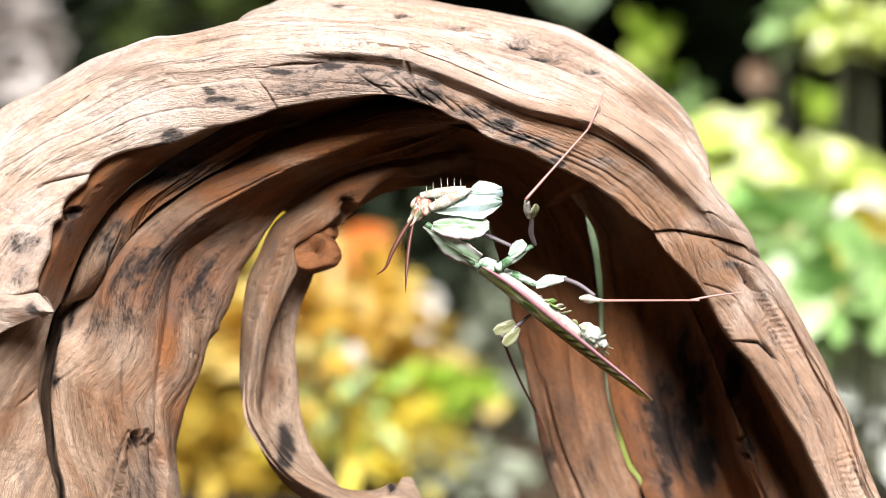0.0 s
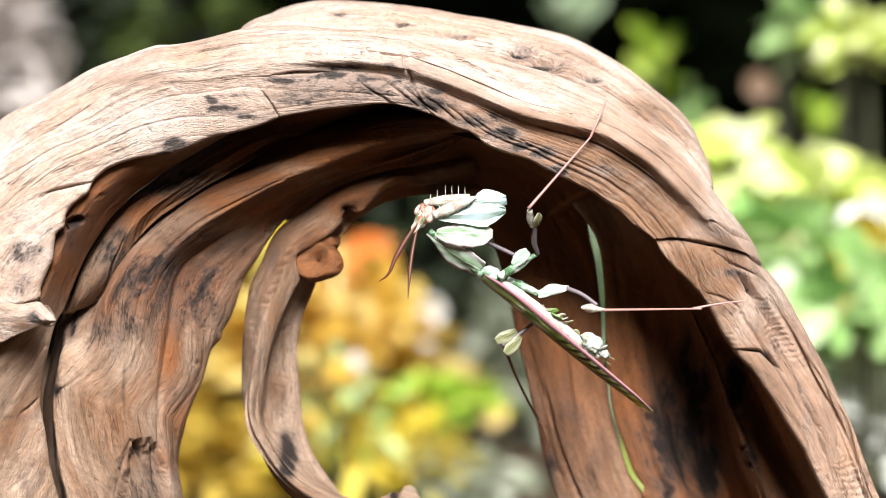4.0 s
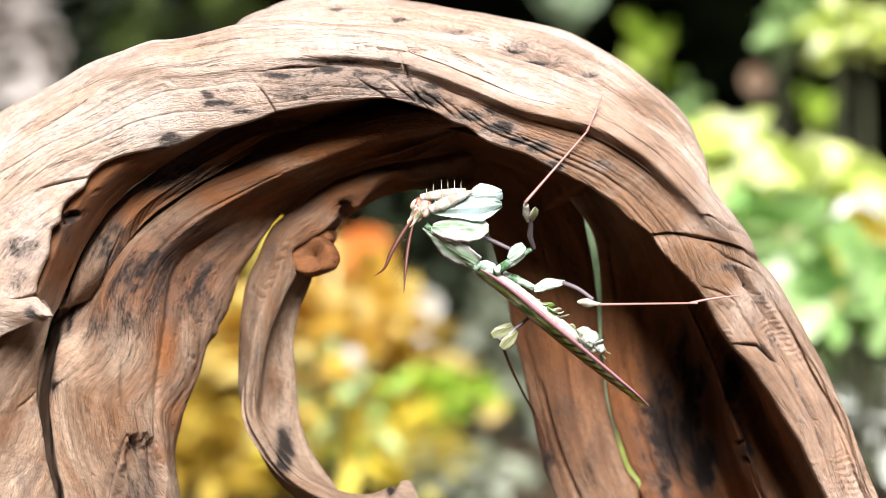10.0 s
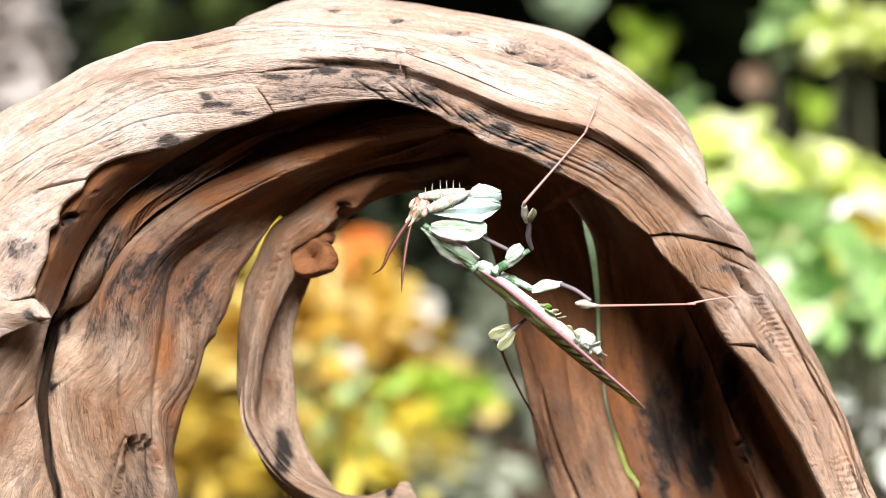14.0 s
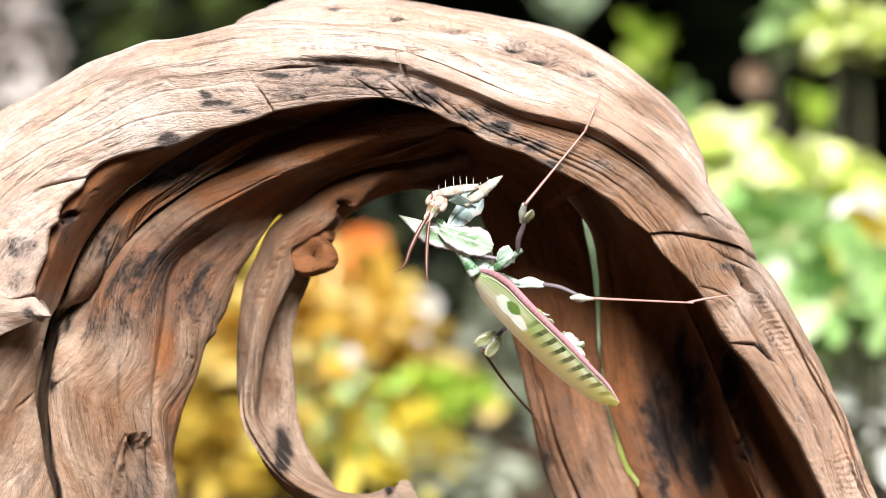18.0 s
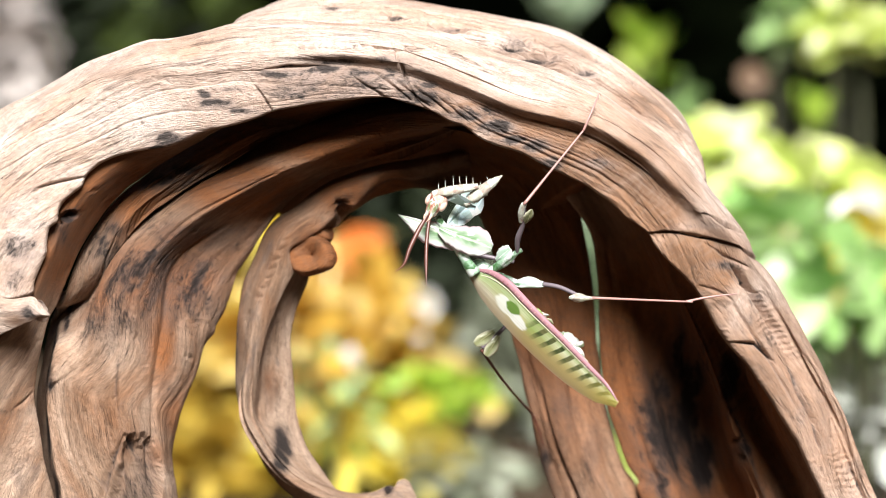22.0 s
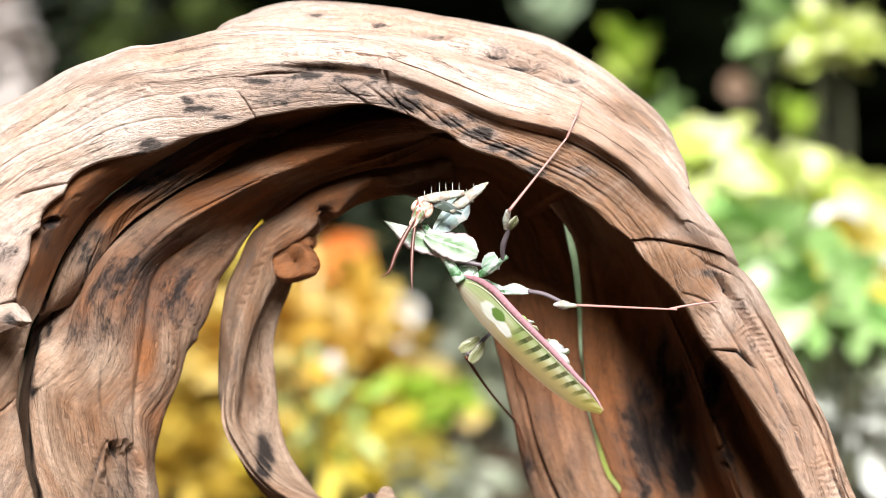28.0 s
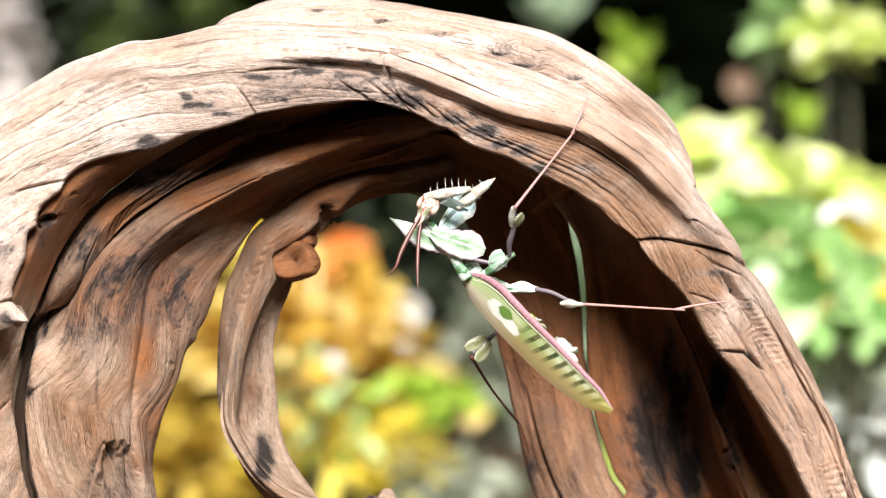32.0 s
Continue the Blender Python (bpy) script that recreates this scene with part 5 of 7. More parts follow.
# ---- the mantis ----
def plate_material(name, vein, inner, mid, outer, margin, rough=0.2, thin=0.45, facet=0.0):
    """A thin veined plate of an insect; its UV runs from root to tip and from edge to edge."""
    m, t, p = material(name)
    L = t.links.new
    uv = t.nodes.new("ShaderNodeUVMap")
    sep = t.nodes.new("ShaderNodeSeparateXYZ")
    L(uv.outputs["UV"], sep.inputs[0])

    def calc(op, a, b=0.0, c=0.0):
        n = t.nodes.new("ShaderNodeMath")
        n.operation = op
        for i, v in enumerate((a, b, c)):
            if isinstance(v, float):
                n.inputs[i].default_value = v
            else:
                L(v, n.inputs[i])
        return n.outputs[0]

    q = calc("ABSOLUTE", calc("MULTIPLY_ADD", sep.outputs["Y"], 2.0, -1.0))
    co = t.nodes.new("ShaderNodeTexCoord")
    n = node(t, "ShaderNodeTexNoise", Scale=230.0, Detail=4, Roughness=0.6)
    L(co.outputs["Object"], n.inputs["Vector"])
    big = node(t, "ShaderNodeTexNoise", Scale=90.0, Detail=3, Roughness=0.5)
    L(co.outputs["Object"], big.inputs["Vector"])
    wob = calc("MULTIPLY_ADD", n.outputs["Fac"], 0.35, calc("ADD", q, -0.17))
    col = ramp(t, wob, [(0.03, vein), (0.12, inner), (0.45, mid), (0.75, outer), (0.93, margin)])
    side = calc("SINE", calc("MULTIPLY", calc("MULTIPLY_ADD", q, -0.45, sep.outputs["X"]), 40.0))
    col = blend(t, ramp(t, side, [(0.80, grey(0)), (1.0, grey(0.22))]), col, vein)
    col = blend(t, ramp(t, big.outputs["Fac"], [(0.52, grey(0)), (0.68, grey(0.7))]), col, outer)
    if facet:
        cells = node(t, "ShaderNodeTexVoronoi", Scale=170.0)
        L(co.outputs["Object"], cells.inputs["Vector"])
        sepc = t.nodes.new("ShaderNodeSeparateXYZ")
        L(cells.outputs["Color"], sepc.inputs[0])
        col = blend(t, facet, col, ramp(t, sepc.outputs["X"], [(0.1, (0.40, 0.52, 0.44)), (0.35, (0.56, 0.72, 0.76)), (0.6, (0.70, 0.76, 0.76)), (0.85, (0.84, 0.84, 0.82))]))
    L(col, p.inputs["Base Color"])
    p.inputs["Roughness"].default_value = rough
    bp = node(t, "ShaderNodeBump", Strength=0.5, Distance=0.0006)
    L(wob, bp.inputs["Height"])
    L(bp.outputs["Normal"], p.inputs["Normal"])
    tr = t.nodes.new("ShaderNodeBsdfTranslucent")
    L(col, tr.inputs["Color"])
    mx = t.nodes.new("ShaderNodeMixShader")
    mx.inputs[0].default_value = thin
    L(p.outputs["BSDF"], mx.inputs[1])
    L(tr.outputs["BSDF"], mx.inputs[2])
    L(mx.outputs[0], t.nodes["Material Output"].inputs["Surface"])
    return m


def shell_material(name, stops, scale=300.0, rough=0.16, thin=0.4):
    """Glassy, flecked skin of a mantis."""
    m, t, p = material(name)
    L = t.links.new
    co = t.nodes.new("ShaderNodeTexCoord")
    n = node(t, "ShaderNodeTexNoise", Scale=scale, Detail=5, Roughness=0.7, Distortion=1.0)
    L(co.outputs["Object"], n.inputs["Vector"])
    cells = node(t, "ShaderNodeTexVoronoi", Scale=scale * 1.3)
    L(co.outputs["Object"], cells.inputs["Vector"])
    sepc = t.nodes.new("ShaderNodeSeparateXYZ")
    L(cells.outputs["Color"], sepc.inputs[0])
    col = ramp(t, blend(t, 0.35, n.outputs["Fac"], sepc.outputs["X"]), [(0.30 + 0.40 * i / (len(stops) - 1), c) for i, c in enumerate(stops)])
    L(col, p.inputs["Base Color"])
    p.inputs["Roughness"].default_value = rough
    bp = node(t, "ShaderNodeBump", Strength=0.7, Distance=0.0007)
    L(n.outputs["Fac"], bp.inputs["Height"])
    L(bp.outputs["Normal"], p.inputs["Normal"])
    tr = t.nodes.new("ShaderNodeBsdfTranslucent")
    L(col, tr.inputs["Color"])
    mx = t.nodes.new("ShaderNodeMixShader")
    mx.inputs[0].default_value = thin
    L(p.outputs["BSDF"], mx.inputs[1])
    L(tr.outputs["BSDF"], mx.inputs[2])
    L(mx.outputs[0], t.nodes["Material Output"].inputs["Surface"])
    return m


PALE = shell_material("pale_green_shell", [(0.50, 0.36, 0.30), (0.60, 0.60, 0.50), (0.70, 0.73, 0.64), (0.82, 0.80, 0.77)], 330.0)
TINTED = shell_material("white_and_green_shell", [(0.08, 0.20, 0.07), (0.34, 0.52, 0.36), (0.68, 0.73, 0.68), (0.82, 0.83, 0.82), (0.84, 0.84, 0.84)], 230.0)
GREEN = plate_material("leaf_green_lobe", (0.78, 0.82, 0.76), (0.42, 0.62, 0.46), (0.56, 0.72, 0.60), (0.74, 0.80, 0.75), (0.74, 0.76, 0.70))
PINK = shell_material("rosy_shell", [(0.22, 0.06, 0.04), (0.44, 0.20, 0.14), (0.62, 0.42, 0.34), (0.74, 0.66, 0.60)], 300.0, 0.25, 0.15)
RED = leaf_material("red_brown_limb", [(0.04, 0.011, 0.007), (0.12, 0.036, 0.022)], 0.4, 0.05, 400.0)
ROSE = leaf_material("rose_limb", [(0.30, 0.13, 0.115), (0.46, 0.27, 0.24)], 0.4, 0.1, 400.0)
VIOLET = leaf_material("grey_violet_limb", [(0.07, 0.05, 0.06), (0.20, 0.165, 0.185)], 0.4, 0.05, 300.0)
OLIVE = plate_material("olive_lobe", (0.56, 0.54, 0.34), (0.22, 0.24, 0.09), (0.40, 0.42, 0.24), (0.52, 0.52, 0.36), (0.74, 0.72, 0.56), 0.2, 0.55)
ROSY = leaf_material("rose_eye", [(0.52, 0.28, 0.20), (0.70, 0.50, 0.40)], 0.25, 0.1, 300.0)
WHITE = shell_material("white_patch", [(0.22, 0.26, 0.12), (0.56, 0.60, 0.52), (0.74, 0.75, 0.72), (0.82, 0.82, 0.80)], 260.0)
DEEPGREEN = leaf_material("deep_green_mark", [(0.10, 0.20, 0.04), (0.24, 0.38, 0.10)], 0.35, 0.2, 200.0)
SHIELD = plate_material("pale_veined_lobe", (0.70, 0.74, 0.64), (0.24, 0.40, 0.21), (0.42, 0.54, 0.39), (0.68, 0.71, 0.66), (0.72, 0.56, 0.60), 0.15, 0.5)
GLASSY = plate_material("glassy_white_plate", (0.84, 0.86, 0.84), (0.34, 0.48, 0.46), (0.52, 0.64, 0.66), (0.76, 0.79, 0.78), (0.70, 0.62, 0.50), facet=0.7)
PURPLE = leaf_material("purple_wing_edge", [(0.20, 0.07, 0.09), (0.46, 0.25, 0.28)], 0.4, 0.2, 500.0)


def wing_material():
    """Cream and green wing with dark bars along its leading half."""
    m, t, p = material("barred_wing")
    L = t.links.new
    uv = t.nodes.new("ShaderNodeUVMap")
    sep = t.nodes.new("ShaderNodeSeparateXYZ")
    L(uv.outputs["UV"], sep.inputs[0])
    n = node(t, "ShaderNodeTexNoise", Scale=9.0, Detail=4, Roughness=0.6)
    L(uv.outputs["UV"], n.inputs["Vector"])
    across = ramp(t, sep.outputs["Y"], [(0.0, (0.50, 0.34, 0.22)), (0.10, (0.48, 0.37, 0.17)), (0.35, (0.54, 0.43, 0.18)), (0.55, (0.58, 0.54, 0.25)), (0.72, (0.76, 0.78, 0.58)), (0.86, (0.44, 0.56, 0.26)), (1.0, (0.60, 0.62, 0.50))])
    slant = t.nodes.new("ShaderNodeMapping")
    slant.inputs["Rotation"].default_value = (0, 0, radians(6))
    L(uv.outputs["UV"], slant.inputs["Vector"])
    wv = t.nodes.new("ShaderNodeTexWave")
    wv.bands_direction = "X"
    wv.inputs["Scale"].default_value = 5.0
    wv.inputs["Distortion"].default_value = 0.8
    L(slant.outputs["Vector"], wv.inputs["Vector"])
    band = ramp(t, sep.outputs["Y"], [(0.28, grey(0)), (0.55, grey(0.9)), (0.80, grey(1)), (0.88, grey(0))])
    late = ramp(t, sep.outputs["X"], [(0.38, grey(0)), (0.46, grey(1))])
    bars = ramp(t, wv.outputs["Fac"], [(0.55, grey(0)), (0.74, grey(1.0))])
    fac = blend(t, 1.0, blend(t, 1.0, bars, band, "MULTIPLY"), late, "MULTIPLY")
    front = ramp(t, sep.outputs["X"], [(0.05, grey(0.85)), (0.26, grey(0.6)), (0.42, grey(0))])
    across = blend(t, front, across, ramp(t, sep.outputs["Y"], [(0.0, (0.62, 0.52, 0.42)), (0.4, (0.76, 0.74, 0.64)), (0.7, (0.40, 0.54, 0.22)), (0.85, (0.46, 0.58, 0.34)), (1.0, (0.6, 0.62, 0.54))]))
    green = blend(t, 1.0, ramp(t, sep.outputs["X"], [(0.36, grey(0)), (0.42, grey(0.8)), (0.50, grey(0.5)), (0.62, grey(0))]), band, "MULTIPLY")
    across = blend(t, green, across, (0.30, 0.46, 0.10))
    col = blend(t, fac, across, (0.03, 0.06, 0.012))
    col = blend(t, ramp(t, n.outputs["Fac"], [(0.4, grey(0.3)), (0.6, grey(0))]), col, (0.50, 0.42, 0.20))
    col = blend(t, ramp(t, sep.outputs["X"], [(0.78, grey(0)), (0.97, grey(0.6))]), col, (0.52, 0.44, 0.08))
    wobble = t.nodes.new("ShaderNodeVectorMath")
    wobble.operation = "MULTIPLY_ADD"
    L(n.outputs["Color"], wobble.inputs[0])
    wobble.inputs[1].default_value = (0.05, 0.22, 0)
    L(uv.outputs["UV"], wobble.inputs[2])
    for (cu, cv), (ru, rv), tint in (((0.27, 0.60), (0.075, 0.24), (0.86, 0.86, 0.80)), ((0.37, 0.54), (0.075, 0.17), (0.88, 0.88, 0.84)), ((0.315, 0.72), (0.05, 0.17), (0.17, 0.30, 0.06))):
        mp = t.nodes.new("ShaderNodeMapping")
        mp.vector_type = "TEXTURE"
        mp.inputs["Location"].default_value = (cu, cv, 0)
        mp.inputs["Scale"].default_value = (ru, rv, 1)
        L(wobble.outputs[0], mp.inputs["Vector"])
        size = t.nodes.new("ShaderNodeVectorMath")
        size.operation = "LENGTH"
        L(mp.outputs[0], size.inputs[0])
        col = blend(t, ramp(t, size.outputs["Value"], [(0.75, grey(1)), (0.95, grey(0))]), col, tint)
    ribs = t.nodes.new("ShaderNodeTexWave")
    ribs.bands_direction = "Y"
    ribs.inputs["Scale"].default_value = 5.0
    ribs.inputs["Distortion"].default_value = 1.5
    L(uv.outputs["UV"], ribs.inputs["Vector"])
    col = blend(t, ramp(t, ribs.outputs["Fac"], [(0.0, grey(0.26)), (0.35, grey(0))]), col, (0.26, 0.24, 0.10))
    L(col, p.inputs["Base Color"])
    p.inputs["Roughness"].default_value = 0.4
    tr = t.nodes.new("ShaderNodeBsdfTranslucent")
    L(col, tr.inputs["Color"])
    mx = t.nodes.new("ShaderNodeMixShader")
    mx.inputs[0].default_value = 0.6
    L(p.outputs["BSDF"], mx.inputs[1])
    L(tr.outputs["BSDF"], mx.inputs[2])
    L(mx.outputs[0], t.nodes["Material Output"].inputs["Surface"])
    return m


WING = wing_material()


def blade(length, left, right, cup=0.06, thick=0.03, n=20, k=10, seed=0, frill=0.03, jag=0.0):
    """A thin leaf-like plate along x; left (+y) and right (-y) give its half widths from root to tip. Centimetres."""
    v, f = [], []
    wl = np.interp(np.linspace(0, 1, n + 1), np.linspace(0, 1, len(left)), left)
    wr = np.interp(np.linspace(0, 1, n + 1), np.linspace(0, 1, len(right)), right)
    wide = max(max(left), max(right))
    for side in (1, -1):
        for i in range(n + 1):
            s = i / n
            for j in range(k + 1):
                q = 2 * j / k - 1
                w = wl[i] if q > 0 else wr[i]
                w = max(w, 0.012) * (1 + frill * math.sin(29 * s + seed) + frill * math.sin(53 * s + 2 * seed))
                z = cup * wide * 2 * (1 - q * q) * math.sin(math.pi * s) + side * thick * 0.5 * math.sqrt(max(0.0, 1 - q ** 6))
                z += 0.05 * wide * math.sin(7 * s + 5 * q + seed) + 0.10 * wide * math.exp(-((q / 0.14) ** 2)) * (1 - s)
                z += 0.025 * wide * math.cos(26 * s - 9 * abs(q)) + jag * wide * math.sin(12.9 * i + 78.2 * j + seed)
                v.append((length * s * CM, q * w * CM, z * CM))
    o = (n + 1) * (k + 1)
    for i in range(n):
        for j in range(k):
            a = i * (k + 1) + j
            f.append((a, a + k + 1, a + k + 2, a + 1))
            f.append((o + a, o + a + 1, o + a + k + 2, o + a + k + 1))
    bm = bmesh.new()
    vs = [bm.verts.new(c) for c in v]
    lay = bm.loops.layers.uv.new("UVMap")
    for q in f:
        face = bm.faces.new([vs[i] for i in q])
        for lp, i in zip(face.loops, q):
            lp[lay].uv = ((i % o) // (k + 1) / n, (i % o) % (k + 1) / k)
    bmesh.ops.remove_doubles(bm, verts=bm.verts, dist=0.00001)
    bmesh.ops.holes_fill(bm, edges=[e for e in bm.edges if e.is_boundary])
    bmesh.ops.recalc_face_normals(bm, faces=bm.faces)
    return bm


def oval(length, width, **more):
    """A lens-shaped plate."""
    p = [width * 0.5 * math.sin(math.pi * (0.06 + 0.90 * i / 8)) for i in range(9)]
    return blade(length, p, p, **more)


def tube(points, radii, sides=10, flat=1.0, rings=0.0):
    """A limb through the given points (cm), of changing thickness; rings: slight knotting."""
    n = max(12, 8 * len(points))
    line = spline(points, n, True)
    rad = np.interp(np.linspace(0, 1, n), np.linspace(0, 1, len(radii)), radii)
    bm = bmesh.new()
    prev = None
    tan = np.gradient(line, axis=0)
    up = Vector((0.13, 0.21, 0.97))
    for i in range(n):
        d = Vector(tan[i]).normalized()
        a = d.cross(up).normalized()
        b = a.cross(d)
        r = rad[i] * (1 + rings * (i % 2))
        ring = [bm.verts.new((Vector(line[i]) + a * r * math.cos(2 * math.pi * j / sides) + b * r * flat * math.sin(2 * math.pi * j / sides)) * CM) for j in range(sides)]
        if prev:
            for j in range(sides):
                bm.faces.new((prev[j], prev[(j + 1) % sides], ring[(j + 1) % sides], ring[j]))
        else:
            bm.faces.new(ring[::-1])
        prev = ring
    bm.faces.new(prev)
    bmesh.ops.recalc_face_normals(bm, faces=bm.faces)
    return bm


def ball(radius, squash=(1, 1, 1), at=(0, 0, 0), rough=0.0, seg=20):
    bm = bmesh.new()
    bmesh.ops.create_uvsphere(bm, u_segments=seg, v_segments=seg // 2 + 2, radius=radius * CM)
    for v in bm.verts:
        k = 1 + rough * (noise.noise(v.co * 300 / radius) + 0.5 * noise.noise(v.co * 800 / radius))
        v.co = Vector((v.co.x * squash[0] * k + at[0] * CM, v.co.y * squash[1] * k + at[1] * CM, v.co.z * squash[2] * k + at[2] * CM))
    return bm


def merge(*meshes):
    bm = bmesh.new()
    for m in meshes:
        me = bpy.data.meshes.new("joined")
        m.to_mesh(me)
        m.free()
        bm.from_mesh(me)
        bpy.data.meshes.remove(me)
    return bm


mantis = tagged(new("mantis"), "pale green and white mantis with leaf-like lobes, clinging under the driftwood", "mantis")
TURNING = []


def limb(ob, a0, a1, an, b0, b1, bn, s0=1.0, s1=1.0):
    """Remembers how a part lies before and after the mantis turns: root, tip, facing; s0, s1: its share of the body's sway."""
    TURNING.append((ob, [np.array(p, float) for p in (a0, a1, an)], [np.array(p, float) for p in (b0, b1, bn)], s0, s1))
    return ob


def along(p0, p1, facing):
    x = Vector(p1 - p0).normalized()
    z = Vector(facing)
    z = (z - x * z.dot(x)).normalized()
    y = z.cross(x)
    m = Matrix((x, y, z)).transposed().to_4x4()
    m.translation = Vector(p0) * CM
    return m


DORSAL_A, DORSAL_B = (-0.54, -0.48, -0.69), (-0.33, -0.89, -0.26)


# wings: x from root to tip, +y the leading edge
HIND = [0.14, 0.44, 0.58, 0.65, 0.71, 0.75, 0.76, 0.73, 0.65, 0.50, 0.14]
LEAD = [0.20, 0.54, 0.64, 0.58, 0.52, 0.48, 0.44, 0.38, 0.32, 0.26, 0.06]


def wing_mesh(length, hind, lead, n=48, k=18):
    v, f, uv = [], [], []
    st = np.linspace(0, 1, n + 1)
    hw, lw = np.interp(st, np.linspace(0, 1, 11), HIND) * hind, np.interp(st, np.linspace(0, 1, 11), LEAD) * lead
    for side in (0, 1):
        for i in range(n + 1):
            s = i / n
            for j in range(k + 1):
                q = j / k
                y = -hw[i] * (1 - q) + lw[i] * q
                z = 0.16 * math.sin(math.pi * (0.2 + 0.75 * q)) * (1 - 0.6 * s) - side * 0.02 + 0.008 * math.sin(45 * q) * (1 - s)
                v.append((length * s * CM, y * CM, z * CM))
                uv.append((s, q))
    o = (n + 1) * (k + 1)
    for i in range(n):
        for j in range(k):
            a = i * (k + 1) + j
            f.append((a, a + k + 1, a + k + 2, a + 1))
            f.append((o + a, o + a + 1, o + a + k + 2, o + a + k + 1))
    return v, f, uv


def wing(name, length, hind, lead, label):
    v, f, uv = wing_mesh(length, hind, lead)
    ob = part(name, (v, f), WING, mantis, label)
    lay = ob.data.uv_layers.new(name="UVMap")
    for lp in ob.data.loops:
        lay.data[lp.index].uv = uv[lp.vertex_index]
    return ob


WA0, WA1 = (1.27, 0.8, 17.25), (7.3, 0.6, 12.39)
WB0, WB1 = (1.09, 0.8, 17.13), (6.0, -3.1, 12.73)
near_wing = limb(wing("forewing", 7.7, 1.05, 1.06, "cream and green forewing with dark bars"), np.array(WA0) + (0.03, 0.0, 0.04), np.array(WA1) + (0.03, 0.0, 0.04), (-0.61, -0.27, -0.75), WB0, WB1, DORSAL_B)
rim_line = [(7.7 * i / 10, LEAD[i] * 1.06 - 0.02, 0.05 - 0.004 * i) for i in range(11)]
part("costal_edge", tube(rim_line, [0.04, 0.10, 0.13, 0.13, 0.12, 0.11, 0.10, 0.09, 0.08, 0.06, 0.015], 10, 0.6, 0.05), PURPLE, near_wing, "purple leading edge")
ticks = [(7.7 * (0.06 + 0.0285 * i), 0.0) for i in range(31)]
ticks = [(x, float(np.interp(x, [q[0] for q in rim_line], [q[1] for q in rim_line]))) for x, _ in ticks]
part("costal_bars", merge(*[tube([(x, y - 0.08, 0.108), (x + 0.02, y - 0.02, 0.122), (x + 0.035, y + 0.045, 0.112)], [0.009, 0.011, 0.008], 5) for x, y in ticks]), PINK, near_wing, "fine pale bars across the wing edge")
part("vein", tube([(p[0], p[1] - 0.20 + 0.012 * i, 0.10 - 0.006 * i) for i, p in enumerate(rim_line[:-1])], [0.018, 0.024, 0.02, 0.012], 8), OLIVE, near_wing, "pale raised vein")
limb(wing("forewing", 7.3, 0.55, 0.7, "cream forewing lying under the other"), np.array(WA0) + (0.0, 0.25, -0.02), np.array(WA1) + (-0.1, 0.3, 0.0), (-0.70, -0.1, -0.66),
                np.array(WB0) + (0.0, 0.2, -0.05), np.array(WB1) + (-0.2, 0.4, -0.02), (-0.5, -0.7, -0.5))


# abdomen under the wings with its row of lobes
def abdomen():
    body = tube([(0, 0, -0.15), (1.2, 0, -0.26), (2.8, 0, -0.30), (4.2, 0, -0.34), (5.0, 0, -0.36)], [0.14, 0.26, 0.27, 0.26, 0.12], 16, 0.8, 0.05)
    ob = part("abdomen", body, PALE, mantis, "whitish ringed abdomen")
    rng = random.Random(4)
    for i in range(16):
        s = 1.9 + 0.19 * i + 0.1 * rng.random()
        size = 0.24 + 0.28 * rng.random()
        lobe = part("lobe", oval(size, size * (0.6 + 0.4 * rng.random()), seed=i, n=8, k=6, cup=0.15), rng.choice((GREEN, OLIVE, OLIVE, PALE, DEEPGREEN, WHITE)), ob)
        lobe.matrix_local = pose(s * CM, (0.12 + 0.32 * rng.random()) * CM, (-0.34 - 0.05 * (s - 1.9)) * CM, 0, 20 + 80 * rng.random(), 60 * rng.random() - 30) @ pose(0, 0, 0, 160 * rng.random() - 80)
    part("tail_tuft", merge(ball(0.32, (1.3, 0.8, 0.85), (4.5, 0.26, -0.52), 0.4, 28), ball(0.21, (1.3, 0.8, 0.7), (5.0, 0.16, -0.55), 0.4, 24)), WHITE, ob, "bulky white end of the abdomen")
    for k in (-1, 1):
        part("cercus", blade(0.5, [0.06, 0.10, 0.08, 0.0], [0.05, 0.08, 0.06, 0.0]), OLIVE, ob).matrix_local = pose(5.0 * CM, 0.1 * k * CM, -0.58 * CM, 40, 10 * k, 0)
    return ob


limb(abdomen(), WA0, WA1, DORSAL_A, WB0, WB1, DORSAL_B)

# fore part of the body
stalk = part("pronotum", tube([(0, 0, 0), (0.8, 0, 0.02), (1.7, 0, 0.03), (2.45, 0, 0)], [0.24, 0.17, 0.18, 0.12], 12, 0.8), TINTED, mantis, "narrow pale green neck shield ridge")
limb(stalk, (1.23, 0.8, 17.33), (-0.75, 0.8, 18.95), DORSAL_A, (1.16, 0.4, 17.1), (-0.08, 0.4, 18.98), (-0.3, -0.85, 0.1))
tho = part("thorax", ball(0.28, (1.5, 0.9, 0.85), (0.1, 0, -0.05), 0.25), TINTED, mantis, "white knobbly thorax between the legs")
limb(tho, (1.47, 0.8, 17.33), (2.84, 0.8, 16.49), DORSAL_A, (1.29, 0.8, 17.37), (2.44, 0.8, 16.81), DORSAL_B)
lobe = part("shield_lobe", blade(2.33, [0.36, 0.44, 0.52, 0.56, 0.52, 0.34, 0.16, 0], [0.36, 0.42, 0.42, 0.34, 0.22, 0.16, 0.08, 0]), SHIELD, mantis, "pale pointed lobe of the neck shield")
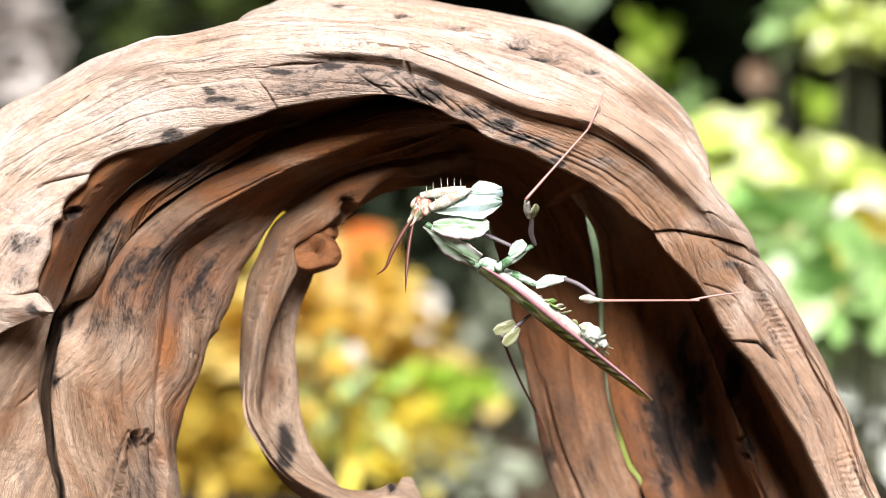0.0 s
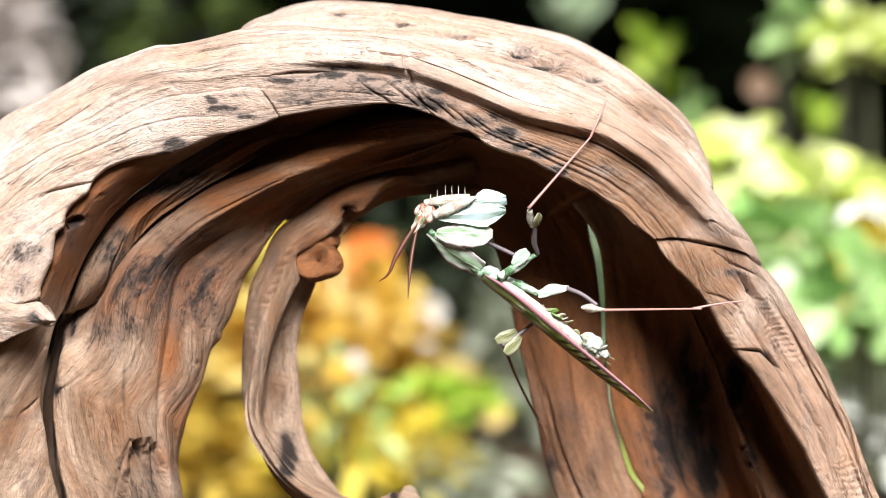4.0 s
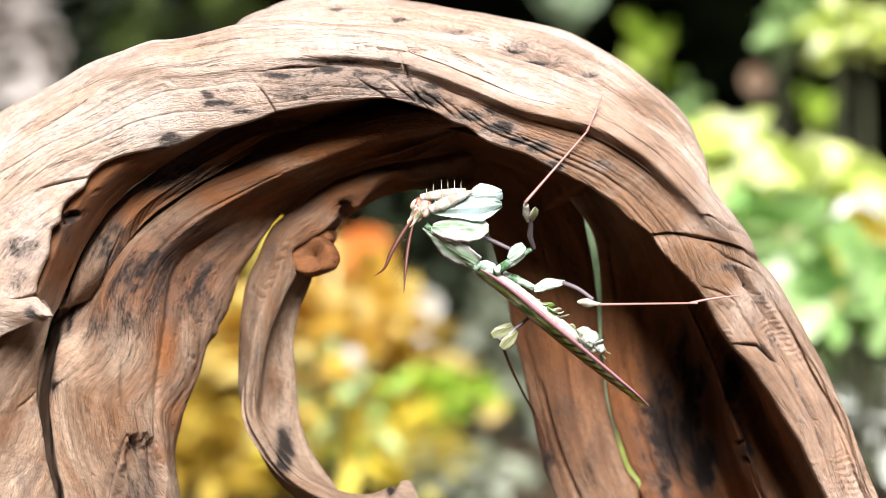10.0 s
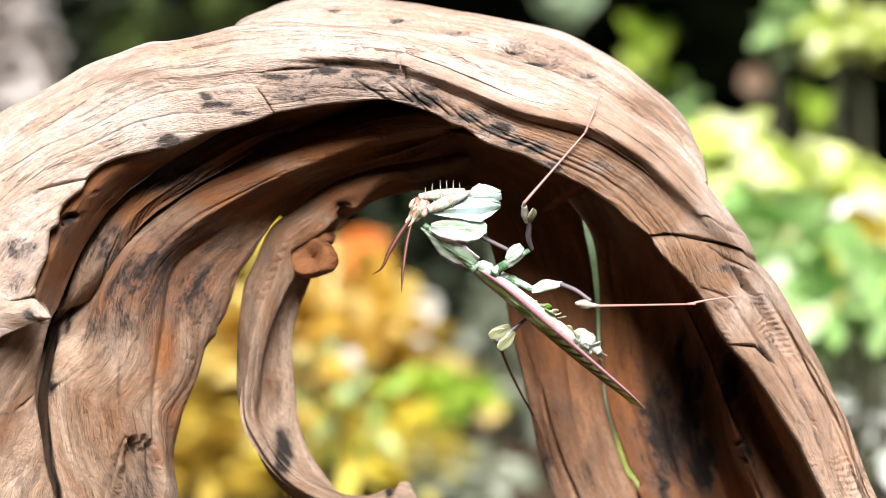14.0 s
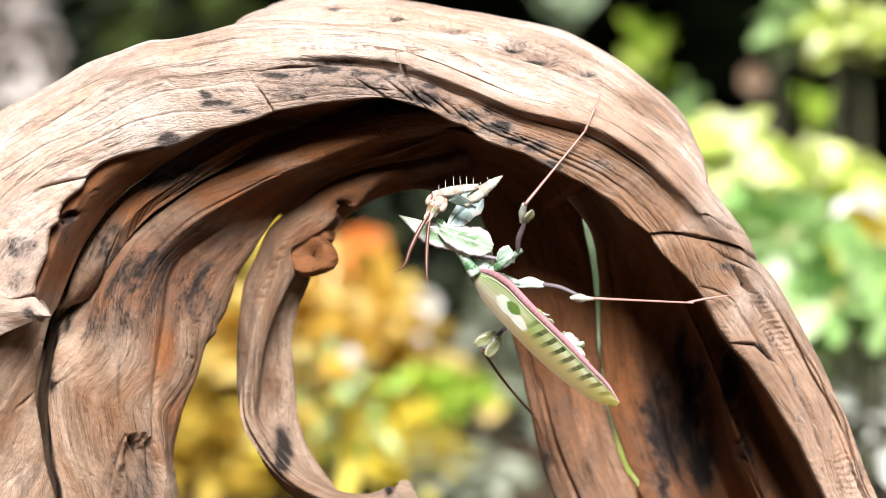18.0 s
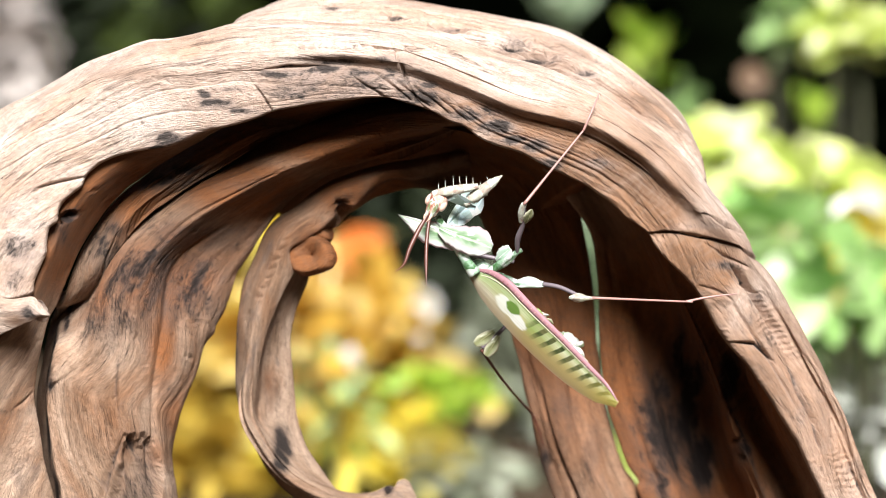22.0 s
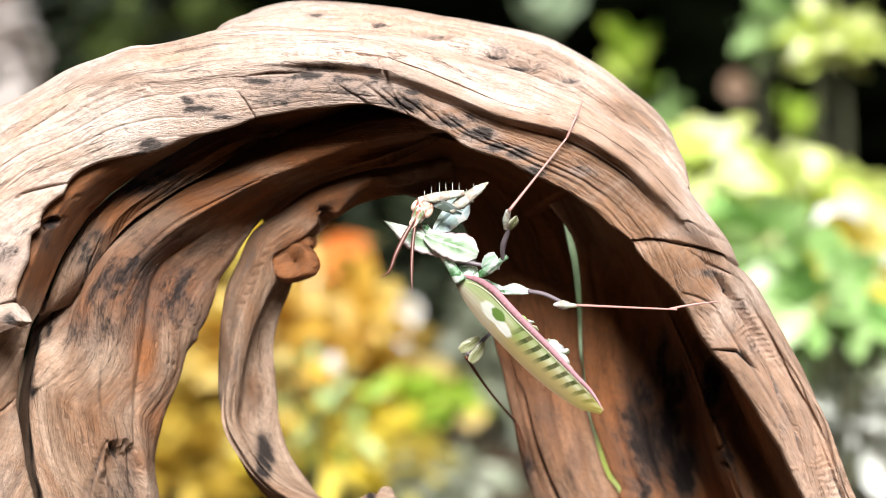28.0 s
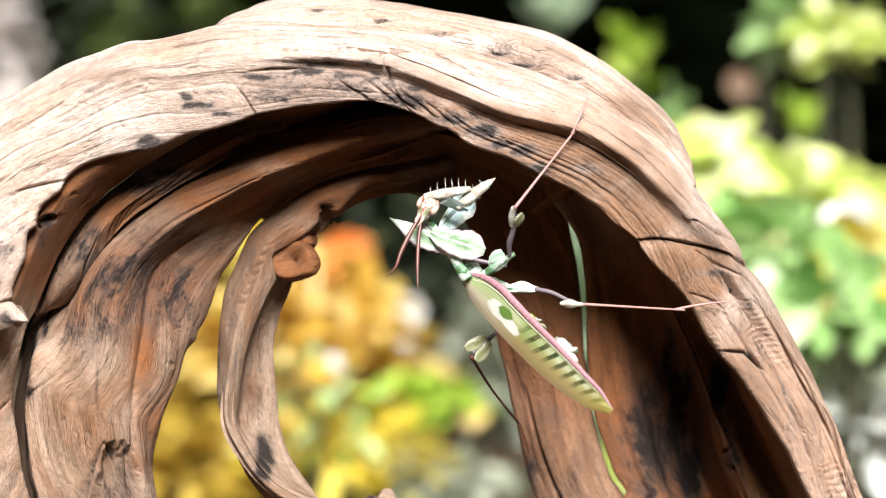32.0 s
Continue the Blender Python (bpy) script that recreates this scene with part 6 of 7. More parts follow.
limb(lobe, (1.19, 0.6, 17.5), (-0.95, 0.6, 18.87), (-0.32, -0.80, -0.50), (0.56, 0.4, 18.26), (-1.57, 0.4, 19.22), (-0.1, -0.95, 0.25))
lobe = part("shield_lobe", blade(2.0, [0.12, 0.24, 0.32, 0.44, 0.54, 0.6, 0.48, 0.16], [0.16, 0.36, 0.48, 0.54, 0.54, 0.52, 0.4, 0.12], seed=2), SHIELD, mantis, "pale green rounded lobe of the neck shield")
limb(lobe, (-0.42, 0.4, 18.8), (1.54, 0.3, 18.74), (0.1, -0.9, 0.3), (-0.12, 0.2, 18.72), (1.76, 0.2, 18.02), (-0.05, -0.96, 0.2))


def head():
    bm = ball(0.36, (1.6, 0.95, 0.9), (0.42, 0, 0), 0.12, 32)
    for v in bm.verts:
        q = v.co.x / CM / 1.0
        k = 1.15 - 0.62 * q
        v.co.y *= k * (1 + 0.12 * math.sin(9 * q))
        v.co.z *= k
    ob = part("head", bm, PINK, mantis, "rosy white wedge-shaped head")
    for k in (-1, 1):
        part("eye", ball(0.15, (1.45, 0.75, 1.0), (0.34, 0.29 * k, 0.05), 0.03), ROSY, ob, "bulging pinkish eye")
        part("cheek", blade(0.85, [0.03, 0.09, 0.08, 0.04], [0.03, 0.07, 0.06, 0.03], 0.2, 0.05), WHITE, ob, "white streak down the face").matrix_local = pose(0.25 * CM, 0.13 * k * CM, 0.27 * CM, 0, 14, -4 * k)
    part("crest", tube([(0.05, 0, 0.05), (-0.12, 0.05, 0.1), (-0.26, 0.02, 0.16)], [0.2, 0.13, 0.03], 8), PALE, ob, "small pointed crest")
    for pts, rad in (([(0.85, -0.04, 0.1), (1.45, -0.04, 0.15), (2.25, 0.02, 0.2), (2.95, 0.10, 0.2), (3.25, -0.04, 0.2)], [0.05, 0.085, 0.085, 0.06, 0.012]),
                     ([(0.95, 0.08, 0.1), (1.5, 0.30, 0.12), (2.3, 0.70, 0.15), (3.2, 1.22, 0.15)], [0.05, 0.07, 0.065, 0.012])):
        part("antenna", tube(pts, [0.88 * r for r in rad], 8, 0.5, 0.22), RED, ob, "feathered red-brown antenna")
    for k in (-1, 1):
        part("mouthpart", tube([(0.75, 0.06 * k, 0.1), (0.98, 0.10 * k, 0.14), (1.12, 0.05 * k, 0.1)], [0.06, 0.05, 0.02], 8), ROSY, ob)
    return ob


limb(head(), (-0.64, 0.6, 19.75), (-1.31, 0.6, 18.7), (-0.3, -0.9, 0.1), (-0.06, 0, 19.92), (-0.64, -0.2, 18.88), (-0.2, -0.95, 0.1))


# grasping forelegs
def spined(length, radius, spines):
    ob = merge(tube([(0, 0, 0), (length * 0.35, 0, 0.03), (length * 0.75, 0, 0.02), (length, 0, 0)], [radius * 0.7, radius * 1.1, radius, radius * 0.55], 12, 0.8, 0.10), ball(radius * 1.1, (2.2, 0.9, 0.8), (length * 0.35, -0.02, 0.03), 0.2, 24), ball(radius * 0.8, (2.4, 0.9, 0.8), (length * 0.75, -0.03, 0.05), 0.25, 24),
               *[tube([(length * s, radius * 0.6, 0), (length * s + 0.02, radius + h * 0.6, 0.02), (length * s + 0.04, radius + h, 0.03)], [0.022, 0.014, 0.004], 6) for s, h in spines])
    return ob


def faceted(ob):
    """Keeps the flat facets of a plate crisp."""
    for f in ob.data.polygons:
        f.use_smooth = False
    return ob


ob = part("fore_femur", spined(1.65, 0.16, [(0.15, 0.15), (0.30, 0.25), (0.48, 0.34), (0.62, 0.3), (0.76, 0.26), (0.9, 0.2)]), PALE, mantis, "spined white foreleg")
limb(ob, (-0.86, 0.4, 19.85), (0.74, 0.4, 20.09), (0, -1, 0), (-0.36, -0.2, 19.94), (1.08, -0.2, 20.2), (0, -1, 0.0))
ob = part("fore_tibia", merge(spined(1.5, 0.19, [(0.2, 0.1), (0.4, 0.12), (0.6, 0.12), (0.8, 0.1)]), blade(1.7, [0.1, 0.16, 0.2, 0.2, 0.16, 0.02], [0.1, 0.2, 0.25, 0.2, 0.12, 0.02], 0.1, 0.05, frill=0.12)), PALE, mantis, "folded white and rose foreleg")
limb(ob, (-0.52, 0.2, 19.4), (0.78, 0.2, 19.98), (0, -1, 0.2), (0.76, 0, 19.58), (1.84, 0, 20.4), (0.1, -0.9, 0.3))
ob = faceted(part("fore_coxa", blade(2.6, [0.08, 0.24, 0.34, 0.4, 0.44, 0.44, 0.48, 0.48, 0.36, 0.12], [0.04, 0.16, 0.24, 0.28, 0.36, 0.48, 0.52, 0.48, 0.28, 0.08], 0.05, 0.05, n=7, k=4, jag=0.16), GLASSY, mantis, "broad pale leaf-like foreleg joint"))
limb(ob, (-0.54, 0.3, 19.34), (2.07, 0.3, 19.58), (0.05, -0.95, 0.1), (0.16, 0.3, 18.82), (1.35, 2, 19.94), (-0.5, -0.6, -0.45))
ob = faceted(part("fore_coxa", blade(1.25, [0.04, 0.30, 0.42, 0.36, 0.26, 0.1], [0.05, 0.14, 0.16, 0.2, 0.28, 0.2], 0.1, 0.08, n=5, k=4, jag=0.2, seed=3), GLASSY, mantis, "white faceted end of the foreleg"))
limb(ob, (0.82, 0.4, 19.87), (2.03, 0.4, 20.03), (0.1, -0.95, 0.3), (0, 0, 19.9), (1.04, 0, 19.58), (0, -0.5, -0.8))
ob = part("fore_femur", tube([(0, 0, 0), (0.7, 0, 0.03), (1.5, 0, 0)], [0.10, 0.08, 0.07], 8), VIOLET, mantis, "grey-violet limb behind the body")
limb(ob, (1.2, 1.6, 18.57), (2.5, 1.6, 17.96), (0, -1, 0), (1.1, 1.6, 17.82), (2.46, 1.6, 17.57), (0, -1, 0))

# walking legs: joint and lobe, thigh, shin, foot
V = (0.0, -1.0, 0.0)
ob = part("hip", merge(tube([(0, 0, 0), (0.8, 0.05, 0.02), (1.52, 0.02, 0)], [0.16, 0.13, 0.09], 10), oval(1.4, 0.34, cup=0.15)), TINTED, mantis, "white and green hip joint")
limb(ob, (1.83, 0.6, 17.22), (3.13, 0.4, 18.02), V, (1.69, 0.6, 17.18), (2.66, 0, 17.86), V)
ob = part("hip_lobe", blade(0.75, [0.10, 0.22, 0.28, 0.26, 0.15], [0.12, 0.2, 0.24, 0.22, 0.12], 0.12, 0.05), GREEN, mantis, "translucent green hip lobe")
limb(ob, (2.29, 0.4, 17.66), (2.83, 0.3, 18.14), (0.1, -0.9, 0.3), (1.93, 0.4, 17.58), (2.44, 0, 18.06), (0.1, -0.9, 0.3))
ob = part("thigh", tube([(0, 0, 0), (0.6, 0.06, 0), (1.4, -0.06, 0), (2.2, 0, 0)], [0.07, 0.11, 0.08, 0.09], 10), VIOLET, mantis, "grey-violet thigh with a pale knee lobe")
limb(ob, (3.19, 0.4, 18.06), (2.82, -1.3, 19.64), V, (2.66, 0, 17.84), (2.84, -1.4, 19.56), V, 0.9, 0.5)
sub = part("knee_lobe", oval(0.66, 0.40, cup=0.15), OLIVE, ob, "translucent knee lobe")
sub.matrix_local = pose(1.45 * CM, -0.13 * CM, 0.05 * CM, 20, 0, -14)
sub = part("knee", tube([(1.45, 0.02, 0), (1.8, 0.05, 0), (2.25, 0, 0)], [0.09, 0.13, 0.10], 10), PALE, ob)
shin1_a, shin1_b = (2.78, -1.4, 19.64), (2.84, -1.5, 19.56)
F1 = (5.39, -0.5, 23.17)
J1 = (4.95, -0.9, 22.16)
ob = part("shin", tube([(0, 0, 0), (1.6, 0, 0), (3.45, 0, 0)], [0.06, 0.042, 0.036], 8), ROSE, mantis, "thin rosy shin")
limb(ob, shin1_a, J1, V, shin1_b, J1, V, 0.5, 0.0)
ob = part("foot", tube([(0, 0, 0), (0.5, 0.0, 0.16), (1.0, 0.0, 0.16), (1.55, 0, 0)], [0.045, 0.04, 0.035, 0.02], 8, 1.0, 0.15), ROSE, mantis, "slender rosy foot hooked on the wood")
limb(ob, J1, F1, V, J1, F1, V, 0, 0)
ob = part("hip_lobe", blade(1.15, [0.12, 0.22, 0.30, 0.27, 0.16, 0.08], [0.12, 0.16, 0.14, 0.14, 0.13, 0.06], 0.12, 0.06), GREEN, mantis, "pale green hip lobe")
limb(ob, (3.21, 1, 16.59), (4.32, 0.9, 16.85), (0.1, -0.9, 0.3), (2.59, 1.2, 16.77), (3.68, 1, 16.73), (0.1, -0.9, 0.3))
ob = part("hip", merge(tube([(0, 0, 0), (0.6, 0.04, 0.02), (1.2, 0, 0)], [0.17, 0.13, 0.11], 10, 1.0, 0.06), oval(0.9, 0.4, cup=0.15, seed=5)), TINTED, mantis, "green and white hip joint")
limb(ob, (2.11, 1.2, 17.09), (3.29, 1, 16.61), V, (1.66, 1.4, 17.09), (2.71, 1.2, 16.77), V)
ob = part("thigh", tube([(0, 0, 0), (0.55, 0.07, 0), (1.3, 0, 0)], [0.085, 0.08, 0.07], 10), VIOLET, mantis, "grey-violet thigh")
limb(ob, (4.24, 0.9, 16.83), (5.13, 0.5, 16.33), V, (3.6, 1, 16.75), (4.78, 0.5, 16.39), V, 0.9, 0.6)
ob = part("knee", merge(oval(0.72, 0.34, cup=0.2, thick=0.08), tube([(0.1, 0, 0.05), (0.5, 0, 0.05), (0.95, 0, 0)], [0.1, 0.1, 0.05], 8)), PALE, mantis, "pale knee with a round lobe")
limb(ob, (4.72, 0.5, 16.17), (5.6, 0.4, 16.07), V, (4.5, 0.5, 16.29), (5.46, 0.4, 16.25), V, 0.6, 0.5)
J2, F2 = (8.57, -0.58, 16.15), (10.35, -0.7, 16.43)
ob = part("shin", tube([(0, 0, 0), (1.6, 0, 0), (3.66, 0, 0)], [0.055, 0.042, 0.036], 8), ROSE, mantis, "thin rosy shin")
limb(ob, (5.4, 0.4, 16.07), J2, V, (5.3, 0.4, 16.27), J2, V, 0.5, 0.0)
ob = part("foot", tube([(0, 0, 0), (0.6, 0.03, 0.0), (1.2, 0.03, 0), (1.82, 0, 0)], [0.045, 0.04, 0.032, 0.018], 8, 1.0, 0.15), ROSE, mantis, "slender rosy foot on the rim")
limb(ob, J2, F2, V, J2, F2, V, 0, 0)
ob = part("thigh", tube([(0, 0, 0), (0.6, 0.03, 0), (1.35, 0, 0)], [0.06, 0.08, 0.08], 10), VIOLET, mantis, "grey hind thigh with a folded lobe")
limb(ob, (3.03, 1.7, 15.54), (1.93, 1.5, 14.77), V, (2.4, 1.7, 15.36), (1.36, 1.5, 14.41), V, 0.9, 0.6)
for dy, turn in ((0.10, 14), (-0.14, -8)):
    sub = part("knee_lobe", blade(0.85, [0.1, 0.2, 0.26, 0.24, 0.12], [0.08, 0.16, 0.2, 0.2, 0.1], 0.12, 0.04), OLIVE, ob, "translucent olive knee lobe")
    sub.matrix_local = pose(0.62 * CM, dy * CM, 0.06 * CM, 0, 0, turn)
J3, F3 = (3.43, 6.4, 11.74), (3.9, 6.98, 10.31)
ob = part("shin", tube([(0, 0, 0), (2.4, -0.08, 0.05), (5.75, 0, 0)], [0.06, 0.045, 0.04], 8), RED, mantis, "thin dark red shin")
limb(ob, (1.99, 1.5, 14.79), J3, V, (1.42, 1.5, 14.37), J3, V, 0.6, 0.0)
ob = part("foot", tube([(0, 0, 0), (0.6, 0.03, 0), (1.38, 0, 0)], [0.045, 0.035, 0.02], 8, 1.0, 0.15), RED, mantis, "slender dark red foot on the slat")
limb(ob, J3, F3, V, J3, F3, V, 0, 0)

# ---- the garden behind ----
def foliage(count, spread, leaf, width, rng, up=0.3, droop=0.3):
    """Many bent leaves round the origin, in one mesh (metres)."""
    v, f = [], []
    count, leaf, width = int(count * 2.2), leaf * 0.72, width * 0.72
    while len(v) < count * 15:
        d = Vector((rng.uniform(-1, 1), rng.uniform(-1, 1), rng.uniform(-1, 1)))
        if d.length > 1:
            continue
        c = Vector((d.x * spread[0], d.y * spread[1], d.z * spread[2])) * CM
        x = Vector((d.x + rng.gauss(0, 0.6), d.y + rng.gauss(0, 0.6), d.z * 0.5 + up + rng.gauss(0, 0.4))).normalized()
        y = x.cross(Vector((rng.gauss(0, 0.5), rng.gauss(0, 0.5), 1))).normalized()
        z = y.cross(x) * -1
        k = rng.uniform(0.6, 1.25)
        o = len(v)
        for i in range(5):
            s = i / 4
            w = width * k * math.sin(math.pi * (0.08 + 0.84 * s)) * 0.5
            p = c + x * leaf * k * s * CM - Vector((0, 0, 1)) * droop * leaf * k * s * s * CM
            for q in (-1, 0, 1):
                v.append(p + y * q * w * CM + z * (0.15 * w * abs(q)) * CM)
        for i in range(4):
            for q in range(2):
                a = o + i * 3 + q
                f.append((a, a + 3, a + 4, a + 1))
    return v, f


def plant(name, at, spread, count, leaf, width, mat, label, category="shrub", seed=1, stems=4, up=0.3, droop=0.3, group=""):
    """A bushy plant: stems from the soil and a crown of leaves round the given point (cm)."""
    rng = random.Random(seed)
    root = tagged(new(name), label, category, group)
    base = Vector((at[0], at[1] + 2, 0)) * CM
    root.location = base
    top = Vector(at) * CM - base
    for i in range(stems):
        e = Vector((rng.uniform(-0.7, 0.7) * spread[0], rng.uniform(-0.7, 0.7) * spread[1], rng.uniform(-0.6, 0.6) * spread[2])) * CM + top
        pts = [Vector((rng.uniform(-1, 1), rng.uniform(-1, 1), -1.0)), e / CM * 0.5 + Vector((rng.uniform(-1.5, 1.5), 0, 0)), e / CM]
        part("stem", tube([tuple(p) for p in pts], [0.35, 0.25, 0.12], 7), STEM, root)
    crown = part("leaves", foliage(count, spread, leaf, width, rng, up, droop), mat, root)
    crown.location = top
    crown["kind"] = "stuff"
    return root


STEM = plain_material("dark_green_stem", (0.015, 0.016, 0.006), (0.05, 0.05, 0.02), 60.0, 0.7)
YELLOW = leaf_material("yellow_croton_leaf", [(0.50, 0.28, 0.04), (0.70, 0.48, 0.09), (0.80, 0.66, 0.28)], 0.35, 0.4, 20.0)
OCHRE = leaf_material("ochre_leaf", [(0.26, 0.17, 0.02), (0.52, 0.36, 0.05), (0.70, 0.52, 0.12)], 0.4, 0.4, 20.0)
LIME = leaf_material("lime_leaf", [(0.20, 0.38, 0.03), (0.40, 0.60, 0.06), (0.62, 0.75, 0.14)], 0.35, 0.45, 20.0)
SUNNY = leaf_material("sunlit_yellow_green_leaf", [(0.52, 0.66, 0.12), (0.78, 0.84, 0.30), (0.88, 0.90, 0.62)], 0.3, 0.4, 20.0)
FRESH = leaf_material("fresh_green_leaf", [(0.16, 0.36, 0.08), (0.36, 0.58, 0.20), (0.58, 0.72, 0.38)], 0.35, 0.45, 20.0)
# near-black leaf: the shade is put into its colour
SHADE = leaf_material("painted_shade_leaf", [(0.005, 0.009, 0.003), (0.022, 0.034, 0.008)], 0.9, 0.1, 20.0)
TEAL = leaf_material("blue_green_leaf", [(0.19, 0.27, 0.15), (0.34, 0.42, 0.28)], 0.4, 0.3, 10.0)
SILVER = leaf_material("silvery_leaf", [(0.48, 0.50, 0.44), (0.66, 0.68, 0.62), (0.84, 0.84, 0.80)], 0.4, 0.3, 20.0)
GREYGREEN = leaf_material("grey_green_leaf", [(0.15, 0.17, 0.11), (0.30, 0.33, 0.24), (0.46, 0.48, 0.38)], 0.4, 0.3, 20.0)
ORANGE = leaf_material("orange_petal", [(0.75, 0.16, 0.03), (0.85, 0.32, 0.08)], 0.5, 0.35, 20.0)
HAZE = leaf_material("pinkish_white_haze", [(0.46, 0.41, 0.38), (0.62, 0.57, 0.54)], 0.5, 0.3, 20.0)
# near-white, for stand-ins of glints and a blown-out spot
HOT_WHITE = leaf_material("hot_white_petal", [(0.80, 0.78, 0.74), (0.88, 0.87, 0.84)], 0.4, 0.3, 20.0)
GOLD = leaf_material("golden_croton_leaf", [(0.58, 0.42, 0.03), (0.76, 0.62, 0.08), (0.84, 0.76, 0.28)], 0.3, 0.4, 20.0)
MINT = leaf_material("mint_leaf", [(0.40, 0.58, 0.28), (0.64, 0.76, 0.50), (0.84, 0.87, 0.74)], 0.3, 0.4, 20.0)
TAN = leaf_material("tan_seed_head", [(0.14, 0.08, 0.045), (0.26, 0.17, 0.11)], 0.6, 0.2, 20.0)

# lime leaf darkened, so that shade lies in its colour
DIM_OLIVE = leaf_material("painted_shade_olive_leaf", [(0.03, 0.05, 0.006), (0.10, 0.14, 0.02)], 0.7, 0.3, 20.0)
plant("shrub", (-29.29, 170, 38.7), (1.6, 2, 3.4), 26, 3.5, 2, DIM_OLIVE, "olive garden shrub with shade painted into its leaves", seed=34, stems=4)
plant("shrub", (-20.87, 170, 40.88), (2.4, 2, 1.6), 20, 3.5, 2, DIM_OLIVE, "olive garden shrub with shade painted into its leaves", seed=35, stems=4)
plant("croton", (-8.14, 120, 10.52), (7.5, 5, 6.5), 115, 8.25, 3.6, YELLOW, "croton bush with yellow and orange leaves", seed=2, stems=6)
plant("croton", (-5.93, 105, 3.62), (6.5, 3, 2.4), 60, 5.7, 2.7, GOLD, "croton bush with golden yellow leaves", seed=22, stems=5)
plant("croton", (-19.38, 130, 4.17), (4.5, 5, 8), 85, 7.5, 3, OCHRE, "low croton bush with dark ochre leaves", seed=3, stems=5)
plant("croton", (-16.8, 150, 18.05), (3.0, 4, 5.0), 45, 7.5, 3.3, GOLD, "tall croton shoot with golden leaves", seed=23, stems=3)
plant("shrub", (-0.38, 110, 7.4), (4.4, 2, 1.2), 70, 2.4, 1.5, LIME, "low garden bush with bright lime leaves", seed=4, stems=4)
plant("shrub", (-9.68, 115, 1.61), (6, 4, 1.6), 70, 3.6, 1.6, OCHRE, "low ochre bush under the croton", seed=5, stems=3)
plant("shrub", (6.3, 170, 9.36), (3.5, 4, 8), 90, 5, 2.2, GREYGREEN, "thin upright grey-green garden bush", seed=6, stems=4)
plant("shrub", (11.77, 120, 12.74), (0.9, 1.5, 9), 70, 3.4, 1.8, TEAL, "upright blue-green garden shoot", seed=24, stems=3)
plant("shrub", (1.89, 104, 2.05), (5, 2, 1.2), 60, 2.6, 1.5, GREYGREEN, "low grey-green edging plant", seed=31, stems=4)
plant("shrub", (-7.8, 100, 7.99), (5, 2, 4), 26, 2.6, 1.4, FRESH, "thin fresh green plant among the crotons", seed=32, stems=4)
plant("shrub", (14.87, 120, 0.35), (2.4, 2, 3), 60, 4, 2, SUNNY, "low pale lime garden bush", seed=25, stems=3)
plant("shrub", (19.6, 95, 24.5), (2.7, 2, 1.8), 68, 5.44, 3.74, SUNNY, "arching shrub with sunlit yellow-green leaves", seed=7, stems=5, group="yellow-green shrubs", droop=0.6)
plant("shrub", (27.0, 100, 23.1), (5.0, 2, 0.7), 44, 5.1, 3.4, SUNNY, "arching shrub with sunlit yellow-green leaves", seed=8, stems=5, group="yellow-green shrubs", up=0.0, droop=0.4)
plant("shrub", (23.27, 88, 18.6), (3.8, 2, 2.2), 32, 5.1, 3.06, FRESH, "leafy fresh green garden shrub", seed=9, stems=6)
plant("shrub", (24.25, 84, 13.6), (4.0, 2, 2.2), 36, 5.1, 3.06, MINT, "shrub with washed-out mint green leaves", seed=26, stems=6)
plant("shrub", (24.73, 72, 15.27), (2.6, 1.5, 2.4), 28, 4.08, 2.72, FRESH, "washed-out pale green leafy shrub", seed=33, stems=5)
plant("shrub", (27.7, 80, 17.13), (1.4, 1.5, 2.4), 18, 4.76, 3.06, GOLD, "pale yellow leafed garden shrub", seed=10, stems=3)
plant("shrub", (17.43, 140, 33.98), (0.5, 1, 2.4), 12, 4.2, 1.3, LIME, "upright plant with lime green leaves", seed=11, stems=4, up=1.4, droop=0.1)
plant("shrub", (18.4, 120, 29.1), (1.0, 1, 1.0), 8, 4.42, 2.38, FRESH, "small fresh green garden plant", seed=27, stems=3)
plant("shrub", (32.58, 145, 29.14), (0.8, 1, 1.2), 10, 3.6, 1.4, LIME, "upright plant with lime green leaves", seed=12, stems=4, up=1.4, droop=0.1)
plant("shrub", (26.41, 115, 35.77), (1.6, 2, 1.5), 17, 3.68, 2.07, FRESH, "tall leafy green garden shrub", seed=13, stems=5)
plant("shrub", (30.65, 110, 34.3), (2.6, 2, 2.0), 47, 3.68, 2.07, SUNNY, "tall shrub with pale lime leaves", seed=14, stems=5)
plant("shrub", (26.47, 84, 10.64), (3.0, 2, 2.6), 36, 5.1, 3.06, MINT, "pale green bush by the soil", seed=15, stems=5)
plant("shrub", (11.3, 160, 39.5), (1.3, 1, 1.6), 10, 5, 2.6, TEAL, "broad blue-green upright leaves", seed=16, stems=3, up=1.6, droop=0.05)
plant("shrub", (-30.59, 190, 41.41), (8, 5, 8), 120, 6, 2.2, SHADE, "leafy shrub with shade painted into its leaves", seed=17, stems=5)
plant("shrub", (1.03, 220, 16.13), (12, 5, 10), 120, 6, 2.2, SHADE, "leafy shrub with shade painted into its leaves", seed=18, stems=5)


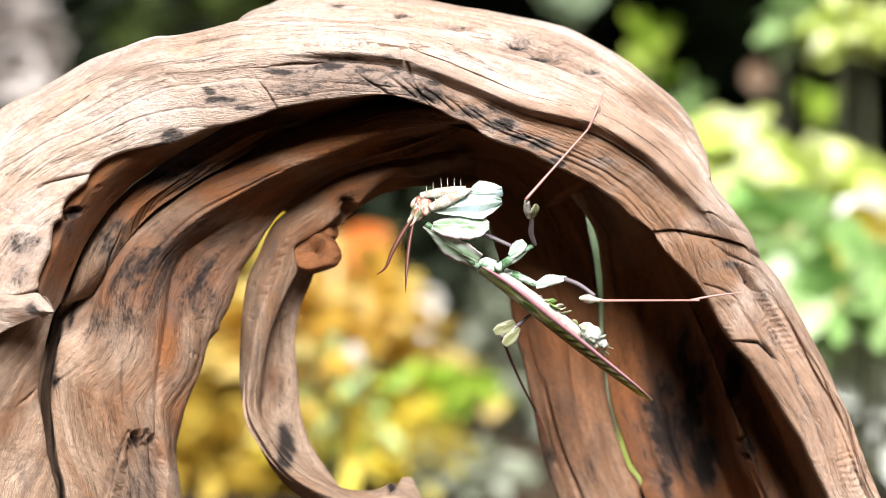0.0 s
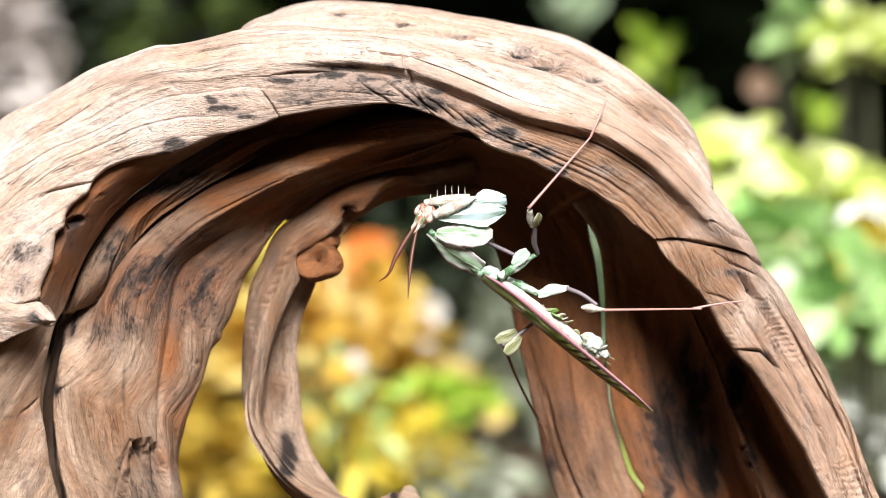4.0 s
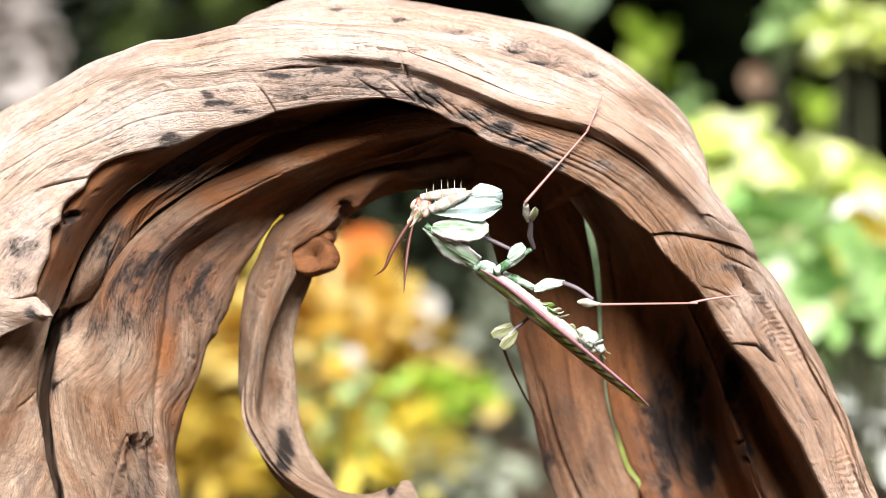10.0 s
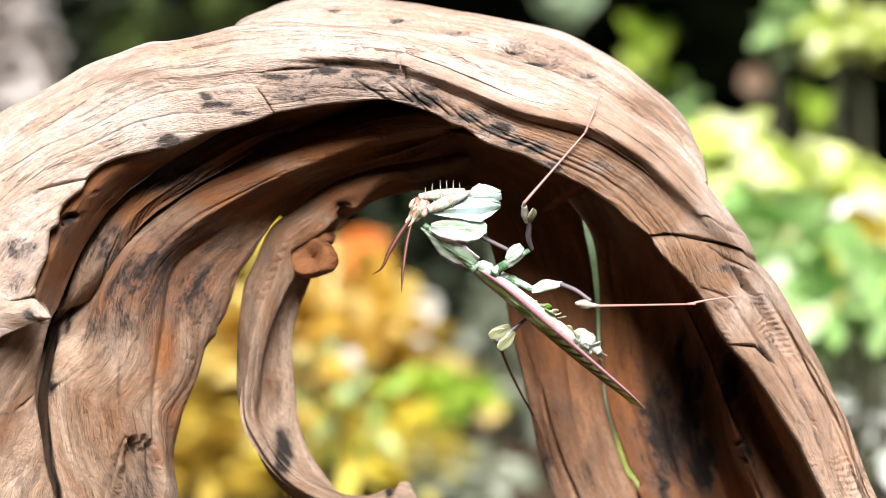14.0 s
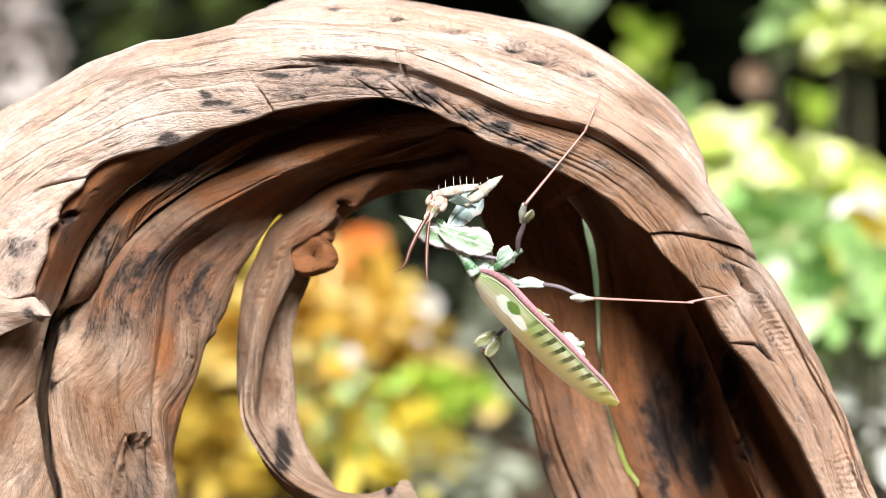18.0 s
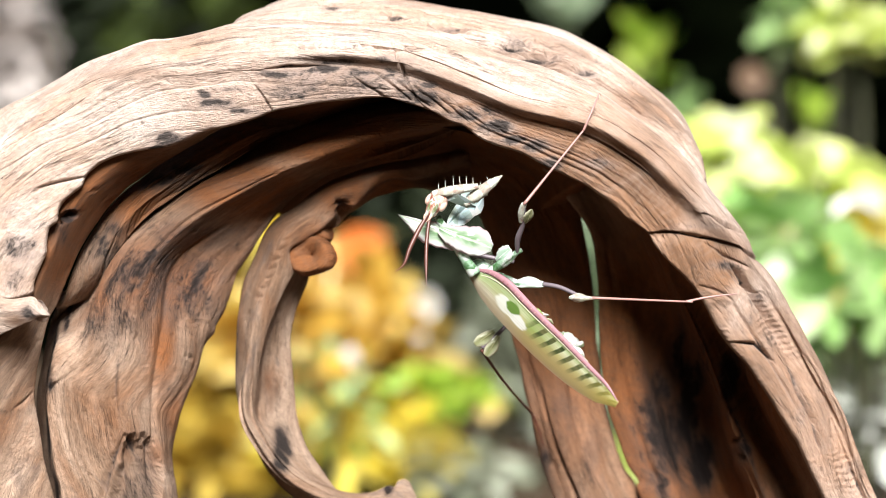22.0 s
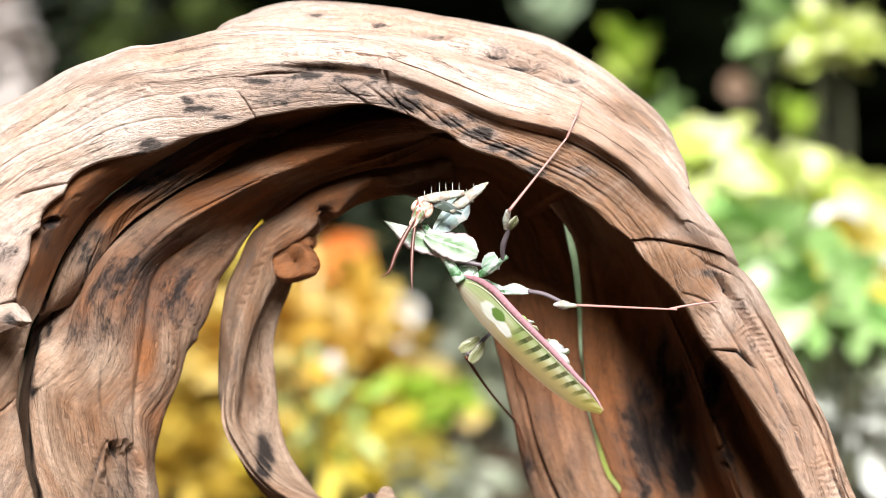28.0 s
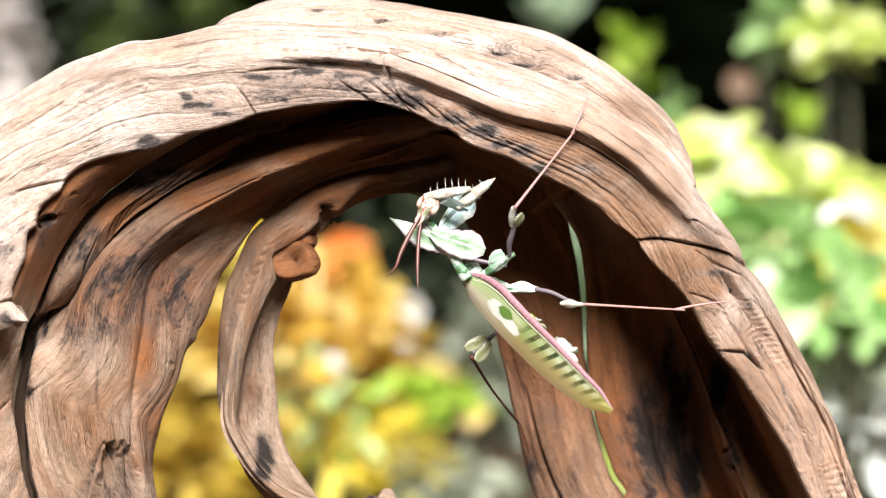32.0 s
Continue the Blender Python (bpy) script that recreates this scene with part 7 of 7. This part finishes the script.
def flower(at, radius, petals, mat, label, name="flower", seed=1):
    rng = random.Random(seed)
    root = tagged(new(name), label, "flower")
    root.location = Vector((at[0], at[1], 0)) * CM
    part("stem", tube([(0, 0, -1), (0.6, 0.3, at[2] * 0.5), (0, 0, at[2])], [0.3, 0.22, 0.15], 7), STEM, root)
    for i in range(petals):
        p = part("petal", oval(radius, radius * 0.7, n=8, k=6, thick=0.08), mat, root)
        p.matrix_local = pose(0, -0.2 * CM, at[2] * CM) @ pose(0, 0, 0, 90, 360 * i / petals, 0) @ pose(0, 0, 0, 0, -25 - 20 * rng.random(), 0)
    part("flower_centre", ball(radius * 0.3, (1, 1, 1), (0, -0.5, at[2]), 0.1), mat, root)
    return root


flower((-6.28, 120, 18.04), 2.4, 9, ORANGE, "orange daisy-like flower on a thin stem", seed=1)
# added for the white discs of out-of-focus glints; no flowers known here
for i, (p, r) in enumerate((((-2.46, 150, 11.26), 1.9), ((-10.57, 120, 15.39), 1.0), ((-6.84, 110, 10.1), 0.8), ((-6.23, 140, 14.91), 1.0), ((-0.43, 140, 7.91), 0.8), ((-11.75, 130, 8.79), 0.9), ((-14.29, 150, 10), 0.9), ((-5.4, 130, 12.9), 1.7), ((-1.6, 135, 13.4), 1.6), ((-3.4, 125, 8.6), 1.3))):
    flower(p, r, 7, HOT_WHITE, "white petal disc standing in for a blurred bright glint", seed=20 + i)["group"] = "white flowers"
# likewise added, for one bright yellow disc
flower((3.59, 118, 5.86), 1.5, 8, YELLOW, "yellow petal disc standing in for a bright blurred spot", seed=40)
flower((27.47, 150, 33.14), 1.6, 9, TAN, "dry tan flower head", seed=41)
# white leaves put a blown-out hot spot into colour
plant("shrub", (28.6, 90, 18.1), (1.5, 1.5, 1.9), 40, 4, 3, HOT_WHITE, "white bush standing in for an overexposed hot spot", seed=50, stems=3)
plant("croton", (-15.6, 108, 2.6), (5, 3, 2.6), 60, 5, 2.4, OCHRE, "low croton bush with ochre leaves over the soil", seed=52, stems=4)
plant("shrub", (26.0, 76, 7.4), (1.9, 1.5, 3.4), 50, 4.6, 2.8, SILVER, "bush with pale silvery grey leaves", seed=53, stems=4)
plant("shrub", (26.9, 85, 10.6), (2.2, 1.5, 1.2), 30, 5, 3.2, MINT, "bush with washed-out mint green leaves", seed=51, stems=3)
# bush added in place of a soft whitish haze at the left
plant("shrub", (-39.2, 150, 35.6), (2.6, 2, 6.0), 150, 4.4, 3.0, HAZE, "pale pinkish-white bush standing in for a soft haze", seed=30, stems=3)


# ---- movement ----
# seconds, sway of the body to the right and upwards in centimetres, and its lean in degrees
SWAY = [
    (0, -0.039, -0.004, 1.1), (0.5, -0.011, -0.013, 1.14), (1, -0.035, -0.001, 1.01), (1.5, -0.06, 0.003, 1.12),
    (2, -0.031, 0.027, 0.06), (2.5, -0.019, 0.02, 0), (3, -0.018, 0.011, 0.12), (3.5, -0.015, 0.011, 0.09),
    (5.5, -0.039, 0.023, 0.04), (6, -0.018, 0.013, -0.13), (6.5, -0.012, 0.018, -0.02), (7, -0.008, 0.019, 0.03),
    (7.5, 0.007, 0.006, -0.01), (8, 0.003, 0.008, -0.08), (8.5, -0.008, 0.01, -0.03), (9, 0, -0, -0),
    (9.5, -0.049, 0.03, 0.02), (10, -0.039, 0.025, -0.04), (10.5, -0.031, 0.03, -0.04), (11, -0.06, 0.035, -0.04),
    (11.5, -0.128, 0.067, -0.02), (12, -0.051, 0.024, 0), (12.5, -0.032, 0.012, -0.17), (13, -0.049, 0.031, -0.07),
    (13.5, -0.038, 0.023, -0.17), (14, -0.06, 0.061, -0.83), (14.5, -0.064, 0.08, -0.92), (16.5, 0.024, -0.035, -0.12),
    (17, -0.026, 0.008, 0.18), (17.5, -0.027, -0, 0.03), (18, -0.018, 0.017, 0.13), (18.5, -0.002, 0.003, 0.11),
    (19, 0, 0, -0), (19.5, -0.034, 0.024, 0.04), (20, 0.005, -0.001, -0.08), (20.5, -0.009, 0.008, 0.01),
    (21, 0.01, 0.009, 0.02), (21.5, 0.009, -0.005, -0.16), (22, 0.005, 0.001, -0.08), (22.5, -0.006, 0.008, -0.09),
    (23, 0.007, 0.004, -0.1), (23.5, 0.005, -0.003, -0.14), (24, 0.021, 0.032, -0.12), (24.5, -0.018, 0.032, -0.14),
    (25, 0.052, 0.009, -0.25), (25.5, 0.082, 0.017, -0.47), (27.5, -0.021, 0.07, -0.16), (28, 0.091, 0.02, -0.29),
    (28.5, 0.152, 0.013, 0.09), (29, 0.136, 0.017, 0.13), (29.5, 0.229, 0.028, -0.16), (30, 0.349, 0.048, 0.05),
    (30.5, 0.281, 0.021, -0.4), (31, 0.098, 0.081, -0.25), (31.5, 0.027, 0.092, -0.19), (32, 0.222, 0.08, -0.06)]


def motions():
    """The mantis sways on its feet and rolls its back towards the light between 14.5 and 16.5 seconds."""
    pivot = np.array(WB0)
    steps = [(t, float(t > 15.5), dx, dz, lean) for t, dx, dz, lean in SWAY]
    steps += [(15.0, 0.18, -0.05, 0.06, -0.7), (15.5, 0.5, -0.03, 0.04, -0.5), (16.0, 0.84, 0.0, 0.0, -0.3)]
    steps.sort()
    for ob, a, b, s0, s1 in TURNING:
        rows = []
        for t, f, dx, dz, lean in steps:
            p0, p1, nn = (u * (1 - f) + w * f for u, w in zip(a, b))

            def swayed(p, k):
                c, s = math.cos(radians(lean * k)), math.sin(radians(lean * k))
                x, z = p[0] - pivot[0], p[2] - pivot[2]
                return np.array((pivot[0] + c * x - s * z + dx * k, p[1], pivot[2] + s * x + c * z + dz * k))

            rows.append((t, along(swayed(p0, s0), swayed(p1, s1), nn)))
        walk(ob, rows)


motions()
